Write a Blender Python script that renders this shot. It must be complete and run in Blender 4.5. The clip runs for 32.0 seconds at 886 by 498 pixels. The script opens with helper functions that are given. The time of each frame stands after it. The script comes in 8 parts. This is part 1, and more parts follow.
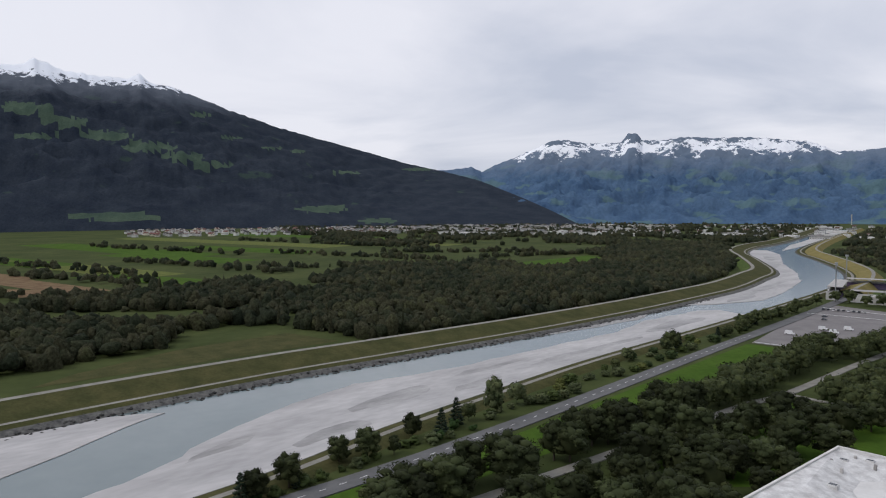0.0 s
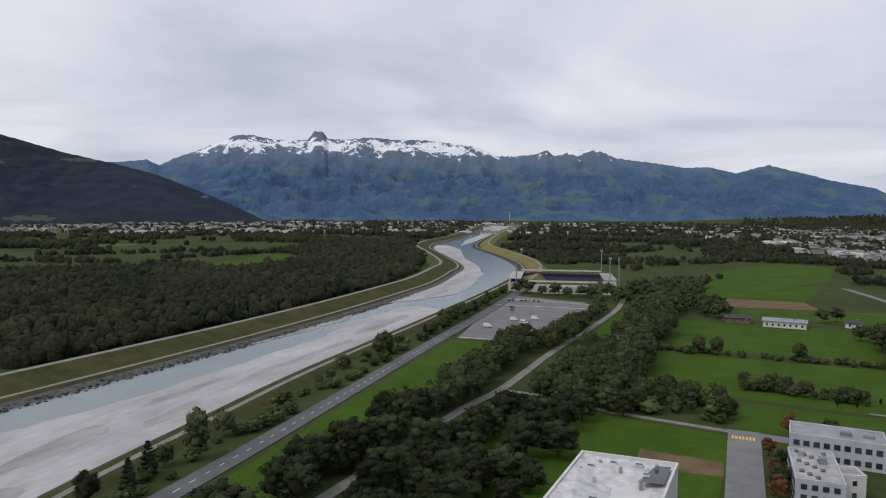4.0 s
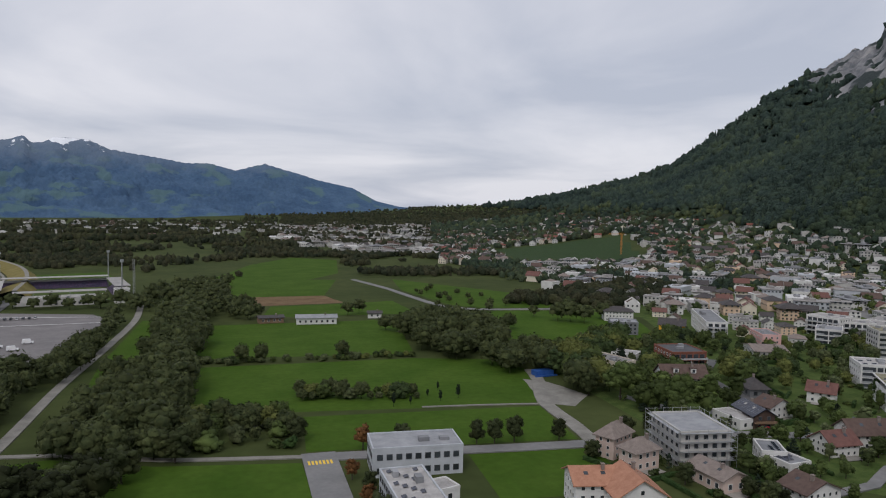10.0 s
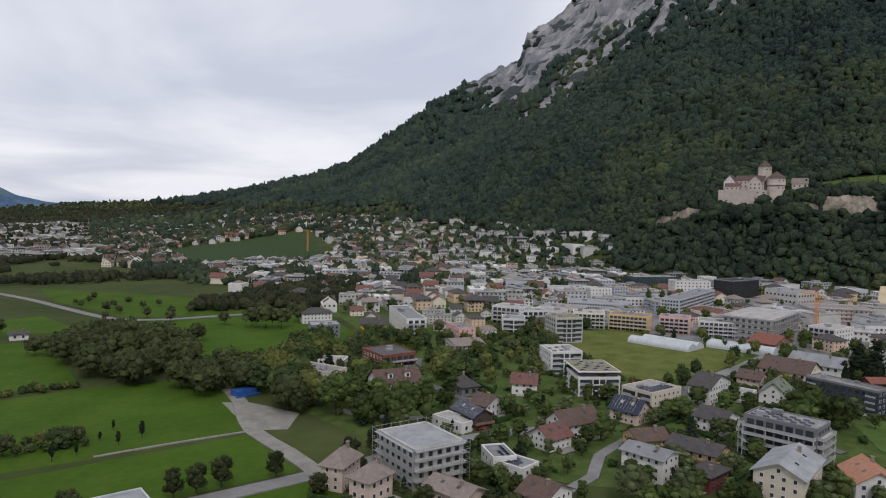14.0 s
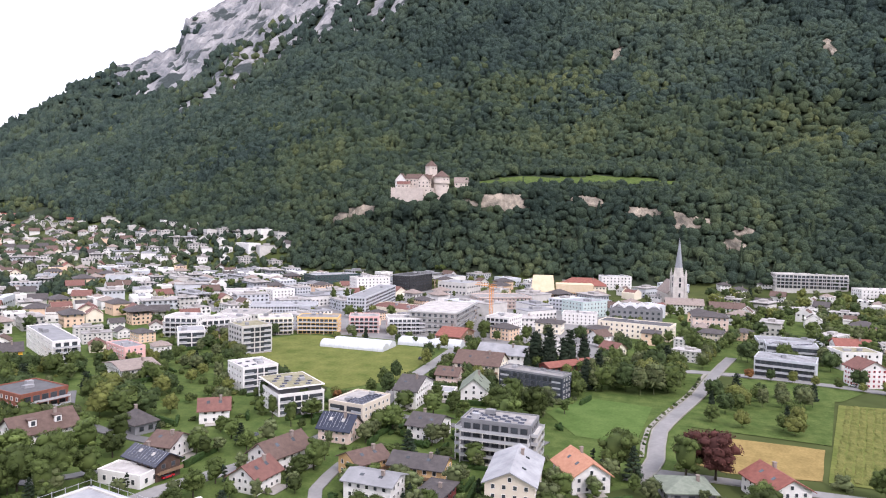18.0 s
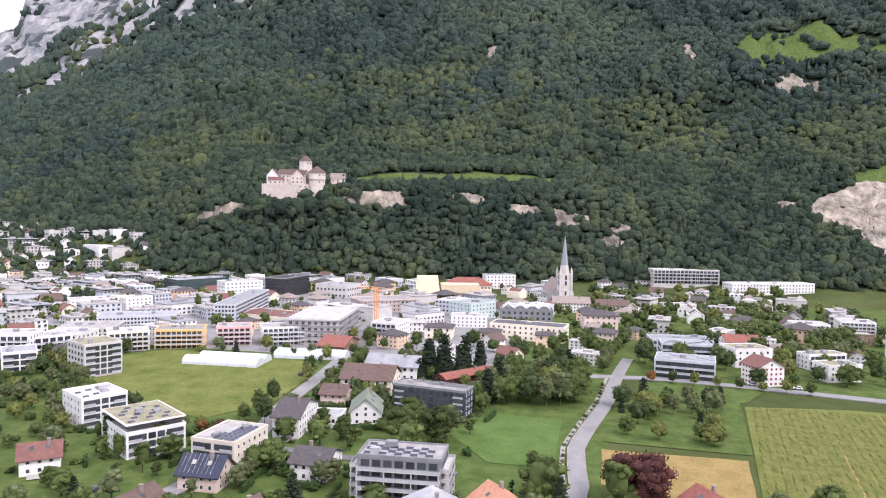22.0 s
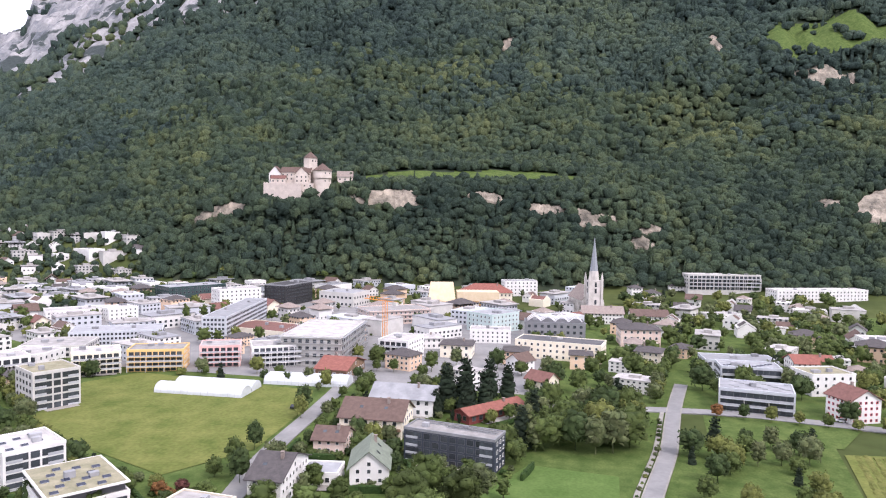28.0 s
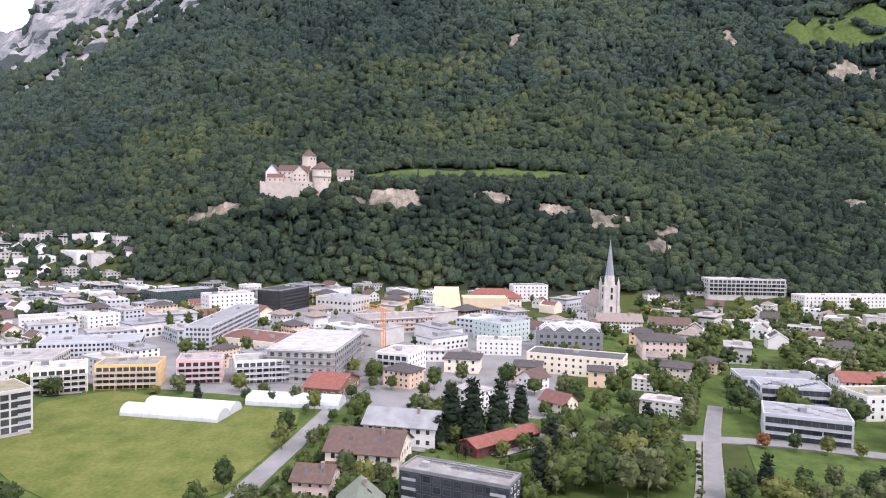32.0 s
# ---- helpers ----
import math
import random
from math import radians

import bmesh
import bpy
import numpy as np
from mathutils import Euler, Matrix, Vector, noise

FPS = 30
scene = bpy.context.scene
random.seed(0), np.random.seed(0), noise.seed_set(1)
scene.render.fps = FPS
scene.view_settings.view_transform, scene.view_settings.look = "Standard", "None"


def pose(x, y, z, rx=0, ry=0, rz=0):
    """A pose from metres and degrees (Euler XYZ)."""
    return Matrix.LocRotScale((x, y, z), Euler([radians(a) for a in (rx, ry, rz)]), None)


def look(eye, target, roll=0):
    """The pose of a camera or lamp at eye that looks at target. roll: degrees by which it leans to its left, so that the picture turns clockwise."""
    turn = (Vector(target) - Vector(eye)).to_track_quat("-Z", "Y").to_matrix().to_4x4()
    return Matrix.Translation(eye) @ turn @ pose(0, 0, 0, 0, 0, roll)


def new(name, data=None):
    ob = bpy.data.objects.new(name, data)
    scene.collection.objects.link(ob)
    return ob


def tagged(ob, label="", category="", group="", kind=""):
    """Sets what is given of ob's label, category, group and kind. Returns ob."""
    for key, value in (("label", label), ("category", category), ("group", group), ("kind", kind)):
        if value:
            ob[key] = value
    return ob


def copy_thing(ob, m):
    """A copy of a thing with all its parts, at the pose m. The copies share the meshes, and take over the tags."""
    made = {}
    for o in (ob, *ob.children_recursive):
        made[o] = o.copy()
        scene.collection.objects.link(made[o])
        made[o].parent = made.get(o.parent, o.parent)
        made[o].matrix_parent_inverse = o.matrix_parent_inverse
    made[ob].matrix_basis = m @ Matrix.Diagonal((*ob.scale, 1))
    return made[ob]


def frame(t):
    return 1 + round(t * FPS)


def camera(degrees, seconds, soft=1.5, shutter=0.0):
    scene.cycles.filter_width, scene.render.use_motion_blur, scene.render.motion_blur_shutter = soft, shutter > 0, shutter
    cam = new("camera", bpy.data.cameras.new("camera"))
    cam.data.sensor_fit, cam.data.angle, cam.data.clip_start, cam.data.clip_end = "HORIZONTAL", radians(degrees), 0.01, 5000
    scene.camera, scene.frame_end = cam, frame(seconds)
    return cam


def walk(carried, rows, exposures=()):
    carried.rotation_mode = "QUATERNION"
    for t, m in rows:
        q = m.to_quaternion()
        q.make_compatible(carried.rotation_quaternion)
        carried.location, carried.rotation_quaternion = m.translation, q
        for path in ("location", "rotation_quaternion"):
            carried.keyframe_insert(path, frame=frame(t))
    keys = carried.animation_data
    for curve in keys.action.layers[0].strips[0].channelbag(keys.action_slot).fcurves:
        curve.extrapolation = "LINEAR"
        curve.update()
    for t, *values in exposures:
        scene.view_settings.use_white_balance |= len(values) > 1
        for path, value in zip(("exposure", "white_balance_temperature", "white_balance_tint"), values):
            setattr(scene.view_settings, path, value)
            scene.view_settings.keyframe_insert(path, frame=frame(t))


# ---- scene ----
cam = camera(63.97, 32.0, 1.1)
# the plan is drawn in units of 1.316 m, by the height of storeys and the length of cars
METRE = 1.316
PATH = [
    (0, (38.69, -42.26, 68.92), (-35.05, 25.01, 62.80), -0.11),
    (0.5, (35.35, -40.45, 68.74), (-34.95, 30.40, 62.62), -0.15),
    (1, (31.96, -38.60, 68.69), (-34.65, 35.72, 62.55), -0.12),
    (1.5, (28.65, -36.57, 68.73), (-34.05, 41.08, 62.48), 0.03),
    (2, (25.30, -34.14, 68.73), (-32.96, 46.89, 62.47), 0.06),
    (2.5, (22.08, -31.46, 68.64), (-31.48, 52.75, 62.31), 0.19),
    (3, (19.21, -28.74, 68.52), (-29.50, 58.37, 62.15), 0.24),
    (3.5, (16.47, -25.95, 68.41), (-27.18, 63.79, 62.02), 0.29),
    (5.5, (6.77, -13.54, 67.40), (-15.61, 83.71, 61.02), 0.53),
    (6, (4.82, -10.16, 67.25), (-12.05, 88.20, 60.90), 0.53),
    (6.5, (3.06, -6.73, 67.03), (-8.25, 92.42, 60.72), 0.62),
    (7, (1.41, -3.43, 66.94), (-4.30, 96.20, 60.62), 0.73),
    (7.5, (-0.00, -0.00, 67.05), (-0.00, 99.80, 60.76), 0.76),
    (8, (-1.11, 3.81, 67.18), (4.60, 103.45, 60.94), 0.77),
    (8.5, (-2.10, 7.64, 67.04), (9.30, 106.79, 60.85), 0.81),
    (9, (-2.87, 11.22, 66.96), (14.06, 109.59, 60.80), 0.83),
    (9.5, (-3.40, 14.90, 66.85), (19.01, 112.16, 60.71), 0.89),
    (10, (-3.93, 18.54, 66.73), (24.01, 114.36, 60.64), 1.00),
    (10.5, (-4.09, 22.34, 66.71), (29.22, 116.44, 60.62), 1.03),
    (11, (-3.98, 26.27, 66.61), (34.54, 118.35, 60.51), 1.08),
    (11.5, (-3.59, 30.00, 66.51), (39.95, 119.81, 60.43), 1.11),
    (12, (-2.94, 33.81, 66.44), (45.54, 121.07, 60.41), 1.18),
    (12.5, (-2.07, 37.53, 66.38), (51.19, 121.95, 60.39), 1.18),
    (13, (-1.14, 41.18, 66.21), (56.80, 122.48, 60.35), 1.15),
    (13.5, (0.03, 44.84, 66.28), (62.44, 122.77, 60.50), 1.18),
    (14, (1.38, 48.41, 66.30), (68.00, 122.77, 60.57), 1.23),
    (14.5, (2.89, 51.83, 66.28), (73.52, 122.39, 60.57), 1.29),
    (16.5, (10.86, 64.46, 65.96), (95.73, 117.08, 60.55), 1.26),
    (17, (13.35, 67.44, 65.77), (101.59, 114.18, 60.45), 1.32),
    (17.5, (16.07, 70.24, 65.65), (107.12, 111.26, 60.47), 1.22),
    (18, (18.94, 72.90, 65.65), (111.71, 109.86, 60.53), 1.18),
    (18.5, (22.13, 75.26, 65.60), (116.69, 107.38, 60.54), 1.17),
    (19, (25.31, 77.54, 65.41), (121.47, 104.53, 60.41), 1.22),
    (19.5, (28.55, 79.74, 65.26), (126.03, 101.49, 60.30), 1.27),
    (20, (31.94, 81.97, 65.23), (129.89, 101.47, 60.27), 1.23),
    (20.5, (35.50, 83.74, 65.14), (133.44, 103.26, 60.11), 1.22),
    (21, (38.88, 85.03, 65.00), (136.80, 104.70, 59.96), 1.15),
    (21.5, (42.54, 86.41, 64.81), (140.42, 106.27, 59.81), 1.03),
    (22, (46.25, 87.77, 64.64), (144.11, 107.72, 59.66), 1.01),
    (22.5, (50.04, 89.03, 64.63), (147.87, 109.12, 59.65), 0.95),
    (23, (53.80, 90.14, 64.73), (151.60, 110.40, 59.74), 0.90),
    (23.5, (57.65, 91.18, 64.70), (155.41, 111.61, 59.70), 0.90),
    (24, (61.50, 92.24, 64.64), (159.23, 112.81, 59.64), 0.84),
    (24.5, (65.34, 93.26, 64.56), (163.04, 114.00, 59.60), 0.82),
    (25, (69.09, 94.30, 64.66), (166.76, 115.15, 59.68), 0.83),
    (25.5, (72.82, 95.39, 64.87), (170.46, 116.36, 59.79), 0.92),
    (27.5, (88.20, 99.38, 64.78), (185.76, 120.78, 59.74), 0.85),
    (28, (92.35, 100.42, 64.42), (189.89, 121.92, 59.51), 0.85),
    (28.5, (96.51, 101.33, 64.39), (194.03, 122.92, 59.48), 0.90),
    (29, (100.48, 102.15, 64.41), (197.97, 123.87, 59.51), 0.89),
    (29.5, (104.21, 102.94, 64.22), (201.69, 124.72, 59.34), 0.96),
    (30, (107.92, 103.63, 63.82), (205.37, 125.54, 59.05), 0.96),
    (30.5, (111.48, 104.36, 63.66), (208.91, 126.37, 58.93), 0.97),
    (31, (114.94, 105.10, 63.81), (212.36, 127.19, 59.01), 1.00),
    (31.5, (118.34, 105.81, 63.99), (215.74, 127.97, 59.20), 0.92),
    (32, (121.83, 106.49, 64.03), (219.21, 128.73, 59.24), 0.88),
]
EXPOSURES = [(0, 0.06, 6400, 12), (6, -0.10, 6380, 12), (9, -0.13, 6400, 12), (12, 0.02, 6500, 12), (14.5, 0.24, 6500, 13), (16.5, 1.0, 6530, 19),
             (18.0, 1.49, 6430, 21.5), (20, 1.63, 6380, 22.5), (26, 1.64, 6380, 22.5), (32.0, 1.56, 6380, 22.5)]
walk(cam, [(t, look(METRE * Vector(eye), METRE * Vector(target), roll)) for t, eye, target, roll in PATH], EXPOSURES)

# ---- sky and sun: an overcast afternoon ----
SUN_AZ, SUN_EL = 215.0, 48.0
world = bpy.data.worlds.new("overcast_sky")
scene.world = world
world.use_nodes = True
wn, wl = world.node_tree.nodes, world.node_tree.links
wn.clear()
w_out = wn.new("ShaderNodeOutputWorld")
w_bg = wn.new("ShaderNodeBackground")
w_sky = wn.new("ShaderNodeTexSky")
w_sky.sky_type = "NISHITA"
w_sky.sun_disc = False
w_sky.sun_elevation, w_sky.sun_rotation = radians(SUN_EL), radians(SUN_AZ)
w_sky.air_density, w_sky.dust_density = 1.0, 2.0
w_co = wn.new("ShaderNodeTexCoord")
w_sep = wn.new("ShaderNodeSeparateXYZ")
wl.new(w_co.outputs["Generated"], w_sep.inputs[0])
# cloud deck seen in perspective: direction divided by its height
w_h = wn.new("ShaderNodeMath"); w_h.operation = "ADD"; w_h.inputs[1].default_value = 0.16
wl.new(w_sep.outputs["Z"], w_h.inputs[0])
w_max = wn.new("ShaderNodeMath"); w_max.operation = "MAXIMUM"; w_max.inputs[1].default_value = 0.08
wl.new(w_h.outputs[0], w_max.inputs[0])
w_cmb = wn.new("ShaderNodeCombineXYZ")
for axis in ("X", "Y"):
    w_d = wn.new("ShaderNodeMath"); w_d.operation = "DIVIDE"
    wl.new(w_sep.outputs[axis], w_d.inputs[0]); wl.new(w_max.outputs[0], w_d.inputs[1])
    wl.new(w_d.outputs[0], w_cmb.inputs[axis])
w_n = wn.new("ShaderNodeTexNoise")
w_n.inputs["Scale"].default_value, w_n.inputs["Detail"].default_value = 0.62, 7.0
w_n.inputs["Roughness"].default_value, w_n.inputs["Distortion"].default_value = 0.5, 0.5
wl.new(w_cmb.outputs[0], w_n.inputs["Vector"])
w_r = wn.new("ShaderNodeValToRGB")
w_r.color_ramp.elements[0].position, w_r.color_ramp.elements[0].color = 0.36, (0.52, 0.56, 0.65, 1)
w_r.color_ramp.elements[1].position, w_r.color_ramp.elements[1].color = 0.60, (0.80, 0.81, 0.86, 1)
wl.new(w_n.outputs["Fac"], w_r.inputs[0])
w_mix = wn.new("ShaderNodeMix"); w_mix.data_type = "RGBA"; w_mix.blend_type = "MIX"
w_mix.inputs[0].default_value = 0.93
w_sc = wn.new("ShaderNodeVectorMath"); w_sc.operation = "SCALE"; w_sc.inputs["Scale"].default_value = 0.12
wl.new(w_sky.outputs[0], w_sc.inputs[0])
wl.new(w_sc.outputs[0], w_mix.inputs[6]); wl.new(w_r.outputs[0], w_mix.inputs[7])
wl.new(w_mix.outputs[2], w_bg.inputs[0])
w_bg.inputs[1].default_value = 1.0
wl.new(w_bg.outputs[0], w_out.inputs[0])
sun = new("sun", bpy.data.lights.new("sun", "SUN"))
sun.data.energy, sun.data.angle, sun.data.color = 0.9, radians(14), (1.0, 0.96, 0.9)
sun.matrix_world = look((0, 0, 0), (-math.sin(radians(SUN_AZ)) * math.cos(radians(SUN_EL)),
                                    -math.cos(radians(SUN_AZ)) * math.cos(radians(SUN_EL)), -math.sin(radians(SUN_EL))))

# ---- materials ----
MATS = {}


def mat(name, a, b=None, size=4.0, rough=0.85, bump=0.0, fine=0.0, metal=0.0, island=0.0, obj=0.0, stretch=(1, 1, 1), where="Object", spec=0.3):
    """A surface between colours a and b by noise of that size in metres, with finer grain, bump and change per object or island."""
    if name in MATS:
        return MATS[name]
    m = bpy.data.materials.new(name)
    m.use_nodes = True
    n, l = m.node_tree.nodes, m.node_tree.links
    p = n["Principled BSDF"]
    p.inputs["Roughness"].default_value, p.inputs["Metallic"].default_value = rough, metal
    p.inputs["Specular IOR Level"].default_value = spec
    b = b or tuple(min(1, c * 1.18) for c in a)
    co = n.new("ShaderNodeTexCoord")
    mp = n.new("ShaderNodeMapping")
    mp.inputs["Scale"].default_value = stretch
    l.new(co.outputs[where], mp.inputs[0])
    big = n.new("ShaderNodeTexNoise")
    big.inputs["Scale"].default_value, big.inputs["Detail"].default_value = 1.0 / size, 5.0
    big.inputs["Roughness"].default_value = 0.6
    l.new(mp.outputs[0], big.inputs["Vector"])
    ramp = n.new("ShaderNodeValToRGB")
    ramp.color_ramp.elements[0].position, ramp.color_ramp.elements[1].position = 0.32, 0.68
    ramp.color_ramp.elements[0].color, ramp.color_ramp.elements[1].color = (*a, 1), (*b, 1)
    l.new(big.outputs["Fac"], ramp.inputs[0])
    colour = ramp.outputs[0]
    small = n.new("ShaderNodeTexNoise")
    small.inputs["Scale"].default_value, small.inputs["Detail"].default_value = 9.0 / size, 3.0
    l.new(mp.outputs[0], small.inputs["Vector"])

    def vary(colour, socket, amount):
        rng = n.new("ShaderNodeMapRange")
        rng.inputs["To Min"].default_value, rng.inputs["To Max"].default_value = 1 - amount, 1 + amount
        l.new(socket, rng.inputs["Value"])
        mul = n.new("ShaderNodeVectorMath"); mul.operation = "SCALE"
        l.new(colour, mul.inputs[0]); l.new(rng.outputs[0], mul.inputs["Scale"])
        return mul.outputs[0]
    if fine:
        colour = vary(colour, small.outputs["Fac"], fine)
    if island:
        colour = vary(colour, n.new("ShaderNodeNewGeometry").outputs["Random Per Island"], island)
    if obj:
        colour = vary(colour, n.new("ShaderNodeObjectInfo").outputs["Random"], obj)
    l.new(colour, p.inputs["Base Color"])
    if bump:
        bm_ = n.new("ShaderNodeBump")
        bm_.inputs["Strength"].default_value, bm_.inputs["Distance"].default_value = 0.6, bump
        l.new(small.outputs["Fac"], bm_.inputs["Height"])
        l.new(bm_.outputs[0], p.inputs["Normal"])
    MATS[name] = m
    return m


def layer_high(m, colour, low, high, size, noise_amount):
    """Adds a second colour above a height that noise makes uneven: snow or bare rock on a mountain."""
    n, l = m.node_tree.nodes, m.node_tree.links
    p = n["Principled BSDF"]
    below = p.inputs["Base Color"].links[0].from_socket
    geo = n.new("ShaderNodeTexCoord")
    sep = n.new("ShaderNodeSeparateXYZ")
    l.new(geo.outputs["Object"], sep.inputs[0])
    nz = n.new("ShaderNodeTexNoise")
    nz.inputs["Scale"].default_value, nz.inputs["Detail"].default_value = 1.0 / size, 8.0
    nz.inputs["Roughness"].default_value = 0.68
    l.new(geo.outputs["Object"], nz.inputs["Vector"])
    off = n.new("ShaderNodeMath"); off.operation = "MULTIPLY_ADD"
    off.inputs[1].default_value, off.inputs[2].default_value = noise_amount, -noise_amount / 2
    l.new(nz.outputs["Fac"], off.inputs[0])
    add = n.new("ShaderNodeMath"); add.operation = "ADD"
    l.new(sep.outputs["Z"], add.inputs[0]); l.new(off.outputs[0], add.inputs[1])
    rng = n.new("ShaderNodeMapRange")
    rng.inputs["From Min"].default_value, rng.inputs["From Max"].default_value = low, high
    l.new(add.outputs[0], rng.inputs["Value"])
    mix = n.new("ShaderNodeMix"); mix.data_type = "RGBA"
    l.new(rng.outputs[0], mix.inputs[0])
    l.new(below, mix.inputs[6])
    mix.inputs[7].default_value = (*colour, 1)
    l.new(mix.outputs[2], p.inputs["Base Color"])
    return m


def patches(m, colour, size, low, high):
    """Adds meadows or bare spots of another colour where a slow noise is high."""
    n, l = m.node_tree.nodes, m.node_tree.links
    p = n["Principled BSDF"]
    below = p.inputs["Base Color"].links[0].from_socket
    geo = n.new("ShaderNodeTexCoord")
    mp = n.new("ShaderNodeMapping")
    mp.inputs["Scale"].default_value = (1, 1, 2.2)
    l.new(geo.outputs["Object"], mp.inputs[0])
    nz = n.new("ShaderNodeTexNoise")
    nz.inputs["Scale"].default_value, nz.inputs["Detail"].default_value = 1.0 / size, 6.0
    l.new(mp.outputs[0], nz.inputs["Vector"])
    rng = n.new("ShaderNodeMapRange")
    rng.inputs["From Min"].default_value, rng.inputs["From Max"].default_value = low, high
    l.new(nz.outputs["Fac"], rng.inputs["Value"])
    mix = n.new("ShaderNodeMix"); mix.data_type = "RGBA"
    l.new(rng.outputs[0], mix.inputs[0]); l.new(below, mix.inputs[6])
    mix.inputs[7].default_value = (*colour, 1)
    l.new(mix.outputs[2], p.inputs["Base Color"])
    return m


GRASS = mat("meadow_grass", (0.042, 0.086, 0.010), (0.064, 0.112, 0.016), 22, 0.95, 0.1, 0.25, spec=0.05)
GRASS_DRY = mat("rough_grass", (0.046, 0.052, 0.020), (0.082, 0.078, 0.032), 9, 0.95, 0.15, 0.3, spec=0.05)
LAWN = mat("lawn", (0.045, 0.076, 0.020), (0.092, 0.125, 0.038), 5, 0.95, 0.08, 0.35, spec=0.05)
GRASS_YEL = mat("field_grass", (0.08, 0.105, 0.026), (0.145, 0.155, 0.048), 10, 0.95, 0.1, 0.35, spec=0.05)
VALLEY = mat("valley_ground", (0.04, 0.055, 0.018), (0.07, 0.085, 0.03), 70, 0.95, 0.2, 0.3, spec=0.05)
SOIL = mat("ploughed_soil", (0.13, 0.085, 0.05), (0.2, 0.14, 0.08), 10, 0.95, 0.1, 0.2, spec=0.05)
CROP = mat("ripe_crop", (0.19, 0.14, 0.055), (0.27, 0.20, 0.08), 6, 0.95, 0.12, 0.35, spec=0.05)
GRAVEL = mat("river_gravel", (0.34, 0.332, 0.33), (0.49, 0.478, 0.47), 20, 0.9, 0.08, 0.22, stretch=(1, 0.35, 1))
GRAVEL_WET = mat("wet_gravel", (0.24, 0.235, 0.23), (0.40, 0.39, 0.38), 9, 0.6, 0.06, 0.25, stretch=(1, 0.3, 1))
WATER = mat("glacial_water", (0.115, 0.155, 0.16), (0.15, 0.19, 0.195), 40, 0.15, 0.03, 0.05, spec=0.5)
ASPHALT = mat("asphalt", (0.10, 0.10, 0.102), (0.145, 0.145, 0.145), 8, 0.9, 0.01, 0.15)
ASPHALT_PALE = mat("worn_asphalt", (0.17, 0.17, 0.168), (0.235, 0.23, 0.225), 10, 0.9, 0.01, 0.15)
PATHMAT = mat("gravel_path", (0.19, 0.18, 0.16), (0.27, 0.26, 0.23), 5, 0.95, 0.02, 0.2)
LOTMAT = mat("parking_gravel", (0.16, 0.15, 0.15), (0.225, 0.21, 0.205), 12, 0.92, 0.02, 0.2)
LINE = mat("road_paint", (0.7, 0.7, 0.68), None, 2, 0.7)
LINE_Y = mat("yellow_paint", (0.75, 0.5, 0.06), None, 2, 0.7)
STONE = mat("bank_stone", (0.035, 0.035, 0.034), (0.10, 0.098, 0.09), 2.0, 0.9, 0.2, 0.3, island=0.6)
FOREST = mat("forest_floor", (0.024, 0.034, 0.023), (0.042, 0.052, 0.032), 30, 0.95, 1.0, 0.3, spec=0.03)
ROCK = mat("pale_rock", (0.085, 0.078, 0.064), (0.40, 0.345, 0.275), 13, 0.95, 2.4, 0.45, stretch=(1, 1, 0.45))
# the cliff's darker tone has blue haze mixed into it
CLIFF = mat("hazy_mountain_cliff", (0.105, 0.115, 0.13), (0.34, 0.33, 0.325), 60, 0.95, 14.0, 0.4, stretch=(1, 1, 0.32))
patches(CLIFF, (0.040, 0.052, 0.052), 95, 0.545, 0.60)
LEAF = mat("leaves", (0.040, 0.060, 0.018), (0.080, 0.106, 0.031), 2.4, 0.8, 0.5, 0.45, island=0.28, obj=0.45, spec=0.12)
LEAF_DEEP = mat("deep_green_leaves", (0.024, 0.040, 0.015), (0.050, 0.071, 0.026), 2.4, 0.8, 0.5, 0.45, island=0.28, obj=0.3, spec=0.1)
LEAF_OLIVE = mat("olive_leaves", (0.058, 0.068, 0.019), (0.105, 0.116, 0.034), 2.4, 0.8, 0.5, 0.45, island=0.28, obj=0.3, spec=0.12)
# broadleaf colour darkened for the dim exposure over the valley belts
LEAF_DARK = mat("darkened_leaves", (0.020, 0.028, 0.012), (0.050, 0.058, 0.022), 2.4, 0.8, 0.5, 0.45, island=0.28, obj=0.5, spec=0.1)
LEAF_PALE = mat("pale_leaves", (0.06, 0.08, 0.035), (0.11, 0.125, 0.055), 2.4, 0.8, 0.5, 0.45, island=0.4, obj=0.3, spec=0.12)
LEAF_RED = mat("copper_leaves", (0.05, 0.022, 0.020), (0.09, 0.035, 0.028), 2.4, 0.8, 0.5, 0.45, island=0.4, obj=0.2, spec=0.12)
LEAF_RUST = mat("autumn_leaves", (0.105, 0.050, 0.020), (0.165, 0.080, 0.030), 2.4, 0.8, 0.5, 0.45, island=0.4, spec=0.12)
NEEDLE = mat("needles", (0.014, 0.024, 0.015), (0.03, 0.044, 0.026), 2.0, 0.85, 0.2, 0.3, island=0.35, obj=0.3, spec=0.1)


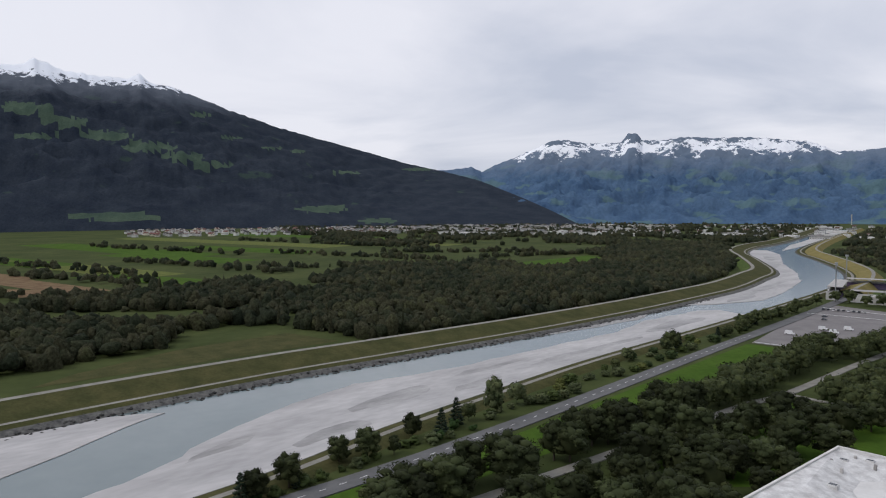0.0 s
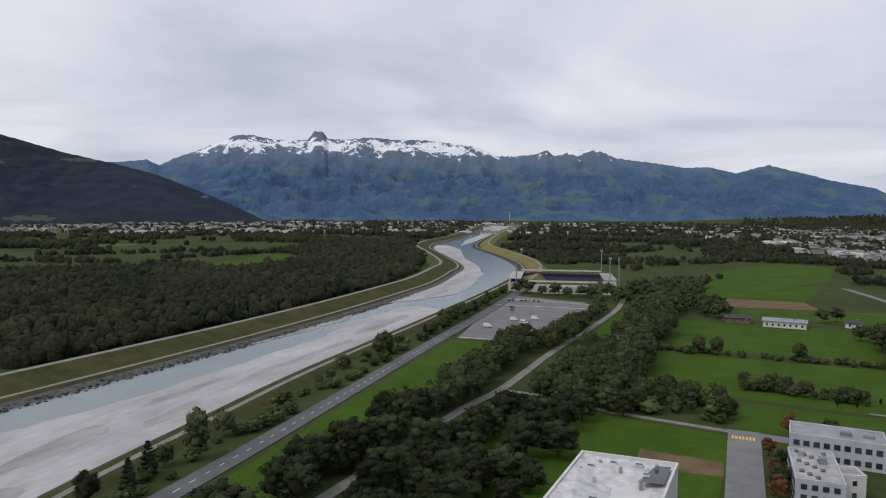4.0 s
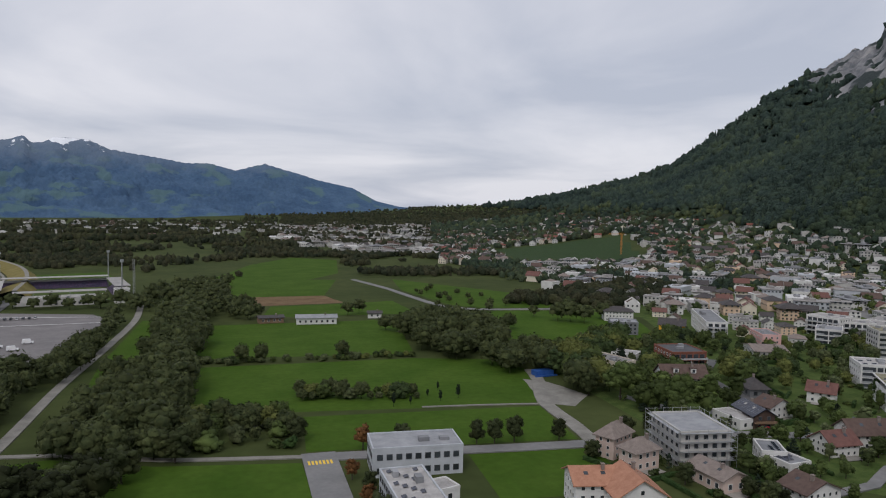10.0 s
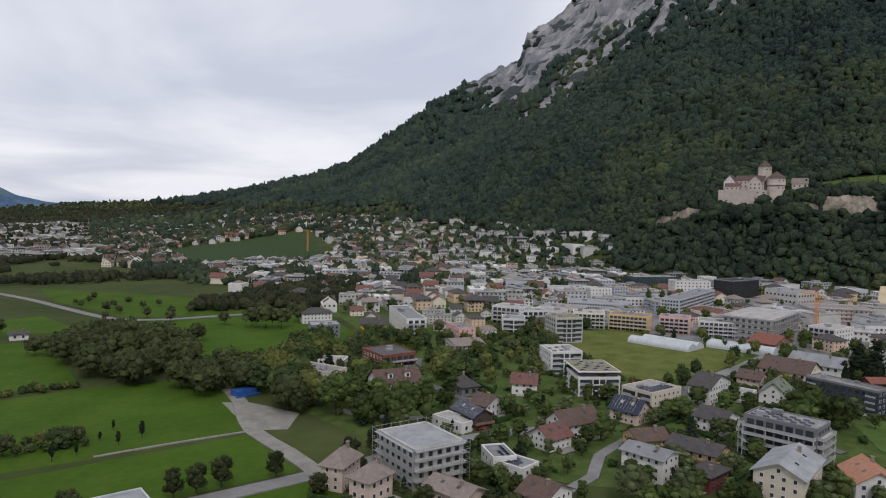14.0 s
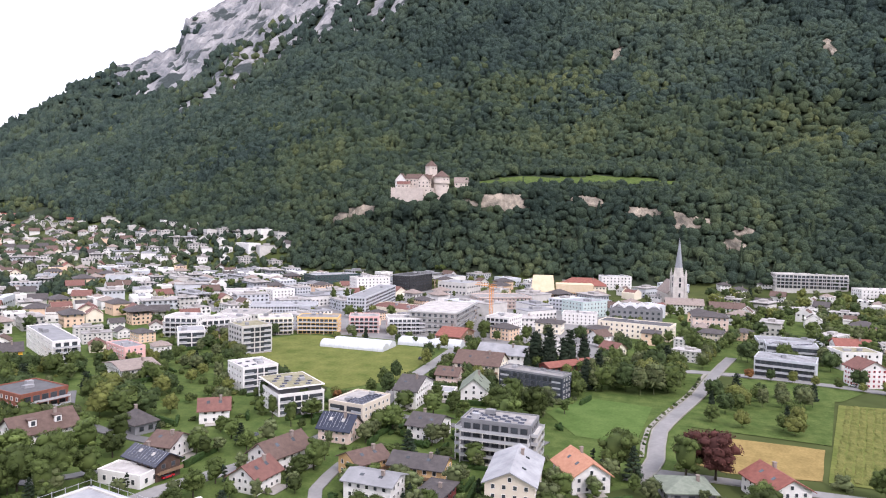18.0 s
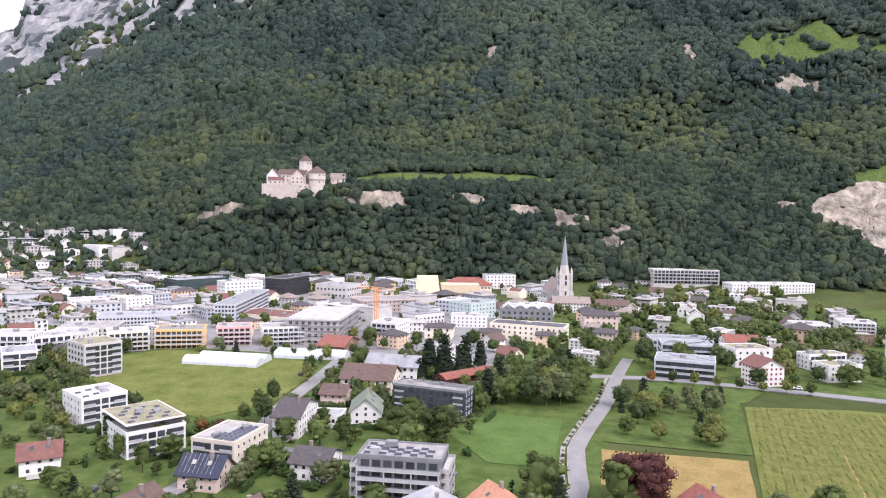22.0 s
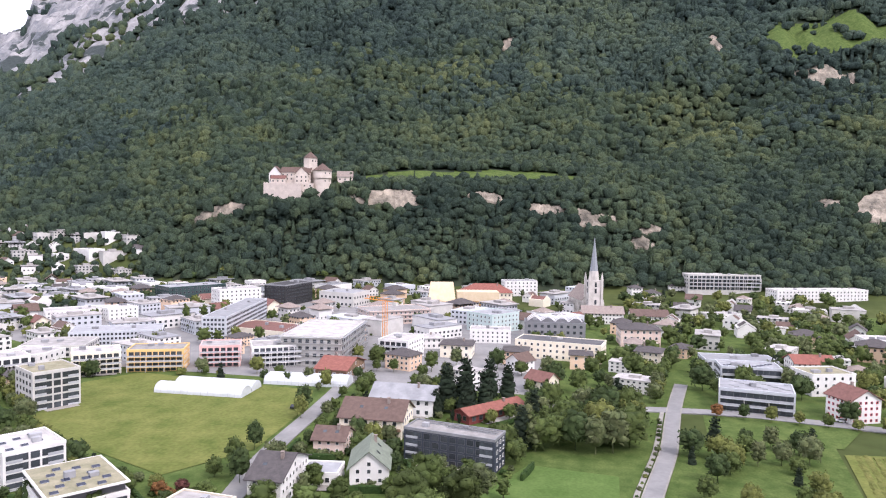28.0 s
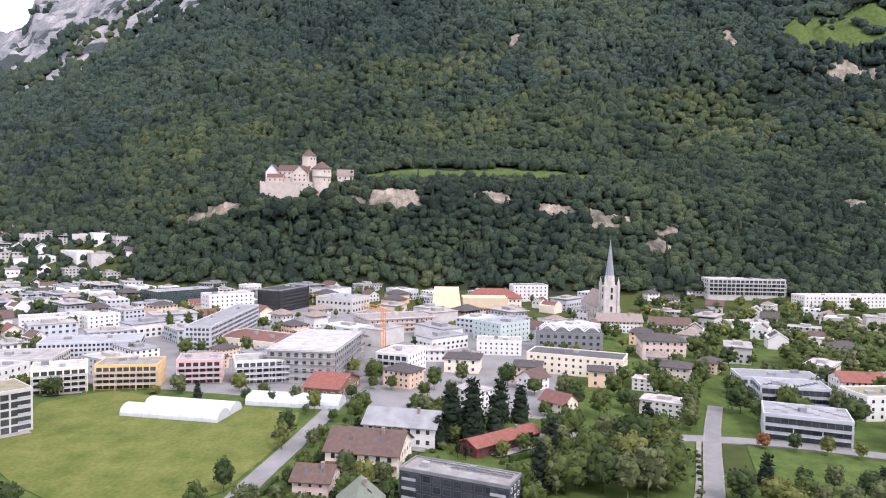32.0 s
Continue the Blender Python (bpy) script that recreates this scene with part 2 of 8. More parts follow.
def canopy(name, tones, big=170.0, grain=1.25, bump=1.9, single=0.34):
    """Woodland crowns: slow patches of two sizes choose the tone, single crowns shift it a little, fine noise gives leaf relief."""
    m = bpy.data.materials.new(name)
    m.use_nodes = True
    n, l = m.node_tree.nodes, m.node_tree.links
    p = n["Principled BSDF"]
    p.inputs["Roughness"].default_value, p.inputs["Specular IOR Level"].default_value = 0.9, 0.06
    geo = n.new("ShaderNodeNewGeometry")
    co = n.new("ShaderNodeTexCoord")

    def field(size, detail, gain, before):
        nz = n.new("ShaderNodeTexNoise")
        nz.inputs["Scale"].default_value, nz.inputs["Detail"].default_value = 1.0 / size, detail
        l.new(co.outputs["Object"], nz.inputs["Vector"])
        add = n.new("ShaderNodeMath"); add.operation = "MULTIPLY_ADD"
        l.new(nz.outputs["Fac"], add.inputs[0])
        add.inputs[1].default_value = gain
        if before is None:
            add.inputs[2].default_value = -0.92
        else:
            l.new(before, add.inputs[2])
        return add.outputs[0]
    pick = field(big / 5, 2.0, 0.95, field(big, 4.0, 1.55, None))
    own = n.new("ShaderNodeMath"); own.operation = "MULTIPLY_ADD"
    l.new(geo.outputs["Random Per Island"], own.inputs[0]); own.inputs[1].default_value = single
    l.new(pick, own.inputs[2])
    ramp = n.new("ShaderNodeValToRGB")
    e = ramp.color_ramp.elements
    e[0].position, e[0].color = 0.0, (*tones[0], 1)
    e[1].position, e[1].color = 1.0, (*tones[-1], 1)
    for k, c in enumerate(tones[1:-1]):
        e.new((k + 1) / (len(tones) - 1)).color = (*c, 1)
    l.new(own.outputs[0], ramp.inputs[0])
    fine = n.new("ShaderNodeTexNoise")
    fine.inputs["Scale"].default_value, fine.inputs["Detail"].default_value = 1.0 / grain, 4.0
    fine.inputs["Roughness"].default_value = 0.65
    l.new(co.outputs["Object"], fine.inputs["Vector"])
    rng = n.new("ShaderNodeMapRange")
    rng.inputs["From Min"].default_value, rng.inputs["From Max"].default_value = 0.3, 0.7
    rng.inputs["To Min"].default_value, rng.inputs["To Max"].default_value = 0.42, 1.58
    l.new(fine.outputs["Fac"], rng.inputs["Value"])
    mul = n.new("ShaderNodeVectorMath"); mul.operation = "SCALE"
    l.new(ramp.outputs[0], mul.inputs[0]); l.new(rng.outputs[0], mul.inputs["Scale"])
    l.new(mul.outputs[0], p.inputs["Base Color"])
    relief = n.new("ShaderNodeBump")
    relief.inputs["Strength"].default_value, relief.inputs["Distance"].default_value = 0.9, bump
    l.new(fine.outputs["Fac"], relief.inputs["Height"]); l.new(relief.outputs[0], p.inputs["Normal"])
    MATS[name] = m
    return m


WOODS = canopy("woodland_canopy", [(0.0172, 0.0287, 0.023), (0.0287, 0.0437, 0.0322), (0.0414, 0.0609, 0.0379), (0.0586, 0.077, 0.0414), (0.0897, 0.1058, 0.0471)], 150.0, single=0.42)
# bluer than the lower woods: haze over the high slope put into the tones
WOODS_HIGH = canopy("hazy_mountain_canopy", [(0.019, 0.031, 0.029), (0.029, 0.045, 0.039), (0.038, 0.058, 0.046), (0.049, 0.069, 0.049), (0.067, 0.090, 0.053)], 260.0, 2.2, 2.6)
WOODS_FAR = canopy("riverside_canopy", [(0.015, 0.020, 0.013), (0.024, 0.031, 0.018), (0.034, 0.040, 0.022), (0.046, 0.046, 0.026), (0.058, 0.062, 0.030)], 70.0, single=0.5)
BARK = mat("bark", (0.05, 0.04, 0.03), (0.09, 0.075, 0.055), 0.6, 0.9, 0.03, 0.2)
HEDGE = mat("hedge_leaves", (0.018, 0.04, 0.012), (0.04, 0.07, 0.02), 2.0, 0.85, 0.3, 0.3, spec=0.1)


# ---- mesh helpers ----
def mesh_from(name, verts, faces, mats, slots=None, smooth=False):
    """A mesh from arrays of corners and equal-sized faces."""
    verts, faces = np.asarray(verts, np.float32), np.asarray(faces, np.int32)
    me = bpy.data.meshes.new(name)
    n, k = faces.shape
    me.vertices.add(len(verts)); me.vertices.foreach_set("co", verts.ravel())
    me.loops.add(n * k); me.loops.foreach_set("vertex_index", faces.ravel())
    me.polygons.add(n); me.polygons.foreach_set("loop_start", np.arange(0, n * k, k, dtype=np.int32))
    if slots is not None:
        me.polygons.foreach_set("material_index", np.asarray(slots, np.int32))
    me.polygons.foreach_set("use_smooth", np.full(n, smooth, bool))
    for m in mats:
        me.materials.append(m)
    me.update(calc_edges=True)
    me.validate()
    return me


class Build:
    """Collects boxes, prisms and quads into one mesh."""

    def __init__(self):
        self.v, self.f, self.m = [], [], []

    def poly(self, pts, m=0):
        k = len(self.v)
        self.v += [tuple(p) for p in pts]
        self.f.append(tuple(range(k, k + len(pts)))); self.m.append(m)

    def box(self, x0, y0, z0, x1, y1, z1, m=0):
        k = len(self.v)
        self.v += [(x, y, z) for z in (z0, z1) for y in (y0, y1) for x in (x0, x1)]
        for q in ((0, 2, 3, 1), (4, 5, 7, 6), (0, 1, 5, 4), (1, 3, 7, 5), (3, 2, 6, 7), (2, 0, 4, 6)):
            self.f.append(tuple(k + i for i in q)); self.m.append(m)

    def prism(self, pts, z0, z1, m=0, cap=None):
        """Upright prism on a ring of plan points that runs anticlockwise."""
        k, n = len(self.v), len(pts)
        self.v += [(x, y, z0) for x, y in pts] + [(x, y, z1) for x, y in pts]
        for i in range(n):
            j = (i + 1) % n
            self.f.append((k + i, k + j, k + n + j, k + n + i)); self.m.append(m)
        self.f.append(tuple(k + n + i for i in range(n))); self.m.append(m if cap is None else cap)
        self.f.append(tuple(k + i for i in reversed(range(n)))); self.m.append(m)

    def mesh(self, name, mats, smooth=False):
        me = bpy.data.meshes.new(name)
        me.from_pydata(self.v, [], self.f)
        for m in mats:
            me.materials.append(m)
        me.polygons.foreach_set("material_index", np.asarray(self.m, np.int32))
        if smooth:
            me.polygons.foreach_set("use_smooth", np.ones(len(self.f), bool))
        me.update()
        return me


def part(name, data, parent, label="", at=None):
    ob = new(name, data)
    ob.parent = parent
    if at is not None:
        ob.matrix_basis = at
    return tagged(ob, label) if label else ob


def inside(x, y, ring):
    """Which of the points lie in a plan ring."""
    x, y = np.asarray(x, float), np.asarray(y, float)
    hit = np.zeros(x.shape, bool)
    for (xa, ya), (xb, yb) in zip(ring, ring[1:] + ring[:1]):
        cross = (ya > y) != (yb > y)
        hit ^= cross & (x < (xb - xa) * (y - ya) / ((yb - ya) or 1e-9) + xa)
    return hit


def waves(x, y, size, seed=0.0, octaves=4):
    """Smooth uneven field between about -1 and 1, for arrays."""
    out, amp, total = np.zeros(np.shape(x)), 1.0, 0.0
    rs = np.random.RandomState(int(seed * 7) + 11)
    for o in range(octaves):
        acc = 0
        for _ in range(4):
            a, ph = rs.uniform(0, 2 * np.pi), rs.uniform(0, 2 * np.pi)
            k = 2 * np.pi / size * rs.uniform(0.7, 1.4)
            acc = acc + np.sin(k * (x * np.cos(a) + y * np.sin(a)) + ph)
        out += amp * acc / 2.4
        total += amp
        size, amp = size / 2.1, amp * 0.55
    return out / total


# ---- the lie of the land: valley floor, the slope with its ledge, far ranges ----
HUB = (20.0, 40.0)
# azimuth, then distance and height of foot, ledge, shelf, slope and crest
SLOPE = [
    (-5, 2600, 0, 3000, 4, 3300, 8, 3500, 10, 3680, 10),
    (12, 1500, 0, 2000, 8, 2600, 18, 3200, 30, 3680, 48),
    (20, 1000, 0, 1500, 14, 2200, 30, 3000, 46, 3680, 70),
    (27, 860, 0, 1350, 30, 1800, 60, 2500, 98, 3400, 136),
    (33, 800, 0, 1200, 32, 1600, 68, 2100, 118, 2700, 188),
    (39, 760, 0, 1050, 36, 1450, 108, 2000, 215, 2800, 398),
]
SLOPE_A = [
    (45, 740, 1, 900, 40, 1300, 150, 2000, 330, 3000, 618),
    (47.3, 736, 1, 877, 48, 1240, 165, 2000, 388, 3090, 690),
    (47.8, 735, 1, 872, 49, 1230, 168, 2000, 400, 3100, 796),
    (49.2, 733, 2, 858, 54, 1195, 178, 2000, 435, 3150, 862),
    (51.6, 728, 2, 836, 61, 1140, 190, 2000, 495, 3190, 965),
    (58, 690, 2, 770, 72, 1000, 190, 1900, 640, 3100, 1330),
]
SLOPE_B = [
    (64, 680, 3, 748, 82, 850, 112, 1200, 325, 2900, 1330),
    (72, 655, 4, 728, 84, 845, 122, 1130, 318, 2800, 1330),
    (86, 640, 6, 728, 80, 850, 118, 1150, 330, 2700, 1280),
    (96, 650, 7, 760, 74, 880, 118, 1200, 335, 2700, 1250),
    (106, 680, 8, 790, 70, 900, 130, 1250, 350, 2700, 1250),
    (125, 760, 8, 860, 70, 1000, 150, 1400, 400, 2800, 1250),
]
# the wooded spur in front of the upper slope: azimuth and distance of its back
SPUR = [(83, 743), (89.7, 819), (94, 894), (98, 938), (102, 978), (108, 1023), (125, 1150)]
_K = np.array(SLOPE + SLOPE_A + SLOPE_B, float)


def slope_z(az, d):
    """Height of the eastern slope at an azimuth in degrees and a distance from the hub."""
    az, d = np.asarray(az, float), np.asarray(d, float)
    c = [np.interp(az, _K[:, 0], _K[:, k]) for k in range(1, 11)]
    z = np.zeros(np.broadcast(az, d).shape)
    px, pz = c[0] - 60, 0 * c[1]
    for k in range(0, 10, 2):
        s = np.clip((d - px) / np.maximum(c[k] - px, 1), 0, 1)
        z = np.where(d > px, pz + (c[k + 1] - pz) * s, z)
        px, pz = c[k], c[k + 1]
    return np.where((az > -5) & (az < 125), z, 0)


def ground_z(x, y):
    x, y = np.asarray(x, float), np.asarray(y, float)
    dx, dy = x - HUB[0], y - HUB[1]
    d, az = np.hypot(dx, dy), np.degrees(np.arctan2(dx, dy))
    z = slope_z(az, d)
    rough = np.clip((z - 12) / 60, 0, 1)
    far = np.clip((d - 1000) / 1500, 0, 1)
    z = z + rough * (waves(x, y, 160, 1) * (3 + 10 * far) + far * waves(x, y, 700, 2) * 16)
    crag = np.clip((z - 66 - d * np.tan(np.radians(6.6 + (az - 45.9) * 0.53))) / 120, 0, 1) * ((az > 40) & (az < 66) & (d > 1400))
    z = z + crag * (26 * (1 - 2 * np.abs(waves(x, y, 260, 14, 5))) + 22 * (0.5 - np.abs(waves(x, y, 90, 15, 4))))
    # gullies running down the upper slope
    cut = np.abs(waves(az * 13 + d * 0.05, d * 0.16, 150, 21, 3))
    z = z + np.clip((z - 128) / 160, 0, 1) * np.clip((az - 40) / 20, 0.25, 1) * 34 * (cut - 0.42) * np.where(az > 39, 1, 0)
    spur = d - np.interp(az, [q[0] for q in SPUR], [q[1] for q in SPUR])
    z = z + np.clip((az - 83) / 9, 0, 1) * (9 * np.exp(-(spur / 45) ** 2) - 30 * np.exp(-((spur - 95) / 52) ** 2))
    return z


def bare_cliff(x, y, z, az, d):
    """The pale cliffs high on the north-eastern shoulder."""
    edge = 66 + d * np.tan(np.radians(6.9 + (az - 45.9) * 0.53)) + 70 * waves(x, y, 420, 8) + 60 * waves(x, y, 110, 9) + 45 * np.clip(47 - az, 0, 20)
    return (az > 37) & (az < 64) & (d > 1450) & (z > edge)


CLEARINGS = [[(738, 338), (756, 322), (780, 292), (797, 242), (822, 204), (826, 118), (796, 122), (784, 172), (776, 210), (768, 236), (738, 288)],
             [(1150, -118), (1215, -112), (1235, -140), (1278, -183), (1262, -229), (1245, -257), (1214, -327), (1165, -345), (1158, -312), (1186, -272), (1160, -212), (1140, -132)],
             [(832, -186), (855, -176), (880, -236), (850, -245)]]


def lay_ground():
    rings = np.concatenate([np.arange(0, 600, 40), np.arange(600, 1300, 9), np.geomspace(1300, 3680, 130)])
    az = np.radians(np.concatenate([np.arange(0, 36, 0.6), np.arange(36, 66, 0.2), np.arange(66, 112, 0.4), np.arange(112, 360, 1.0)]))
    r, a = np.meshgrid(rings, az, indexing="ij")
    x, y = HUB[0] + r * np.sin(a), HUB[1] + r * np.cos(a)
    z = ground_z(x, y)
    n, k = x.shape
    i, j = np.meshgrid(np.arange(n - 1), np.arange(k), indexing="ij")
    j2 = (j + 1) % k
    f = np.stack([i * k + j, i * k + j2, (i + 1) * k + j2, (i + 1) * k + j], -1).reshape(-1, 4)[:, ::-1]
    zf = z.ravel()[f].mean(1); xf = x.ravel()[f].mean(1); yf = y.ravel()[f].mean(1)
    df = np.hypot(xf - HUB[0], yf - HUB[1])
    azf = np.degrees(np.arctan2(xf - HUB[0], yf - HUB[1]))
    slot = np.zeros(len(f), int)
    slot[(zf > np.where(azf < 54, 44, 9)) & (azf > 36) & (azf < 126)] = 1
    slot[(zf > 95) & (azf > 5) & (azf < 126)] = 1
    slot[(azf > 15) & (azf < 37) & (zf > 70 + 10 * waves(xf, yf, 300, 4))] = 1
    # the castle meadow, the alp, a clearing by the quarry and the bare cliffs high up
    for ring in CLEARINGS:
        slot[inside(xf, yf, ring)] = 2
    slot[bare_cliff(xf, yf, zf, azf, df)] = 3
    slot[inside(xf, yf, [(380, 1039), (600, 1051), (479, 790), (320, 790)])] = 4
    me = mesh_from("ground", np.stack([x, y, z], -1).reshape(-1, 3), f, [VALLEY, FOREST, LAWN, CLIFF, HEDGE], slot, True)
    tagged(new("ground", me), "green valley floor rising to a wooded mountain slope", "ground", kind="structure")


lay_ground()


def lay_range(name, label, crest, near, base, material, seed, jag, alps=(), alp=None, spurs=0.55):
    """A far range: azimuth, crest height and crest distance by rows; it rises from its foot towards the crest."""
    k = np.array(crest, float)
    az = np.arange(k[0, 0], k[-1, 0] + 0.01, 0.12)
    s = np.concatenate([np.linspace(0, 1, 64), [1.04, 1.1]])
    zc = np.interp(az, k[:, 0], k[:, 1])
    dc = np.interp(az, k[:, 0], k[:, 2])
    df = np.interp(az, (k[0, 0], k[-1, 0]), near)
    a, s2 = np.meshgrid(az, s, indexing="ij")
    d = df[:, None] + (dc - df)[:, None] * s2
    x, y = d * np.sin(np.radians(a)), d * np.cos(np.radians(a))
    up = np.where(s2 <= 1, base * s2 + (1 - base) * s2 ** 2.6, 1 - (s2 - 1) * 4)
    spur = 1 - 2 * np.abs(waves(x, y, 900, seed + 2, 5))
    fine = waves(x, y, 260, seed, 5)
    c = np.clip(s2, 0, 1)
    z = zc[:, None] * up + (zc * np.clip((zc - 60) / 260, 0.0, 1))[:, None] * c * (1.015 - c) * (spurs * spur + 0.55 * spurs * fine)
    tooth = waves(az * 40, 0 * az, 34, seed + 5, 4)
    z += np.clip((s2 - 0.82) * 6, 0, 1) * (zc * jag * tooth)[:, None]
    z[:, 0] = -6
    # already in metres: the foot in scale with the valley, the crest drawn nearer along the line of sight
    d2 = METRE * df[:, None] + (np.minimum(4650, METRE * dc) - METRE * df)[:, None] * s2
    x, y, z = METRE * HUB[0] + x * d2 / d, METRE * HUB[1] + y * d2 / d, METRE * 66 + (z - 66) * d2 / d
    n, m = x.shape
    i, j = np.meshgrid(np.arange(n - 1), np.arange(m - 1), indexing="ij")
    f = np.stack([i * m + j, (i + 1) * m + j, (i + 1) * m + j + 1, i * m + j + 1], -1).reshape(-1, 4)
    slot = np.zeros(len(f), int)
    fa, fz = a.ravel()[f].mean(1), np.degrees(np.arctan2(z - METRE * 66, d2)).ravel()[f].mean(1)
    wob = waves(fa * 70, fz * 110, 60, seed + 8, 3)
    for ca, cz, ra, rz in alps:
        slot[((fa - ca) / ra) ** 2 + ((fz - cz) / rz) ** 2 < 1 + 0.5 * wob] = 1
    me = mesh_from(name, np.stack([x, y, z], -1).reshape(-1, 3), f, [material] + ([alp] if alp else []), slot, True)
    ob = tagged(new(name, me), label, "mountain", kind="structure")
    RANGES.append(ob)
    return ob


RANGES = []
# forest, rock and meadows here carry the blue of far haze in their colours
W_MAT = mat("hazy_western_slope", (0.020, 0.027, 0.040), (0.034, 0.043, 0.056), 90, 0.95, 8.0, 0.35, spec=0.03)
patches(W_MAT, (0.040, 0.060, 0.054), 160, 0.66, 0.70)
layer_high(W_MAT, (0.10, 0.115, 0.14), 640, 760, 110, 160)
layer_high(W_MAT, (0.82, 0.85, 0.90), 800, 812, 60, 330)
# distance haze is painted in: slope, meadow and crag colours shifted to pale blue
N_MAT = mat("hazy_northern_range", (0.054, 0.100, 0.178), (0.088, 0.148, 0.235), 130, 0.95, 14.0, 0.3, spec=0.03, stretch=(1, 1, 0.6))
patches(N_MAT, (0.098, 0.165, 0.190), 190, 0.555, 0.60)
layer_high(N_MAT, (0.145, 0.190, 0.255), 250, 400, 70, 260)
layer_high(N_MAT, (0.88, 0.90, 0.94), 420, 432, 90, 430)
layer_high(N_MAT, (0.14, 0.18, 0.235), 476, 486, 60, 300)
W_ALP = mat("hazy_western_meadow", (0.048, 0.075, 0.058), (0.075, 0.108, 0.075), 60, 0.95, 4.0, 0.3, spec=0.03)
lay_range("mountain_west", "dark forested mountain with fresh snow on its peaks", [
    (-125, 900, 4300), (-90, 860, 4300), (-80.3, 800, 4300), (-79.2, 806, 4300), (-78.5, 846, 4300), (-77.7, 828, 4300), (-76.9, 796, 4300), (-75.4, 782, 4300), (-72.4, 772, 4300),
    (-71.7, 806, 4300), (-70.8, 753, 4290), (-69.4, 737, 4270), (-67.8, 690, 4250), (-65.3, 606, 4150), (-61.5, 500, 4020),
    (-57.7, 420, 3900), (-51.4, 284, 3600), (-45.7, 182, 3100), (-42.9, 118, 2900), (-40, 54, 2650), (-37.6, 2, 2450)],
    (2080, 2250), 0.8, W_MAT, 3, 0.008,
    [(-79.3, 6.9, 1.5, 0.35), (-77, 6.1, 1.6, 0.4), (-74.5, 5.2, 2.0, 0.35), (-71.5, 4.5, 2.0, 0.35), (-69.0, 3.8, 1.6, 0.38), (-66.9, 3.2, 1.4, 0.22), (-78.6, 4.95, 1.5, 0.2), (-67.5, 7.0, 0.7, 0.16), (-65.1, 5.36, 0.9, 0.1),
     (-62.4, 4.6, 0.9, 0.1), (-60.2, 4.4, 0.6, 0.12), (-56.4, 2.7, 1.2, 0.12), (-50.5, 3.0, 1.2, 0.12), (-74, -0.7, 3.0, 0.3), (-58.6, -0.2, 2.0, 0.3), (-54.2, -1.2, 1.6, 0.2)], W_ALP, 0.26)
NORTH_CREST = [(-54, 290), (-47.9, 308), (-46.1, 326), (-45.2, 292), (-44.2, 338), (-42.4, 386), (-41.0, 444), (-39.6, 496), (-38.3, 498), (-36.6, 473), (-34.1, 474), (-33.6, 526), (-32.9, 528), (-32.5, 482), (-29.5, 494), (-25, 488),
               (-22, 464), (-20.7, 450), (-18.9, 380), (-15.7, 395), (-14.8, 423), (-14.2, 386), (-13.5, 394), (-13, 421), (-10.7, 422), (-9.3, 370), (-7.1, 342), (-4.1, 303), (-2.4, 306), (-0.4, 266), (1.8, 316), (3.5, 276), (5.6, 224), (8.6, 172), (10.5, 89), (12.4, 55), (15.7, 34), (20, 28)]
lay_range("mountain_north", "long rocky range tinted haze-blue and dusted with snow", [(a, h, 4700) for a, h in NORTH_CREST], (2350, 3300), 0.30, N_MAT, 7, 0.017)


# ---- flat coverings of the valley floor ----
LAID = [0, 0]


def sheet(name, ring, z, material, label, category="field", kind="structure", step=6.0, ragged=0.0, seed=1, thick=0.0, fixed=False):
    """A flat covering over a plan ring, its edge cut into short, uneven steps; each lies 4 mm over the one before."""
    if not thick and not fixed:
        LAID[0] += 1
        z = 0.02 + 0.004 * LAID[0]
    pts = []
    for (xa, ya), (xb, yb) in zip(ring, ring[1:] + ring[:1]):
        n = max(1, int(math.hypot(xb - xa, yb - ya) / step)) if ragged else 1
        for i in range(n):
            pts.append((xa + (xb - xa) * i / n, ya + (yb - ya) * i / n))
    p = np.array(pts)
    if ragged:
        p[:, 0] += ragged * waves(p[:, 0], p[:, 1], 30, seed)
        p[:, 1] += ragged * waves(p[:, 0], p[:, 1], 30, seed + 3)
    area = sum(p[i - 1, 0] * p[i, 1] - p[i, 0] * p[i - 1, 1] for i in range(len(p)))
    if area < 0:
        p = p[::-1]
    b = Build()
    if thick:
        b.prism([tuple(q) for q in p], z - thick, z)
    else:
        b.poly([(x, y, z) for x, y in p])
    me = b.mesh(name, [material])
    return tagged(new(name, me), label, category, kind=kind)


def smooth_line(pts, step=8.0):
    """A curve through plan points, in short steps."""
    p = [Vector((*q, 0)) for q in pts]
    p = [p[0] * 2 - p[1]] + p + [p[-1] * 2 - p[-2]]
    out = []
    for a, b, c, d in zip(p, p[1:], p[2:], p[3:]):
        n = max(1, int((c - b).length / step))
        for i in range(n):
            s = i / n
            out.append(0.5 * (2 * b + (c - a) * s + (2 * a - 5 * b + 4 * c - d) * s * s + (3 * b - a - 3 * c + d) * s ** 3))
    return out + [p[-2]]


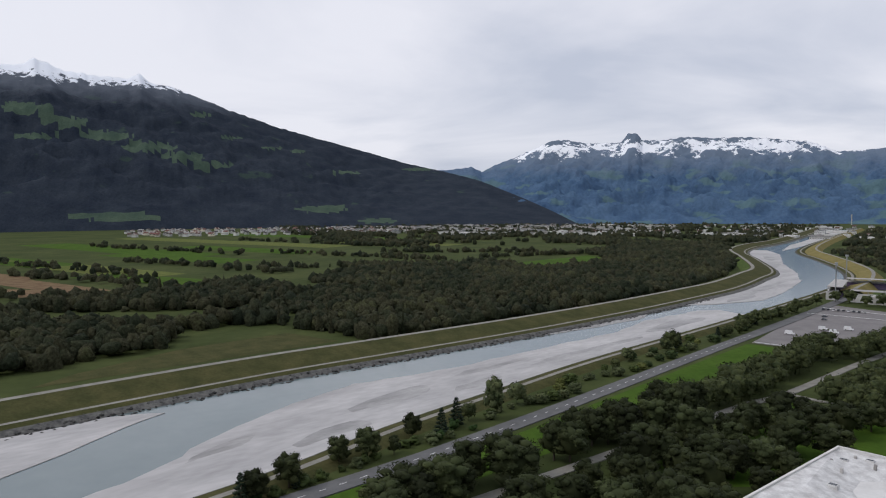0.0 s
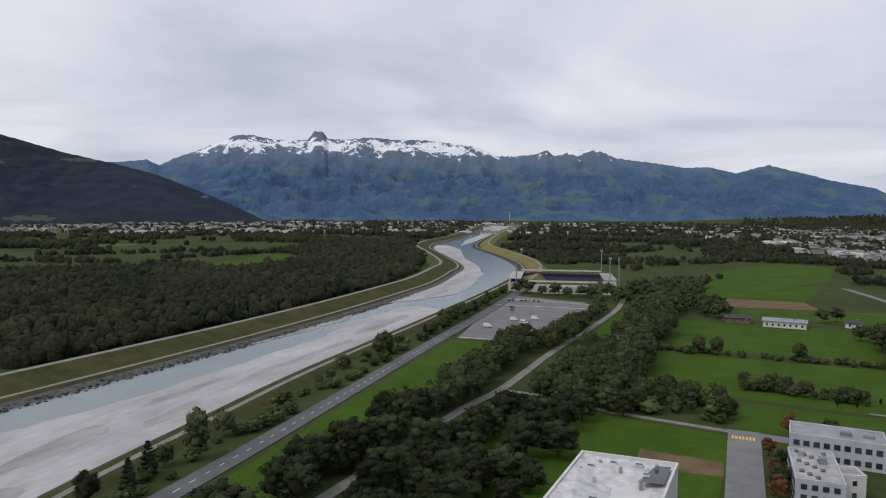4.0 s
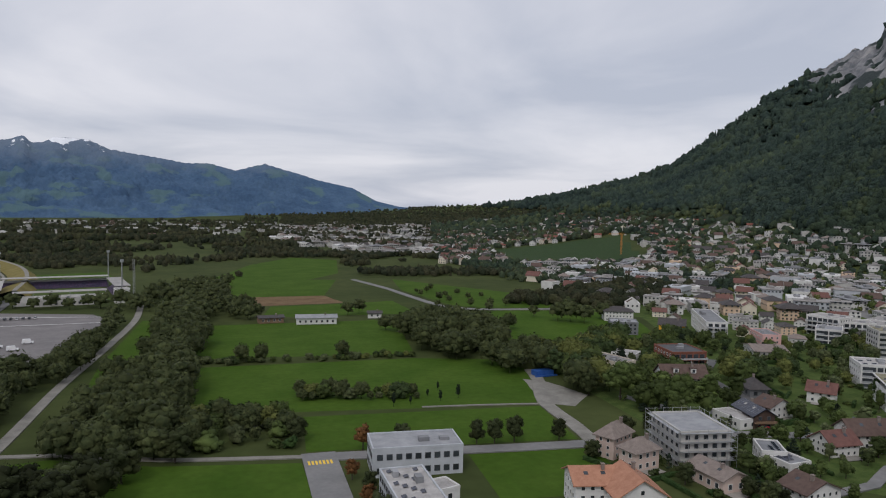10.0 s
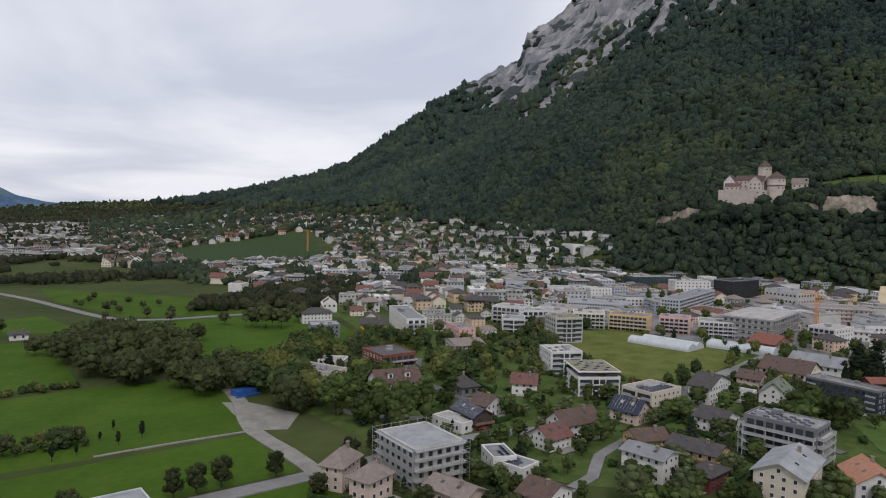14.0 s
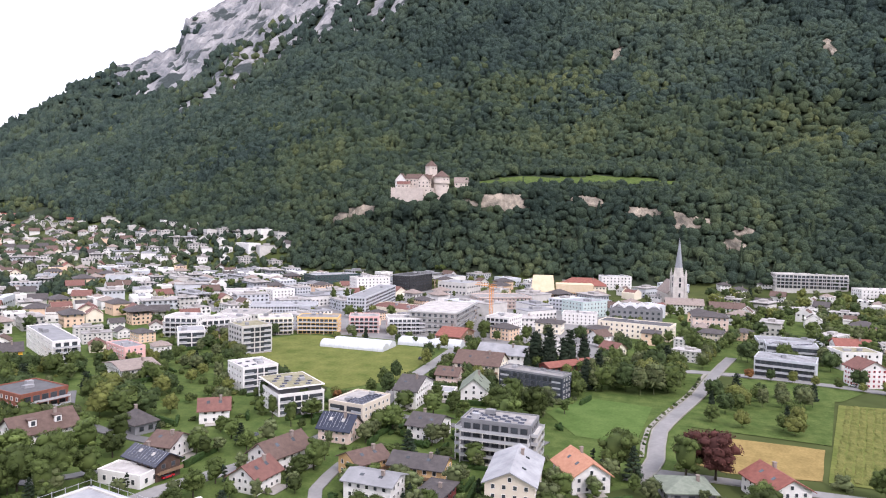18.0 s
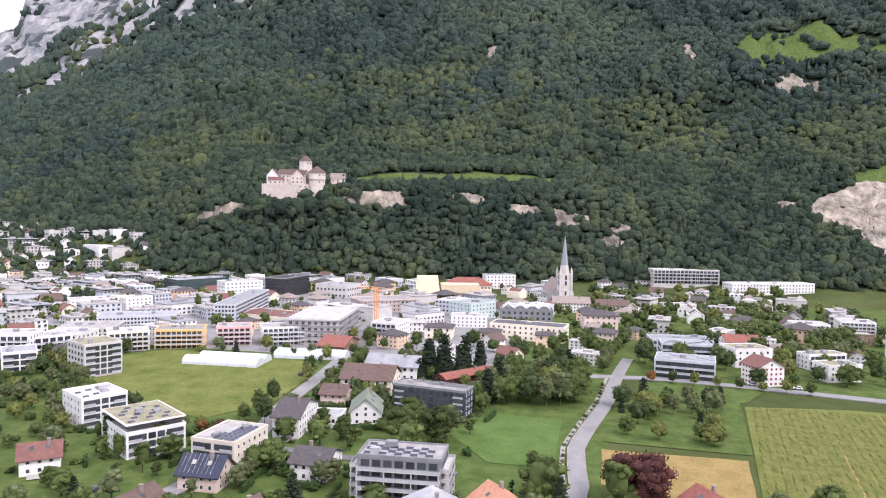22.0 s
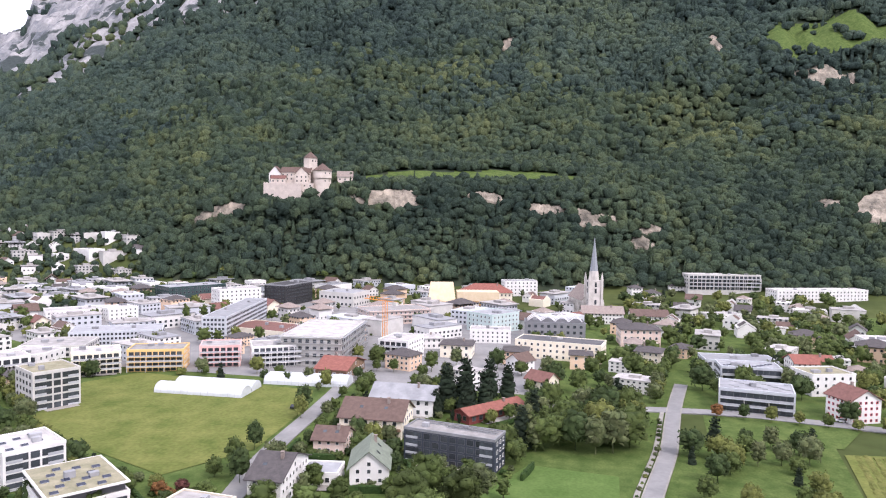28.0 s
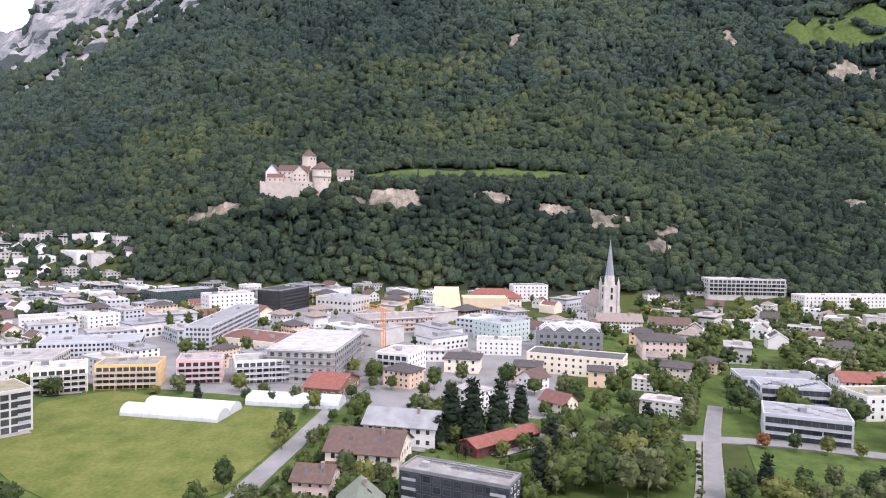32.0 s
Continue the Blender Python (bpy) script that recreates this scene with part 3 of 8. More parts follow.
def sweep(name, pts, profile, mats, slots, label, category, kind="structure", lift=0.0, step=8.0):
    """A profile of (offset to the right, height) drawn along a plan curve."""
    line = smooth_line(pts, step)
    v, f, m = [], [], []
    k = len(profile)
    for i, q in enumerate(line):
        t = (line[min(i + 1, len(line) - 1)] - line[max(i - 1, 0)]).normalized()
        right = Vector((t.y, -t.x, 0))
        gz = float(ground_z(q.x, q.y)) + lift
        v += [(q.x + right.x * o, q.y + right.y * o, gz + h) for o, h in profile]
    for i in range(len(line) - 1):
        for j in range(k - 1):
            f.append((i * k + j, i * k + j + 1, (i + 1) * k + j + 1, (i + 1) * k + j)); m.append(slots[j])
    me = mesh_from(name, v, np.array(f)[:, ::-1], mats, m)
    ob = new(name, me)
    return tagged(ob, label, category, kind=kind) if label else ob


def road(name, pts, width, material, label, z=0.06, edge=0.0):
    h = width / 2
    LAID[1] += 1
    z = 0.30 + 0.004 * LAID[1]
    if edge:
        return sweep(name, pts, [(-h - edge, -0.05), (-h - edge, z + 0.1), (-h, z + 0.1), (-h, z), (h, z), (h, z + 0.1), (h + edge, z + 0.1), (h + edge, -0.05)],
                     [material, PATHMAT], [1, 1, 1, 0, 1, 1, 1], label, "road")
    return sweep(name, pts, [(-h, -0.05), (-h, z), (h, z), (h, -0.05)], [material], [0, 0, 0], label, "road")


# the river: water from bank to bank, gravel bars lying in it
EAST_EDGE = [(-95, -200), (-108, -60), (-118, 40), (-128, 90), (-136, 150), (-143, 210), (-149, 290), (-154, 370), (-161, 470), (-171, 570), (-181, 640), (-206, 715), (-246, 800), (-298, 893), (-374, 1031), (-440, 1260), (-520, 1600), (-640, 2100)]
WEST_EDGE = [(-700, 2080), (-560, 1580), (-478, 1250), (-450, 1080), (-408, 950), (-340, 832), (-264, 690), (-240, 610), (-222, 530), (-213, 450), (-208, 360), (-206, 268), (-207, 210), (-209, 151), (-211, 100), (-209, 40), (-204, -60), (-196, -200)]
sheet("river", EAST_EDGE + WEST_EDGE, 0.10, WATER, "milky grey-green river flowing between gravel bars", "river", fixed=True)
sheet("gravel_bar", [(-119, -80), (-141, 15), (-162, 50), (-176, 83), (-183, 115), (-178, 159), (-178, 218), (-180, 284), (-190, 330), (-188, 390), (-180, 402), (-160, 395), (-152, 330), (-146, 260), (-139, 180), (-130, 100), (-119, 40)],
      0.34, GRAVEL, "pale grey river gravel bar", "gravel bar", ragged=1.6, thick=0.5)
sheet("gravel_bar", [(-200, -40), (-203, 30), (-196, 46), (-188, 30), (-176, 12), (-164, -10), (-160, -60)], 0.30, GRAVEL, "pale grey gravel tongue by the stony bank", "gravel bar", ragged=1.2, seed=3, thick=0.5)
sheet("gravel_bar", [(-224, 330), (-222, 385), (-230, 480), (-243, 560), (-262, 660), (-300, 750), (-352, 850), (-420, 960), (-446, 1040), (-420, 1040), (-372, 965), (-300, 800), (-252, 712), (-212, 620), (-188, 520), (-182, 470), (-196, 425), (-214, 395)],
      0.30, GRAVEL, "long pale gravel bar on the inside of the bend", "gravel bar", ragged=1.6, seed=5, thick=0.5)
sheet("gravel_bar", [(-196, 340), (-214, 375), (-212, 330), (-206, 270), (-200, 250), (-196, 290)], 0.22, GRAVEL_WET, "wet low gravel bar in the river", "gravel bar", ragged=2.5, seed=6, thick=0.4)
sheet("gravel_bar", [(-400, 1040), (-452, 1200), (-520, 1480), (-640, 1950), (-610, 1950), (-500, 1500), (-430, 1200)], 0.30, GRAVEL, "far pale gravel bar", "gravel bar", ragged=2, seed=8, thick=0.5)
for i, (x, y, l, w, tilt) in enumerate([(-158, 112, 26, 5, 8), (-152, 150, 16, 4, 4), (-168, 175, 22, 3, 2), (-160, 235, 40, 4, 3), (-150, 300, 30, 5, 4), (-170, 330, 34, 6, 6), (-140, 75, 18, 4, 10), (-150, 45, 16, 3, 18),
                                        (-200, 480, 36, 6, 8), (-215, 560, 40, 5, 10), (-232, 540, 60, 5, 8), (-250, 640, 40, 6, 16), (-300, 770, 50, 8, 28), (-350, 880, 50, 8, 28)]):
    ring = [(x + math.cos(a) * w * (1 + 0.3 * math.sin(3 * a + i)) + math.sin(a) * l * math.sin(radians(-tilt)), y + math.sin(a) * l * (1 + 0.2 * math.cos(2 * a + i))) for a in [k * math.tau / 22 for k in range(22)]]
    sheet("wet_patch", ring, 0.352 if y < 400 else 0.312, GRAVEL_WET, "dark wet hollow in the gravel", "gravel", ragged=1.4, seed=i, fixed=True)

# dikes: stony foot, lower berm path, grassy flank, path on the crest
WEST_LINE = [(-195, -320), (-202, -60), (-207, 40), (-209, 100), (-207, 151), (-205, 210), (-204, 268), (-206, 360), (-212, 450), (-219, 520), (-238, 606), (-262, 690), (-344, 837), (-412, 955), (-455, 1085), (-483, 1250), (-566, 1582), (-708, 2090)]
dike = sweep("dike_west", WEST_LINE, [(3.5, -0.2), (1.0, 0.9), (-0.8, 1.6), (-3.4, 2.45), (-5.4, 2.5), (-7, 2.6), (-20, 5.5), (-21, 5.7), (-24.5, 5.7), (-25.5, 5.5), (-34, 0.0)],
             [STONE, GRASS_DRY, PATHMAT, LAWN], [0, 0, 1, 2, 1, 1, 1, 2, 1, 3], "grassy river dike with a stony foot and two pale paths", "dike")
EAST_LINE = [(-100, -320), (-97, -200), (-112, -60), (-121, 40), (-131, 90), (-139, 150), (-146, 210), (-151, 290), (-156, 370), (-163, 470), (-172, 565), (-183, 642), (-206, 715), (-246, 800), (-298, 893), (-374, 1031), (-440, 1260), (-520, 1600), (-642, 2100)]
sweep("dike_east", EAST_LINE, [(-4, -0.2), (-1, 0.9), (2.5, 1.5), (3, 1.55), (5.2, 1.55), (7, 1.2), (10, 0.0)], [STONE, GRASS_DRY, PATHMAT], [0, 1, 1, 2, 1, 1], "low overgrown river bank with a narrow gravel path", "dike")
sweep("dike_flank", [(-157, 545), (-171, 630), (-198, 722), (-238, 806), (-290, 898), (-362, 1035), (-430, 1265), (-512, 1600), (-632, 2100)],
      [(-3, 0.6), (0, 2.5), (10, 5.5), (13, 5.6), (20, 0.0)], [mat("dry_dike_grass", (0.16, 0.14, 0.05), (0.23, 0.19, 0.075), 12, 0.95, 0.1, 0.25, spec=0.05), PATHMAT], [0, 0, 1, 0], "dry yellow grass dike with a path on its crest", "dike")
# roads and paths
RIVER_ROAD = [(-110, -320), (-106, -60), (-105, 60), (-108, 120), (-113, 180), (-118, 235), (-122, 280), (-127, 340), (-134, 420), (-142, 500), (-146, 540)]
road("road", RIVER_ROAD, 7.0, ASPHALT, "grey two-lane asphalt road along the river")
road("path", [(-80, -60), (-76, 60), (-73, 110), (-71, 150), (-69, 195), (-65, 225), (-64, 296), (-60, 370), (-58, 440), (-62, 500)], 3.6, PATHMAT, "narrow grey path between rows of trees", z=0.05)
road("path", [(-65, 222), (-50, 220), (-22, 210), (13, 204)], 2.2, PATHMAT, "narrow pale path across a meadow", z=0.045)
road("road", [(17, 60), (17, 120), (17, 170), (17, 198), (17, 206)], 9.0, ASPHALT_PALE, "pale grey access road with a yellow crossing")
road("road", [(13, 203), (40, 201), (70, 198), (95, 196), (118, 195), (145, 192), (172, 183), (200, 178), (225, 178), (262, 185), (307, 189), (345, 193)], 5.6, ASPHALT_PALE, "grey residential street past houses and meadows", z=0.055)
road("road", [(94, 196), (96, 215), (97, 237), (103, 255), (108, 268), (112, 285)], 5.0, PATHMAT, "pale gravel lane into the meadows", z=0.05)
road("path", [(55, 242), (75, 240), (96, 237)], 1.0, PATHMAT, "thin track beside a meadow", z=0.045)
road("road", [(215, 440), (180, 445), (148, 450), (128, 468), (118, 520), (110, 575), (95, 640)], 5.0, ASPHALT_PALE, "pale straight country road through meadows", z=0.05)
road("road", [(196, 92), (207, 89), (216, 88.2), (228, 89.0), (243, 89.4), (262, 86.4), (293, 80.4), (320, 77.0), (345, 73.6), (376, 68.4)], 4.1, ASPHALT_PALE, "pale asphalt street climbing to the church", edge=0.4)
road("pavement", [(216, 92.0), (228, 92.8), (243, 93.0), (262, 90.0), (293, 84.0), (320, 80.6), (334, 78.8)], 1.3, PATHMAT, "pale paved strip beside the street")
road("road", [(326, 130), (333, 104), (337, 76), (338, 56), (334, 30), (328, 0), (316, -50)], 6.0, ASPHALT_PALE, "cross street past apartment houses", z=0.065)
road("road", [(206, 89), (207, 70), (207, 48), (210, 10), (214, -40)], 4.0, ASPHALT_PALE, "field lane beside crops", z=0.05)
for y in np.arange(30, 330, 6.0):
    q = smooth_line(RIVER_ROAD, 1.0)
    c = min(q, key=lambda p: abs(p.y - y)); e = min(q, key=lambda p: abs(p.y - y - 2.4))
    dash = Build()
    dash.poly([(c.x - 0.11, c.y, 0.318), (c.x + 0.11, c.y, 0.318), (e.x + 0.11, e.y, 0.318), (e.x - 0.11, e.y, 0.318)])
    tagged(new("lane_mark", dash.mesh("lane_mark", [LINE])), "white dashed line on the road", "road marking", kind="structure")
for i in range(7):
    dash = Build()
    dash.poly([(13.6 + i * 0.95, 197.2, 0.336), (14.15 + i * 0.95, 197.2, 0.336), (14.15 + i * 0.95, 200, 0.336), (13.6 + i * 0.95, 200, 0.336)])
    tagged(new("crossing_mark", dash.mesh("crossing_mark", [LINE_Y])), "yellow crossing stripe", "road marking", kind="structure")
# parking lot by the stadium
sheet("parking_lot", [(-117, 309), (-78, 312), (-72, 322), (-66, 380), (-70, 440), (-84, 468), (-140, 482), (-138, 440), (-127, 370)], 0.07, LOTMAT, "wide grey gravel parking lot", "parking lot")
# meadows and fields
sheet("town_ground", [(118, 190), (120, 285), (150, 300), (210, 330), (236, 400), (214, 450), (230, 500), (400, 640), (640, 640), (650, 100), (640, -200), (330, -200), (322, -60), (340, 75), (200, 84), (140, 150)], 0.02, LAWN, "gardens and lawns between houses", "lawn")
sheet("town_ground", [(345, 120), (345, 290), (400, 420), (520, 520), (650, 520), (640, 120)], 0.05, ASPHALT_PALE, "paved streets and yards of the town centre", "pavement")
sheet("meadow", [(-18, 417), (73, 420), (82, 400), (73, 325), (-22, 333)], 0.03, GRASS, "bright green mown meadow")
sheet("meadow", [(-22, 316), (70, 316), (101, 308), (112, 285), (99, 239), (55, 241), (-20, 250)], 0.03, GRASS, "bright green mown meadow")
sheet("meadow", [(16, 240), (94, 235), (91, 201), (14, 208)], 0.03, GRASS, "bright green mown meadow")
sheet("gravel_yard", [(97, 238), (103, 271), (110, 266), (117, 244), (106, 232)], 0.03, PATHMAT, "grey gravel yard at the end of the lane", "yard", ragged=0.6)
sheet("meadow", [(56, 196), (93, 193), (86, 163), (54, 166)], 0.03, GRASS, "green meadow beside houses")
sheet("meadow", [(-24, 206), (12, 200), (13, 182), (10, 130), (-34, 130), (-60, 100), (-62, 215), (-50, 217)], 0.03, GRASS, "green grass with young trees")
sheet("bare_ground", [(-10, 178), (12, 176), (12, 165), (-9, 166)], 0.03, SOIL, "bare brown earth beside the access road", ragged=1.0)
sheet("meadow", [(122, 448), (215, 434), (230, 400), (205, 330), (152, 309), (118, 350)], 0.03, GRASS, "bright green meadow by the town edge")
sheet("meadow", [(130, 640), (222, 500), (212, 448), (150, 456), (134, 475), (120, 560)], 0.03, GRASS, "green meadow beside a country road")
sheet("meadow", [(-15, 531), (57, 534), (80, 640), (0, 660)], 0.028, GRASS, "green meadow")
sheet("bare_field", [(-15, 531), (57, 534), (66, 494), (10, 487)], 0.034, SOIL, "brown harvested field", ragged=1.0)
sheet("meadow", [(17, 484), (66, 490), (100, 500), (104, 440), (10, 440)], 0.03, GRASS, "green meadow behind the farm")
sheet("meadow", [(-101, 40), (-102, 120), (-107, 180), (-112, 235), (-117, 304), (-84, 306), (-84, 180), (-85, 40)], 0.03, GRASS, "bright green strip beside the river road")
sheet("meadow", [(-52, 232), (-57, 330), (-54, 440), (-40, 440), (-38, 300), (-36, 228)], 0.03, GRASS, "green strip between trees")
sheet("meadow", [(-60, 560), (-20, 680), (10, 800), (60, 900), (110, 860), (90, 700), (60, 650)], 0.028, GRASS, "green meadow")
sheet("meadow", [(-530, 575), (-545, 760), (-470, 720), (-440, 533)], 0.03, GRASS, "bright green clearing in the woods")
sheet("meadow", [(-262, 20), (-262, 160), (-300, 152), (-296, 92), (-276, 40)], 0.03, GRASS_DRY, "grassy clearing behind the dike")
for i, (x, y, w, d, r, m, lb) in enumerate([(-950, 160, 300, 60, 12, GRASS, "far green field"), (-760, 200, 200, 60, 12, GRASS_YEL, "far yellow-green field"), (-660, 110, 190, 36, 12, SOIL, "far brown field"), (-560, 110, 160, 40, 30, SOIL, "far brown field"),
                                        (-1150, 330, 500, 90, 10, GRASS, "far green field"), (-1250, 560, 600, 80, 14, GRASS_YEL, "far striped field"), (-1350, 800, 500, 90, 18, GRASS, "far green field"), (-900, 330, 260, 70, 14, GRASS, "far green field"),
                                        (-640, 200, 160, 50, 20, GRASS, "far green field"), (-800, 90, 180, 40, 12, SOIL, "far brown field"), (-1100, 110, 260, 60, 10, GRASS_YEL, "far yellow-green field"), (-1000, 480, 300, 70, 12, GRASS, "far green field"),
                                        (-1280, 1150, 420, 70, 20, GRASS, "far green field"), (-1000, 760, 300, 60, 18, GRASS_YEL, "far pale field")]):
    c, s = math.cos(radians(r)), math.sin(radians(r))
    sheet("far_field", [(x + c * u - s * v, y + s * u + c * v) for u, v in ((-w / 2, -d / 2), (w / 2, -d / 2), (w / 2, d / 2), (-w / 2, d / 2))], 0.03 + 0.004 * i, m, lb)
sheet("sports_field", [(226.5, 94.8), (227, 112), (248, 126), (273, 117), (270.5, 94.2)], 0.04, mat("sports_turf", (0.062, 0.108, 0.028), (0.092, 0.142, 0.042), 7, 0.95, 0.05, 0.25, spec=0.05), "green playing field with a worn edge")
sheet("crop_field", [(213, 70), (219, 83), (245, 82.5), (245, 44.4), (217, 48)], 0.04, CROP, "golden-brown ripe crop field", ragged=0.5)
sheet("crop_field", [(217, 46.7), (303, 33.4), (308, -1), (304, -60), (217, -60)], 0.036, GRASS_YEL, "yellow-green weedy crop field")
for x0, y0, x1, y1 in ((219, 40.3, 303, 25.8), (219, 23.6, 304, 7.9), (219, 8.2, 304, -8.4), (219, -8, 304, -26)):
    sheet("field_track", [(x0, y0 - 0.5), (x1, y1 - 0.5), (x1, y1 + 0.5), (x0, y0 + 0.5)], 0.045, CROP, "trampled straw-coloured track through the crop", ragged=0.25, step=3.0)
def crop_rows():
    """Rows of low weedy plants running along the field."""
    rs = np.random.RandomState(61)
    vs, fs, k = [], [], 0
    n = 46
    for i in range(46):
        y0 = 44.5 - i * 2.2
        t = np.linspace(0, 1, n)
        x, y = 219 + 84 * t, y0 - 14.4 * t
        gone = rs.uniform(size=n) < 0.3
        for side, h in ((-0.95, 0.0), (-0.4, 1.0), (0.45, 1.0), (0.95, 0.0)):
            up = np.where(gone, 0.03, rs.uniform(0.08, 0.42, n)) * h
            vs.append(np.stack([x + rs.uniform(-0.2, 0.2, n), y + side + rs.uniform(-0.32, 0.32, n), 0.16 + up], 1))
        for q in range(3):
            a = k + q * n + np.arange(n - 1)
            fs.append(np.stack([a, a + 1, a + n + 1, a + n], 1))
        k += 4 * n
    weeds = mat("weedy_crop", (0.078, 0.094, 0.025), (0.150, 0.148, 0.050), 3.6, 0.95, 0.2, 0.45, spec=0.05)
    tagged(new("crop_rows", mesh_from("crop_rows", np.concatenate(vs), np.concatenate(fs), [weeds])), "rows of weedy yellow-green crop plants", "crop", kind="stuff")


crop_rows()
sheet("lawn", [(308, 68), (308, 32), (330, 20), (328, 4), (306, -60), (322, -60), (335, 20), (334, 66)], 0.034, LAWN, "mown green verge")
sheet("lawn", [(252, 82), (308, 76), (308, 34), (250, 42)], 0.032, LAWN, "shaded park lawn under trees")
sheet("town_field", [(243, 203), (266, 190), (309, 193), (330, 200), (338, 276), (318, 286), (276, 270), (258, 240)], 0.036, GRASS_YEL, "yellow-green uncut town meadow")


# ---- building materials ----
WHITE = mat("white_plaster", (0.58, 0.57, 0.55), (0.71, 0.70, 0.68), 5, 0.85, 0.01, 0.06)
CREAM = mat("cream_plaster", (0.68, 0.62, 0.50), (0.76, 0.70, 0.58), 5, 0.85, 0.01, 0.06)
BEIGE = mat("beige_plaster", (0.52, 0.46, 0.37), (0.60, 0.54, 0.45), 5, 0.85, 0.01, 0.06)
CONCRETE = mat("concrete", (0.42, 0.41, 0.385), (0.54, 0.525, 0.50), 4, 0.9, 0.01, 0.08)
DARKGREY = mat("grey_cladding", (0.16, 0.165, 0.175), (0.21, 0.215, 0.225), 4, 0.7, 0.01, 0.08)
SILVER = mat("silver_cladding", (0.42, 0.44, 0.47), (0.52, 0.54, 0.57), 4, 0.55, 0.01, 0.06)
NAVY = mat("blue_grey_cladding", (0.028, 0.036, 0.05), (0.042, 0.05, 0.066), 4, 0.6, 0.01, 0.1)
BLACK = mat("black_cladding", (0.016, 0.016, 0.018), (0.03, 0.03, 0.032), 4, 0.4, 0.0, 0.1)
PINKISH = mat("pale_pink_plaster", (0.56, 0.43, 0.37), (0.64, 0.51, 0.45), 5, 0.85, 0.01, 0.06)
PINK = mat("pink_plaster", (0.62, 0.36, 0.34), (0.70, 0.44, 0.41), 5, 0.85, 0.01, 0.06)
PEACH = mat("peach_plaster", (0.66, 0.47, 0.33), (0.72, 0.54, 0.40), 5, 0.85, 0.01, 0.06)
TAN = mat("ochre_plaster", (0.55, 0.36, 0.17), (0.63, 0.43, 0.22), 5, 0.85, 0.01, 0.06)
ORANGE = mat("orange_plaster", (0.72, 0.38, 0.04), (0.80, 0.45, 0.06), 5, 0.85, 0.01, 0.06)
AMBER = mat("amber_plaster", (0.64, 0.42, 0.16), (0.72, 0.50, 0.22), 5, 0.85, 0.01, 0.06)
BRICKRED = mat("red_brick", (0.17, 0.065, 0.045), (0.25, 0.095, 0.062), 1.2, 0.85, 0.01, 0.2)
DARKRED = mat("dark_red_timber", (0.13, 0.03, 0.028), (0.19, 0.05, 0.045), 1.5, 0.8, 0.01, 0.15)
BROWNWALL = mat("brown_timber", (0.16, 0.10, 0.065), (0.24, 0.16, 0.10), 1.5, 0.85, 0.01, 0.15)
DARKWOOD = mat("dark_timber", (0.055, 0.035, 0.028), (0.10, 0.065, 0.05), 1.5, 0.85, 0.01, 0.15)
PALEGREEN = mat("pale_green_glass", (0.40, 0.50, 0.48), (0.48, 0.57, 0.55), 5, 0.35, 0.0, 0.05)
DARKGLASS = mat("dark_green_glass", (0.03, 0.055, 0.055), (0.05, 0.08, 0.08), 5, 0.15, 0.0, 0.1, spec=0.5)
GOLD = mat("golden_brick", (0.52, 0.42, 0.28), (0.60, 0.50, 0.35), 3, 0.85, 0.01, 0.08)
CASTLE = mat("castle_stone", (0.48, 0.42, 0.37), (0.62, 0.55, 0.49), 6, 0.9, 0.05, 0.15)
CHURCHSTONE = mat("church_stone", (0.40, 0.38, 0.35), (0.54, 0.51, 0.48), 3, 0.9, 0.03, 0.15)
ROOF_PALE = mat("pale_roof_gravel", (0.24, 0.23, 0.22), (0.40, 0.385, 0.37), 4, 0.9, 0.02, 0.2, obj=0.3)
ROOF_GREY = mat("grey_metal_roof", (0.19, 0.195, 0.205), (0.30, 0.305, 0.315), 4, 0.6, 0.01, 0.1, obj=0.25)
ROOF_GREEN = mat("mossy_roof", (0.17, 0.165, 0.10), (0.29, 0.265, 0.185), 3, 0.95, 0.03, 0.25)
SLATE = mat("dark_roof_tiles", (0.050, 0.045, 0.046), (0.085, 0.076, 0.074), 1.2, 0.75, 0.03, 0.2)
SLATEFLAT = mat("dark_roof_felt", (0.07, 0.07, 0.075), (0.11, 0.11, 0.115), 4, 0.8, 0.01, 0.1)
BLACKROOF = mat("black_roof", (0.03, 0.03, 0.032), (0.05, 0.05, 0.052), 4, 0.7, 0.01, 0.1)
BROWNROOF = mat("brown_roof_tiles", (0.085, 0.055, 0.046), (0.13, 0.088, 0.072), 1.2, 0.8, 0.03, 0.2)
REDBROWN = mat("red_brown_tiles", (0.125, 0.060, 0.050), (0.185, 0.090, 0.074), 1.2, 0.8, 0.03, 0.2)
REDROOF = mat("red_roof_tiles", (0.17, 0.062, 0.047), (0.25, 0.095, 0.072), 1.2, 0.8, 0.03, 0.2)
ORANGEROOF = mat("orange_roof_tiles", (0.36, 0.17, 0.105), (0.46, 0.235, 0.15), 1.2, 0.8, 0.03, 0.15)
TAUPE = mat("weathered_roof_tiles", (0.19, 0.155, 0.135), (0.27, 0.225, 0.20), 1.2, 0.85, 0.03, 0.2)
GREENROOF = mat("green_grey_tiles", (0.13, 0.155, 0.12), (0.19, 0.215, 0.17), 1.2, 0.85, 0.03, 0.2)
SOLAR = mat("solar_glass", (0.012, 0.016, 0.032), (0.022, 0.028, 0.05), 2, 0.12, 0.0, 0.1, spec=0.5)
GLASS = mat("window_glass", (0.025, 0.03, 0.035), (0.06, 0.07, 0.08), 2.5, 0.08, 0.0, 0.2, spec=0.6, obj=0.4)
FRAME = mat("window_frame", (0.62, 0.61, 0.59), None, 2, 0.5)
FRAME_DARK = mat("dark_window_frame", (0.09, 0.09, 0.095), None, 2, 0.5)
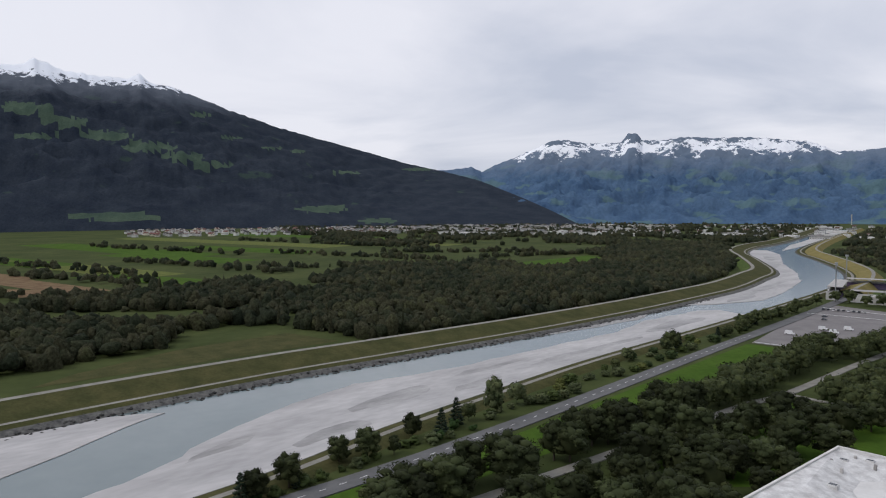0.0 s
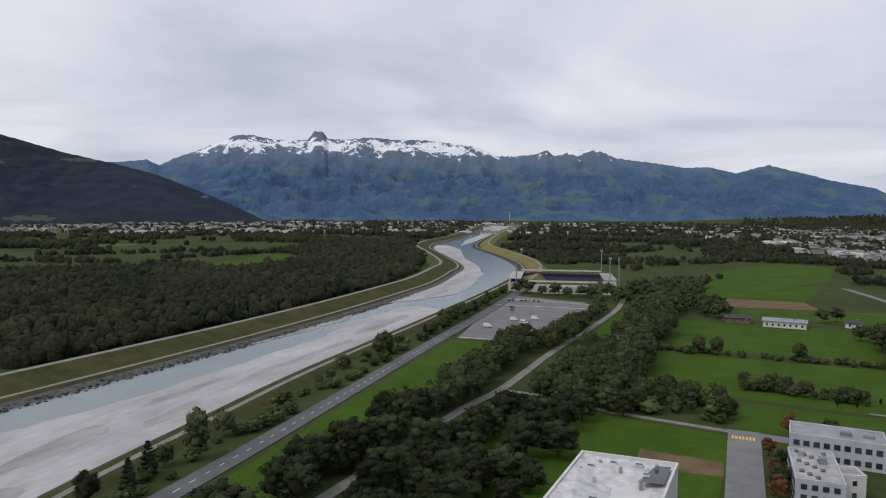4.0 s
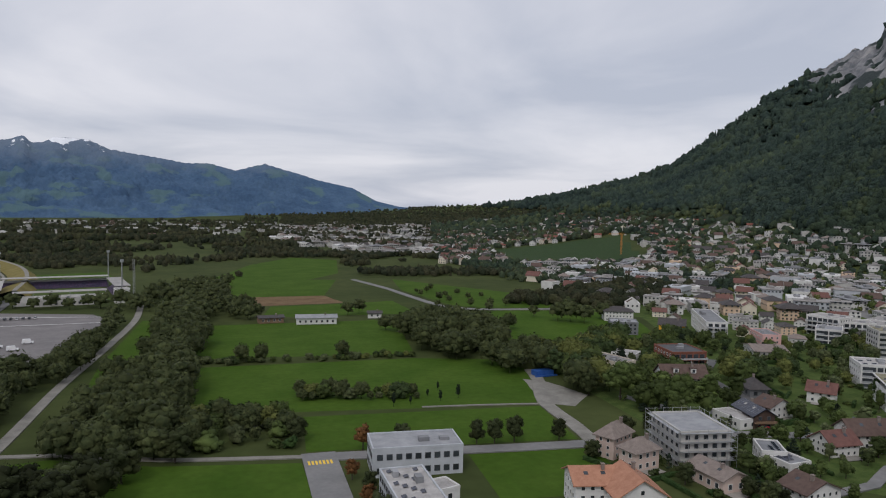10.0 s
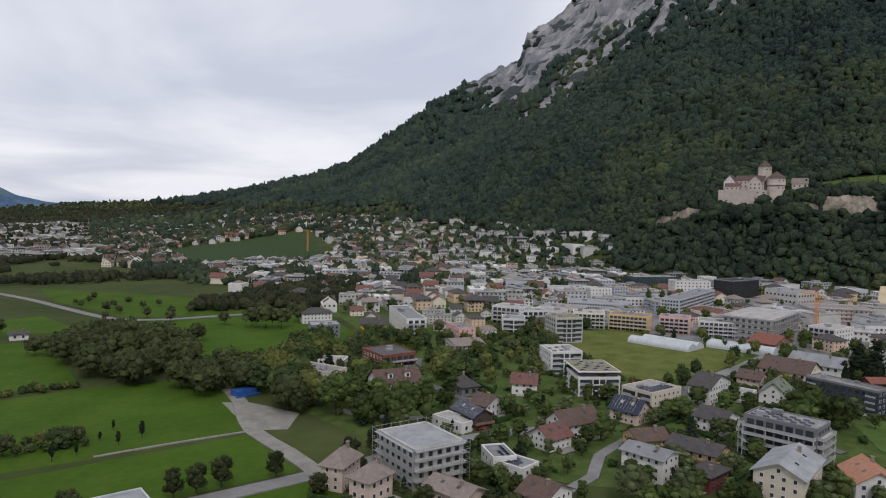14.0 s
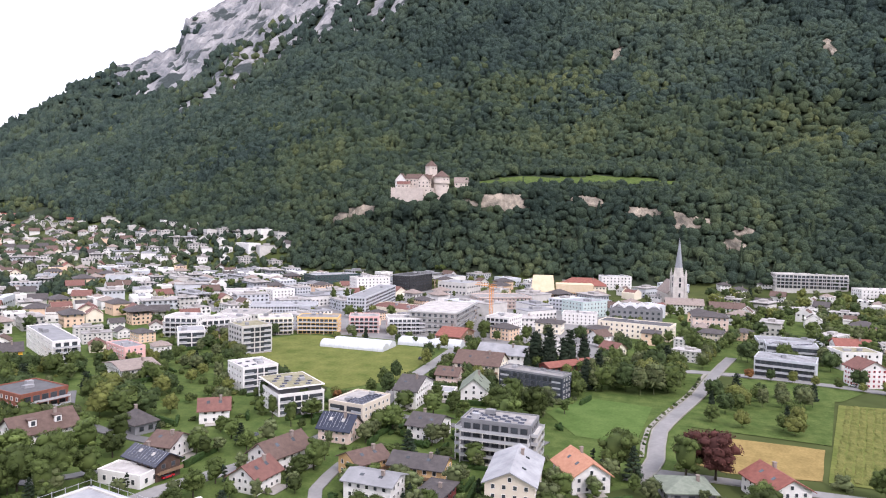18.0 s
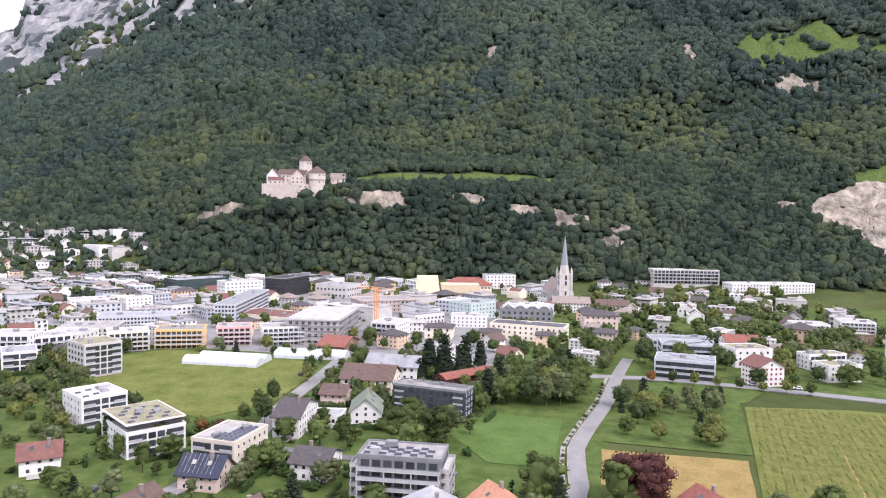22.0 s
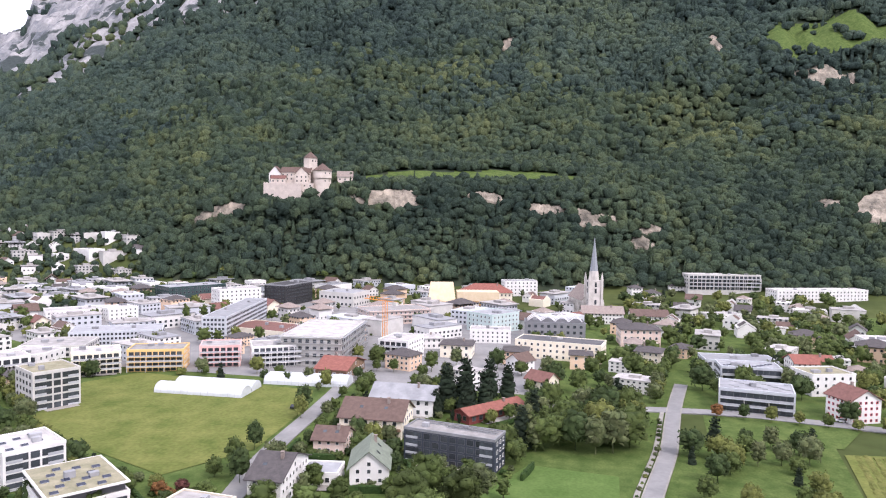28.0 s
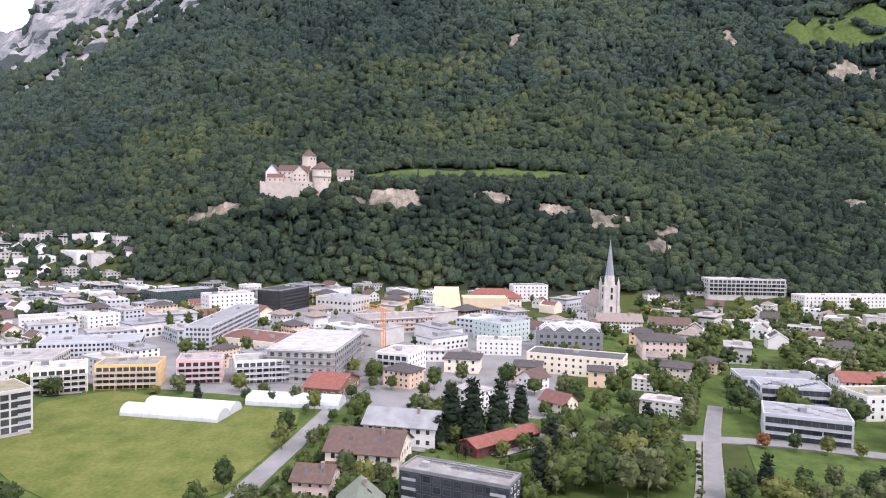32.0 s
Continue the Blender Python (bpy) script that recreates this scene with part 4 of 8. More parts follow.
RAIL = mat("balcony_rail", (0.32, 0.33, 0.345), (0.42, 0.43, 0.445), 2, 0.4, 0.0, 0.1)
REDSHUT = mat("red_shutter", (0.45, 0.04, 0.06), None, 2, 0.6)
STEEL = mat("galvanised_steel", (0.36, 0.37, 0.38), (0.46, 0.47, 0.48), 2, 0.45, 0.0, 0.1, metal=0.5)
PLASTIC = mat("greenhouse_film", (0.43, 0.46, 0.48), (0.54, 0.56, 0.575), 4, 0.35, 0.02, 0.06, spec=0.4)
VIEW = Vector((70, 80, 0))
FEET = []


class Window:
    """A frame in one piece and the pane set into it, both facing -y, the sill at the origin."""

    def __init__(self, w, h, frame, t=0.1, depth=0.1):
        o = [(-w / 2, 0), (w / 2, 0), (w / 2, h), (-w / 2, h)]
        i = [(-w / 2 + t, t), (w / 2 - t, t), (w / 2 - t, h - t), (-w / 2 + t, h - t)]
        v = [(x, -depth, z) for x, z in o] + [(x, -depth, z) for x, z in i] + [(x, 0.02, z) for x, z in o] + [(x, -0.01, z) for x, z in i]
        f = []
        for k in range(4):
            j = (k + 1) % 4
            f += [(k, j, 4 + j, 4 + k), (8 + k, 8 + j, j, k)[::1], (4 + k, 4 + j, 12 + j, 12 + k)]
        self.frame = mesh_from("window", v, f, [frame])
        p = [(x, -0.03, z) for x, z in i]
        self.pane = mesh_from("pane", p, [(0, 1, 2, 3)], [GLASS])
        nf = [(q[0], q[1], q[2], q[3]) for q in f] + [(16, 17, 18, 19)]
        self.both = mesh_from("glazing_band", v + p, nf, [frame, GLASS], [0] * len(f) + [1])
        self.materials = [frame, GLASS]


def put_window(unit, parent, at):
    wd = part("window", unit.frame, parent, at=at)
    part("pane", unit.pane, wd)


WIN = Window(1.25, 1.45, FRAME)
WIN_DARK = Window(1.5, 1.5, FRAME_DARK)
WIN_TALL = Window(2.6, 2.15, FRAME_DARK)
WIN_RED = Window(1.2, 1.3, REDSHUT, 0.15)


def faces_of(w, d):
    """The four walls of a box: plan centre, turn about z that brings -y outward, length."""
    return [((0, -d / 2), 0, w, Vector((0, -1, 0))), ((w / 2, 0), 90, d, Vector((1, 0, 0))), ((0, d / 2), 180, w, Vector((0, 1, 0))), ((-w / 2, 0), 270, d, Vector((-1, 0, 0)))]


def join_rows(name, unit, spots, mats, parent):
    """Several like windows of one storey as one mesh."""
    one = unit.both
    v0 = np.array([v.co for v in one.vertices]); f0 = [tuple(p.vertices) for p in one.polygons]; m0 = [p.material_index for p in one.polygons]
    b = Build()
    for m in spots:
        k = len(b.v)
        b.v += [tuple(m @ Vector(c)) for c in v0]
        b.f += [tuple(k + i for i in q) for q in f0]; b.m += m0
    return tagged(part(name, b.mesh(name, mats), parent), kind="stuff")


def put_windows(root, w, d, base, storeys, sh, unit, near, turn, gap=3.1, skip_front=None, tall_front=None):
    """Windows in rows on every wall: single ones on the walls towards the valley, joined rows elsewhere."""
    for (cx, cy), rz, length, out in faces_of(w, d):
        seen = (Matrix.Rotation(radians(turn), 3, "Z") @ out).dot((VIEW - Vector((root.location.x, root.location.y, 0))).normalized()) > 0.05
        if not seen and not near:
            continue
        q = min(1.0, sh / 2.85)
        n = max(1, int((length - 1.0) / (gap * q)))
        for s in range(storeys):
            use = unit
            if tall_front is not None and rz == tall_front:
                use = WIN_TALL
            h = base + s * sh + (0.35 if use is WIN_TALL else 0.95) * q
            spots = []
            for i in range(n):
                o = (i - (n - 1) / 2) * (length - 1.2) / n
                c, sn = math.cos(radians(rz)), math.sin(radians(rz))
                spots.append(Matrix.Translation((cx + c * o, cy + sn * o, h)) @ Matrix.Rotation(radians(rz), 4, "Z") @ Matrix.Diagonal((q, 1, q, 1)))
            if near and seen:
                for m in spots:
                    put_window(use, root, m)
            else:
                join_rows("glazing_band", use, spots, list(use.materials), root)


def front_of(root_xy, turn, w, d):
    """The turn of the longer wall, or else the wall, that looks to the valley most."""
    best = max(faces_of(w, d), key=lambda q: (Matrix.Rotation(radians(turn), 3, "Z") @ q[3]).dot((VIEW - Vector((*root_xy, 0))).normalized()) + 0.012 * q[2])
    return best


def block(x, y, w, d, turn, h, storeys, wall, roof, label, solar=0, balcony="", loggia="", attic=False, scaffold=False, z=None, category="apartment building"):
    """A flat-roofed building with parapet, windows by storey, balconies or loggias, roof gear."""
    FEET.append((x, y, max(w, d) * 0.56, turn, w, d))
    if z is None:
        z = float(ground_z(x, y))
    root = tagged(new("apartment_building" if storeys > 2 else "flat_roofed_house"), label, category if storeys > 2 else "house")
    root.matrix_basis = pose(x, y, z, 0, 0, turn)
    near = math.hypot(x - VIEW.x, y - VIEW.y) < 250
    b = Build()
    top = h - (2.2 if attic else 0)
    b.box(-w / 2, -d / 2, -4, w / 2, d / 2, top - 0.02)
    part("wall", b.mesh("wall", [wall]), root)
    rb = Build()
    t = 0.3
    rb.box(-w / 2 + t, -d / 2 + t, top - 0.3, w / 2 - t, d / 2 - t, top + 0.06, 0)
    for q in ((-w / 2 - 0.06, -d / 2 - 0.06, w / 2 + 0.06, -d / 2 + t), (-w / 2 - 0.06, d / 2 - t, w / 2 + 0.06, d / 2 + 0.06), (-w / 2 - 0.06, -d / 2 + t, -w / 2 + t, d / 2 - t), (w / 2 - t, -d / 2 + t, w / 2 + 0.06, d / 2 - t)):
        rb.box(q[0], q[1], top - 0.35, q[2], q[3], top + 0.38, 1)
    part("roof", rb.mesh("roof", [roof, wall if wall not in (NAVY, BLACK) else ROOF_GREY]), root)
    lid = top
    if attic:
        ab = Build()
        ab.box(-w / 2 + 1.6, -d / 2 + 1.6, top, w / 2 - 0.4, d / 2 - 0.8, h - 0.25)
        part("attic_wall", ab.mesh("attic_wall", [FRAME_DARK]), root)
        ab = Build()
        ab.box(-w / 2 - 0.1, -d / 2 - 0.1, h - 0.25, w / 2 + 0.1, d / 2 + 0.1, h + 0.1, 1)
        ab.box(-w / 2 + 0.4, -d / 2 + 0.4, h + 0.1, w / 2 - 0.4, d / 2 - 0.4, h + 0.16, 0)
        part("upper_roof", ab.mesh("upper_roof", [ROOF_GREEN, wall]), root)
        lid = h + 0.1
    rs = random.Random(int(x * 7 + y))
    if w * d > 120 and not scaffold:
        for _ in range(2):
            gb = Build()
            gx, gy, gw = rs.uniform(-w / 3, w / 3), rs.uniform(-d / 3, d / 3), rs.uniform(0.7, 1.6)
            gb.box(gx - gw, gy - gw * 0.7, lid, gx + gw, gy + gw * 0.7, lid + rs.uniform(0.7, 1.5))
            part("roof_hatch", gb.mesh("roof_hatch", [ROOF_GREY]), root)
    if solar:
        pb = Build()
        pb.poly([(-0.8, -0.5, 0.12), (0.8, -0.5, 0.12), (0.8, 0.5, 0.36), (-0.8, 0.5, 0.36)])
        pb.poly([(-0.8, -0.5, 0.06), (-0.8, 0.5, 0.3), (0.8, 0.5, 0.3), (0.8, -0.5, 0.06)], 1)
        for q in ((-0.8, -0.5, 0.8, -0.44), (-0.8, 0.44, 0.8, 0.5)):
            pb.box(q[0], q[1], 0.0, q[2], q[3], 0.1 if q[1] < 0 else 0.3, 1)
        pm = pb.mesh("solar_panel", [SOLAR, STEEL])
        cols = max(1, int((w - 2.4) / 1.75)); rows_ = max(1, int((d - 2.4) / 1.5))
        spots = [(i, j) for j in range(rows_) for i in range(cols)]
        for i, j in spots[:: max(1, len(spots) // solar)][:solar] if solar < len(spots) * 0.6 else spots[:solar]:
            part("solar_panel", pm, root, at=pose(-w / 2 + 1.9 + i * 1.75, -d / 2 + 1.7 + j * 1.5, lid + 0.08))
    (fx, fy), frz, flen, _ = front_of((x, y), turn, w, d)
    sh = (top - 0.4) / (storeys - (1 if attic else 0))
    n_st = storeys - (1 if attic else 0)
    put_windows(root, w, d, 0.0, n_st, sh, WIN_DARK if wall in (BLACK, DARKGREY, SILVER, CONCRETE, DARKGLASS) else WIN, near, turn, 2.4 if wall in (BLACK, SILVER) else 3.1,
                tall_front=frz if (balcony or loggia) else None)
    fm = Matrix.Translation((fx, fy, 0)) @ Matrix.Rotation(radians(frz), 4, "Z")
    walls = [(fx, fy, frz, flen)] + [(a, b, rz, ln) for (a, b), rz, ln, _ in faces_of(w, d) if balcony == "all" and rz != frz]
    for fx, fy, frz, flen in walls if balcony else []:
        fm = Matrix.Translation((fx, fy, 0)) @ Matrix.Rotation(radians(frz), 4, "Z")
        for s in range(1, n_st):
            bb = Build()
            bb.box(-flen / 2 + 0.2, -1.7, s * sh - 0.2, flen / 2 - 0.2, 0.1, s * sh)
            bal = part("balcony", bb.mesh("balcony", [wall if wall is not DARKGREY else CONCRETE]), root, at=fm)
            bb = Build()
            bb.box(-flen / 2 + 0.2, -1.7, s * sh, flen / 2 - 0.2, -1.64, s * sh + 0.7)
            bb.box(-flen / 2 + 0.2, -1.64, s * sh, -flen / 2 + 0.26, 0, s * sh + 0.7); bb.box(flen / 2 - 0.26, -1.64, s * sh, flen / 2 - 0.2, 0, s * sh + 0.7)
            part("railing", bb.mesh("railing", [RAIL]), bal)
        k = max(2, int(flen / 6))
        for i in range(k + 1):
            bb = Build()
            o = -flen / 2 + 0.4 + i * (flen - 0.8) / k
            bb.box(o - 0.12, -1.6, 0, o + 0.12, -1.36, (n_st - 1) * sh)
            part("post", bb.mesh("post", [CONCRETE]), root, at=fm)
    # no recess is cut: dark glass panels on the wall give the loggias' shade
    if loggia:
        for s in range(n_st):
            for side in (-1, 1):
                bb = Build()
                o = side * (flen / 2 - 2.3)
                bb.box(o - 1.7, -0.14, s * sh + 0.1 * sh, o + 1.7, 0.02, s * sh + 0.86 * sh, 0)
                bb.box(o - 1.7, -0.2, s * sh + 0.1, o + 1.7, -0.15, s * sh + 0.36 * sh, 1)
                part("loggia", bb.mesh("loggia", [GLASS, RAIL]), root, "dark glass panel for a loggia's shaded recess, with rail", at=fm)
    if scaffold:
        for (cx, cy), rz, length, out in faces_of(w + 2.4, d + 2.4):
            m = Matrix.Translation((cx, cy, 0)) @ Matrix.Rotation(radians(rz), 4, "Z")
            lv = max(3, int(h / 2.4))
            for s in range(1, lv + 1):
                sb = Build()
                sb.box(-length / 2, -0.05, s * h / lv - 0.06, length / 2, 0.9, s * h / lv)
                sb.box(-length / 2, -0.08, s * h / lv + 0.95, length / 2, -0.02, s * h / lv + 1.01)
                part("scaffold_deck", sb.mesh("scaffold_deck", [STEEL]), root, at=m)
            k = max(3, int(length / 2.6))
            for i in range(k + 1):
                sb = Build()
                o = -length / 2 + i * length / k
                sb.box(o - 0.05, -0.08, -0.2, o + 0.05, 0.02, h + 1.2)
                part("scaffold_pole", sb.mesh("scaffold_pole", [STEEL]), root, at=m)
    return root


def roof_mesh(kind, w, d, h, rise, over, roof, wall):
    """Pitched roof slabs with real thickness; the ridge runs along x."""
    b = Build()
    ew, ed, drop = w / 2 + over, d / 2 + over, over * rise / (d / 2)
    t = 0.24
    if kind == "gable":
        for s in (-1, 1):
            a = [(-ew, s * ed, h - drop), (ew, s * ed, h - drop), (ew, 0, h + rise), (-ew, 0, h + rise)]
            lo, hi = [(p[0], p[1], p[2]) for p in a], [(p[0], p[1], p[2] + t) for p in a]
            if s > 0:
                lo, hi = lo[::-1], hi[::-1]
            b.poly(hi); b.poly(lo[::-1])
            for i in range(4):
                j = (i + 1) % 4
                b.poly([lo[i], lo[j], hi[j], hi[i]])
    else:
        r = max(0.2, (w - d) / 2 * 0.9)
        e = [(-ew, -ed), (ew, -ed), (ew, ed), (-ew, ed)]
        rg = [(-r, 0, h + rise + t), (r, 0, h + rise + t)]
        z = h - 0.1
        b.poly([(*e[0], z + t), (*e[1], z + t), rg[1], rg[0]]); b.poly([(*e[1], z + t), (*e[2], z + t), rg[1]])
        b.poly([(*e[2], z + t), (*e[3], z + t), rg[0], rg[1]]); b.poly([(*e[3], z + t), (*e[0], z + t), rg[0]])
        b.poly([(*q, z) for q in e[::-1]])
        for i in range(4):
            j = (i + 1) % 4
            b.poly([(*e[i], z), (*e[j], z), (*e[j], z + t), (*e[i], z + t)])
    return b.mesh("roof", [roof])


def house(x, y, w, d, turn, h, kind, rise, storeys, wall, roof, label, dormers=0, red=False, balcony=False, z=None, root=None):
    """A pitched-roof house with chimney and windows, ridge along its own x."""
    FEET.append((x, y, max(w, d) * 0.56, turn, w, d))
    if z is None:
        z = float(ground_z(x, y))
    root = tagged(new("house"), label, "house")
    root.matrix_basis = pose(x, y, z, 0, 0, turn)
    near = math.hypot(x - VIEW.x, y - VIEW.y) < 250
    b = Build()
    b.box(-w / 2, -d / 2, -3, w / 2, d / 2, h)
    if kind == "gable":
        for s in (-1, 1):
            tri = [(s * w / 2, -d / 2, h), (s * w / 2, d / 2, h), (s * w / 2, 0, h + rise)]
            b.poly(tri if s > 0 else tri[::-1])
    part("wall", b.mesh("wall", [wall]), root)
    part("roof", roof_mesh(kind, w, d, h, rise, 0.7, roof, wall), root)
    cb = Build()
    cx = w * 0.22
    cb.box(cx - 0.35, -d * 0.12 - 0.35, h + rise * 0.4, cx + 0.35, -d * 0.12 + 0.35, h + rise + 0.9); cb.box(cx - 0.45, -d * 0.12 - 0.45, h + rise + 0.9, cx + 0.45, -d * 0.12 + 0.45, h + rise + 1.02)
    part("chimney", cb.mesh("chimney", [TAUPE]), root)
    sh = h / storeys
    unit = WIN_RED if red else (WIN_DARK if wall in (DARKWOOD, DARKGREY, DARKRED) else WIN)
    put_windows(root, w, d, 0.0, storeys, sh, unit, near, turn, 2.7)
    if kind == "gable" and rise > 2.3:
        for s, rz in ((-1, 270), (1, 90)):
            put_window(WIN, root, Matrix.Translation((s * w / 2, 0, h + 0.3)) @ Matrix.Rotation(radians(rz), 4, "Z") @ Matrix.Diagonal((0.75, 1, 0.75, 1)))
    (fx, fy), frz, flen, _ = front_of((x, y), turn, w, d)
    if near and kind == "gable":
        rs = random.Random(int(x + 3 * y))
        side = -1 if (Matrix.Rotation(radians(turn), 3, "Z") @ Vector((0, -1, 0))).dot(VIEW - Vector((x, y, 0))) > 0 else 1
        for i in range(2 if w > 8 else 1):
            sb = Build()
            o, k = (i - 0.5) * w * 0.4, 0.45
            py, pz = side * d / 2 * (1 - k), h + rise * k + 0.27
            sb.poly([(o - 0.5, py, pz), (o + 0.5, py, pz), (o + 0.5, py - side * 0.9, pz + 0.9 * rise / (d / 2)), (o - 0.5, py - side * 0.9, pz + 0.9 * rise / (d / 2))][:: -side])
            if not dormers:
                part("skylight", sb.mesh("skylight", [ROOF_PALE if roof is SOLAR else GLASS]), root)
            else:
                sb = Build()
                sb.box(o - 0.9, min(py, py + side * 0.9) - 0.2, pz - 0.6, o + 0.9, max(py, py + side * 0.9) - 0.2, pz + 1.1, 0)
                dm = part("dormer", sb.mesh("dormer", [WHITE]), root)
                sb = Build()
                sb.box(o - 1.1, py - 1.2, pz + 1.1, o + 1.1, py + 1.2, pz + 1.3)
                part("dormer_roof", sb.mesh("dormer_roof", [roof]), dm)
                part("window", WIN.both, dm, at=Matrix.Translation((o, py + (side * 0.9 - 0.2 if side < 0 else 0.7), pz - 0.5)) @ Matrix.Rotation(0 if side < 0 else math.pi, 4, "Z"))
        if roof is SOLAR:
            for i in range(int(w / 1.1)):
                lb = Build()
                o = -w / 2 + 0.3 + i * 1.1
                lb.poly([(o, side * d / 2, h + 0.26), (o + 0.06, side * d / 2, h + 0.26), (o + 0.06, 0, h + rise + 0.26), (o, 0, h + rise + 0.26)][:: -side])
                part("panel_seam", lb.mesh("panel_seam", [STEEL]), root)
    if (balcony or wall in (TAN, DARKWOOD)) and storeys > 1:
        fm = Matrix.Translation((fx, fy, 0)) @ Matrix.Rotation(radians(frz), 4, "Z")
        bb = Build()
        bb.box(-flen / 2, -1.3, sh - 0.15, flen / 2, 0.05, sh)
        bal = part("balcony", bb.mesh("balcony", [BROWNWALL]), root, at=fm)
        bb = Build()
        bb.box(-flen / 2, -1.3, sh, flen / 2, -1.22, sh + 0.7)
        part("railing", bb.mesh("railing", [BROWNWALL]), bal)
    return root


# ---- buildings of the town, one by one ----
block(233.8, 233.0, 13.3, 14.8, -31, 9, 4, WHITE, ROOF_PALE, 'white four-storey apartment block with loggias', solar=6, loggia='f')
block(217.5, 205.5, 15.5, 19.7, -36, 9, 4, WHITE, ROOF_PALE, 'white four-storey apartment block with a planted roof and solar panels', solar=14, loggia='f', attic=True)
block(209.0, 174.9, 15.5, 12.1, -5, 8.6, 4, BEIGE, ROOF_PALE, 'pale beige apartment block with solar panels on its flat roof', solar=24, loggia='f')
house(195.6, 174.0, 9.7, 8.4, -88, 4, 'gable', 3.3, 2, PINKISH, SOLAR, 'house with a roof fully covered in dark solar panels')
house(240.8, 170.9, 7.7, 17.2, -87, 6.1, 'gable', 3.3, 3, WHITE, SLATE, 'white three-storey house with a dark gable roof')
house(208.9, 151.8, 9.2, 11.0, 89, 4.3, 'gable', 2.3, 2, WHITE, SLATE, 'white house with arches under a dark gable roof')
block(198.9, 127.1, 18.9, 10.4, -87, 11.2, 5, DARKGREY, ROOF_PALE, 'grey five-storey apartment block with long glass balconies', solar=20, balcony='all')
house(171.3, 115.1, 18.3, 10.7, 9, 8.3, 'gable', 2.5, 4, BEIGE, ROOF_GREY, 'beige four-storey house with a grey gable roof and glazed top floor')
house(158.9, 144.0, 11.4, 8.2, -88, 6.1, 'gable', 1.2, 3, WHITE, ROOF_GREY, 'white three-storey house with a low light-grey roof')
house(176.1, 140.2, 13.4, 8.5, -86, 4.7, 'gable', 1.9, 2, TAN, SLATE, 'ochre house with a wide dark roof and wooden balcony')
house(163.7, 130.9, 5.8, 9.4, -90, 4, 'hip', 0.9, 2, DARKRED, SLATE, 'dark red timber house with a low grey roof')
house(174.4, 155.0, 9.5, 8.5, -27, 4.3, 'gable', 2.0, 2, TAN, BROWNROOF, 'ochre chalet with wooden balcony and brown roof')
house(169.6, 176.6, 13.8, 8.3, -11, 4.7, 'gable', 3.1, 2, WHITE, BROWNROOF, 'large white house with a brown gable roof')
house(156.0, 174.1, 9.0, 8.0, -2, 3.6, 'gable', 2.7, 2, WHITE, REDBROWN, 'white house with a red-brown tiled gable roof')
block(146.2, 203.1, 12.4, 6.7, -87, 3, 1, WHITE, ROOF_PALE, 'low white flat-roofed house by the street')
house(152.4, 202.0, 12.2, 6.8, 80, 4.3, 'gable', 2.0, 2, DARKWOOD, SOLAR, 'dark timber chalet with solar panels on its roof')
house(164.6, 207.6, 7.1, 9.7, -85, 4, 'gable', 2.3, 2, WHITE, BROWNROOF, 'white house with a brown gable roof')
block(130.0, 169.3, 9.5, 6.1, 63, 5.4, 2, WHITE, ROOF_GREY, 'white modern villa wing with solar panels', solar=6)
block(130.2, 163.4, 8.6, 7.0, -84, 4.3, 2, WHITE, ROOF_GREY, 'white modern villa with solar panels', solar=8)
block(113.5, 180.5, 13.7, 17.5, -8, 9.7, 4, CONCRETE, ROOF_GREY, 'unfinished concrete apartment block wrapped in scaffolding', scaffold=True)
house(94.8, 187.5, 9.5, 5.6, 29, 5.8, 'hip', 3.1, 3, PINKISH, TAUPE, 'pink house with a hipped tile roof and balconies')
house(96.2, 177.2, 8.3, 5.9, 13, 5, 'hip', 2.8, 2, PINKISH, TAUPE, 'pink annex with a hipped tile roof')
house(108.7, 162.3, 11.8, 7.6, -84, 3.6, 'gable', 1.6, 1, PINKISH, TAUPE, 'low building with a wide weathered roof')
house(123.5, 148.6, 7.5, 10.4, -86, 3.6, 'gable', 2.3, 2, WHITE, BROWNROOF, 'white house with a dark brown roof')
house(194.5, 217.9, 8.7, 7.2, -52, 4.3, 'gable', 2.7, 2, WHITE, REDBROWN, 'white chalet with a red-brown roof and timber gable')
house(176.4, 230.9, 9.1, 7.0, 77, 3.2, 'hip', 3.1, 1, DARKGREY, SLATE, 'low house with a steep dark hipped roof')
house(154.7, 243.6, 16.1, 11.0, -16, 5.8, 'gable', 3.6, 3, WHITE, BROWNROOF, 'white house with a steep brown roof and dormers', dormers=2)
block(172.5, 270.4, 14.6, 17.2, -8, 9.4, 4, BRICKRED, SLATEFLAT, 'red brick apartment house with balconies', balcony='f')
house(220.0, 345.8, 13.2, 8.3, -36, 5.8, 'gable', 2.8, 2, ORANGE, SLATE, 'bright orange-yellow house with a dark roof')
block(140.2, 271.0, 19.4, 9.7, -73, 6.8, 3, BEIGE, ROOF_PALE, 'low cream apartment house with long terraces', balcony='f')
block(196.2, 355.5, 14.5, 12.5, -24, 6.5, 3, DARKGREY, ROOF_GREY, 'dark grey cubic house')
house(216.2, 396.1, 16.8, 12.5, -22, 5.8, 'hip', 2.3, 3, WHITE, SLATE, 'white house with balconies and a hipped dark roof')
block(243.4, 346.8, 48.9, 10.5, 63, 9.4, 4, WHITE, ROOF_GREY, 'white stepped apartment terraces', balcony='f')
block(249.7, 310.7, 18.2, 8.9, 69, 6.5, 3, PINK, ROOF_GREY, 'pink plastered house with a roof terrace')
house(228.4, 285.6, 14.1, 18.6, -24, 4.3, 'gable', 1.6, 2, WHITE, TAUPE, 'long low white house with a weathered roof')
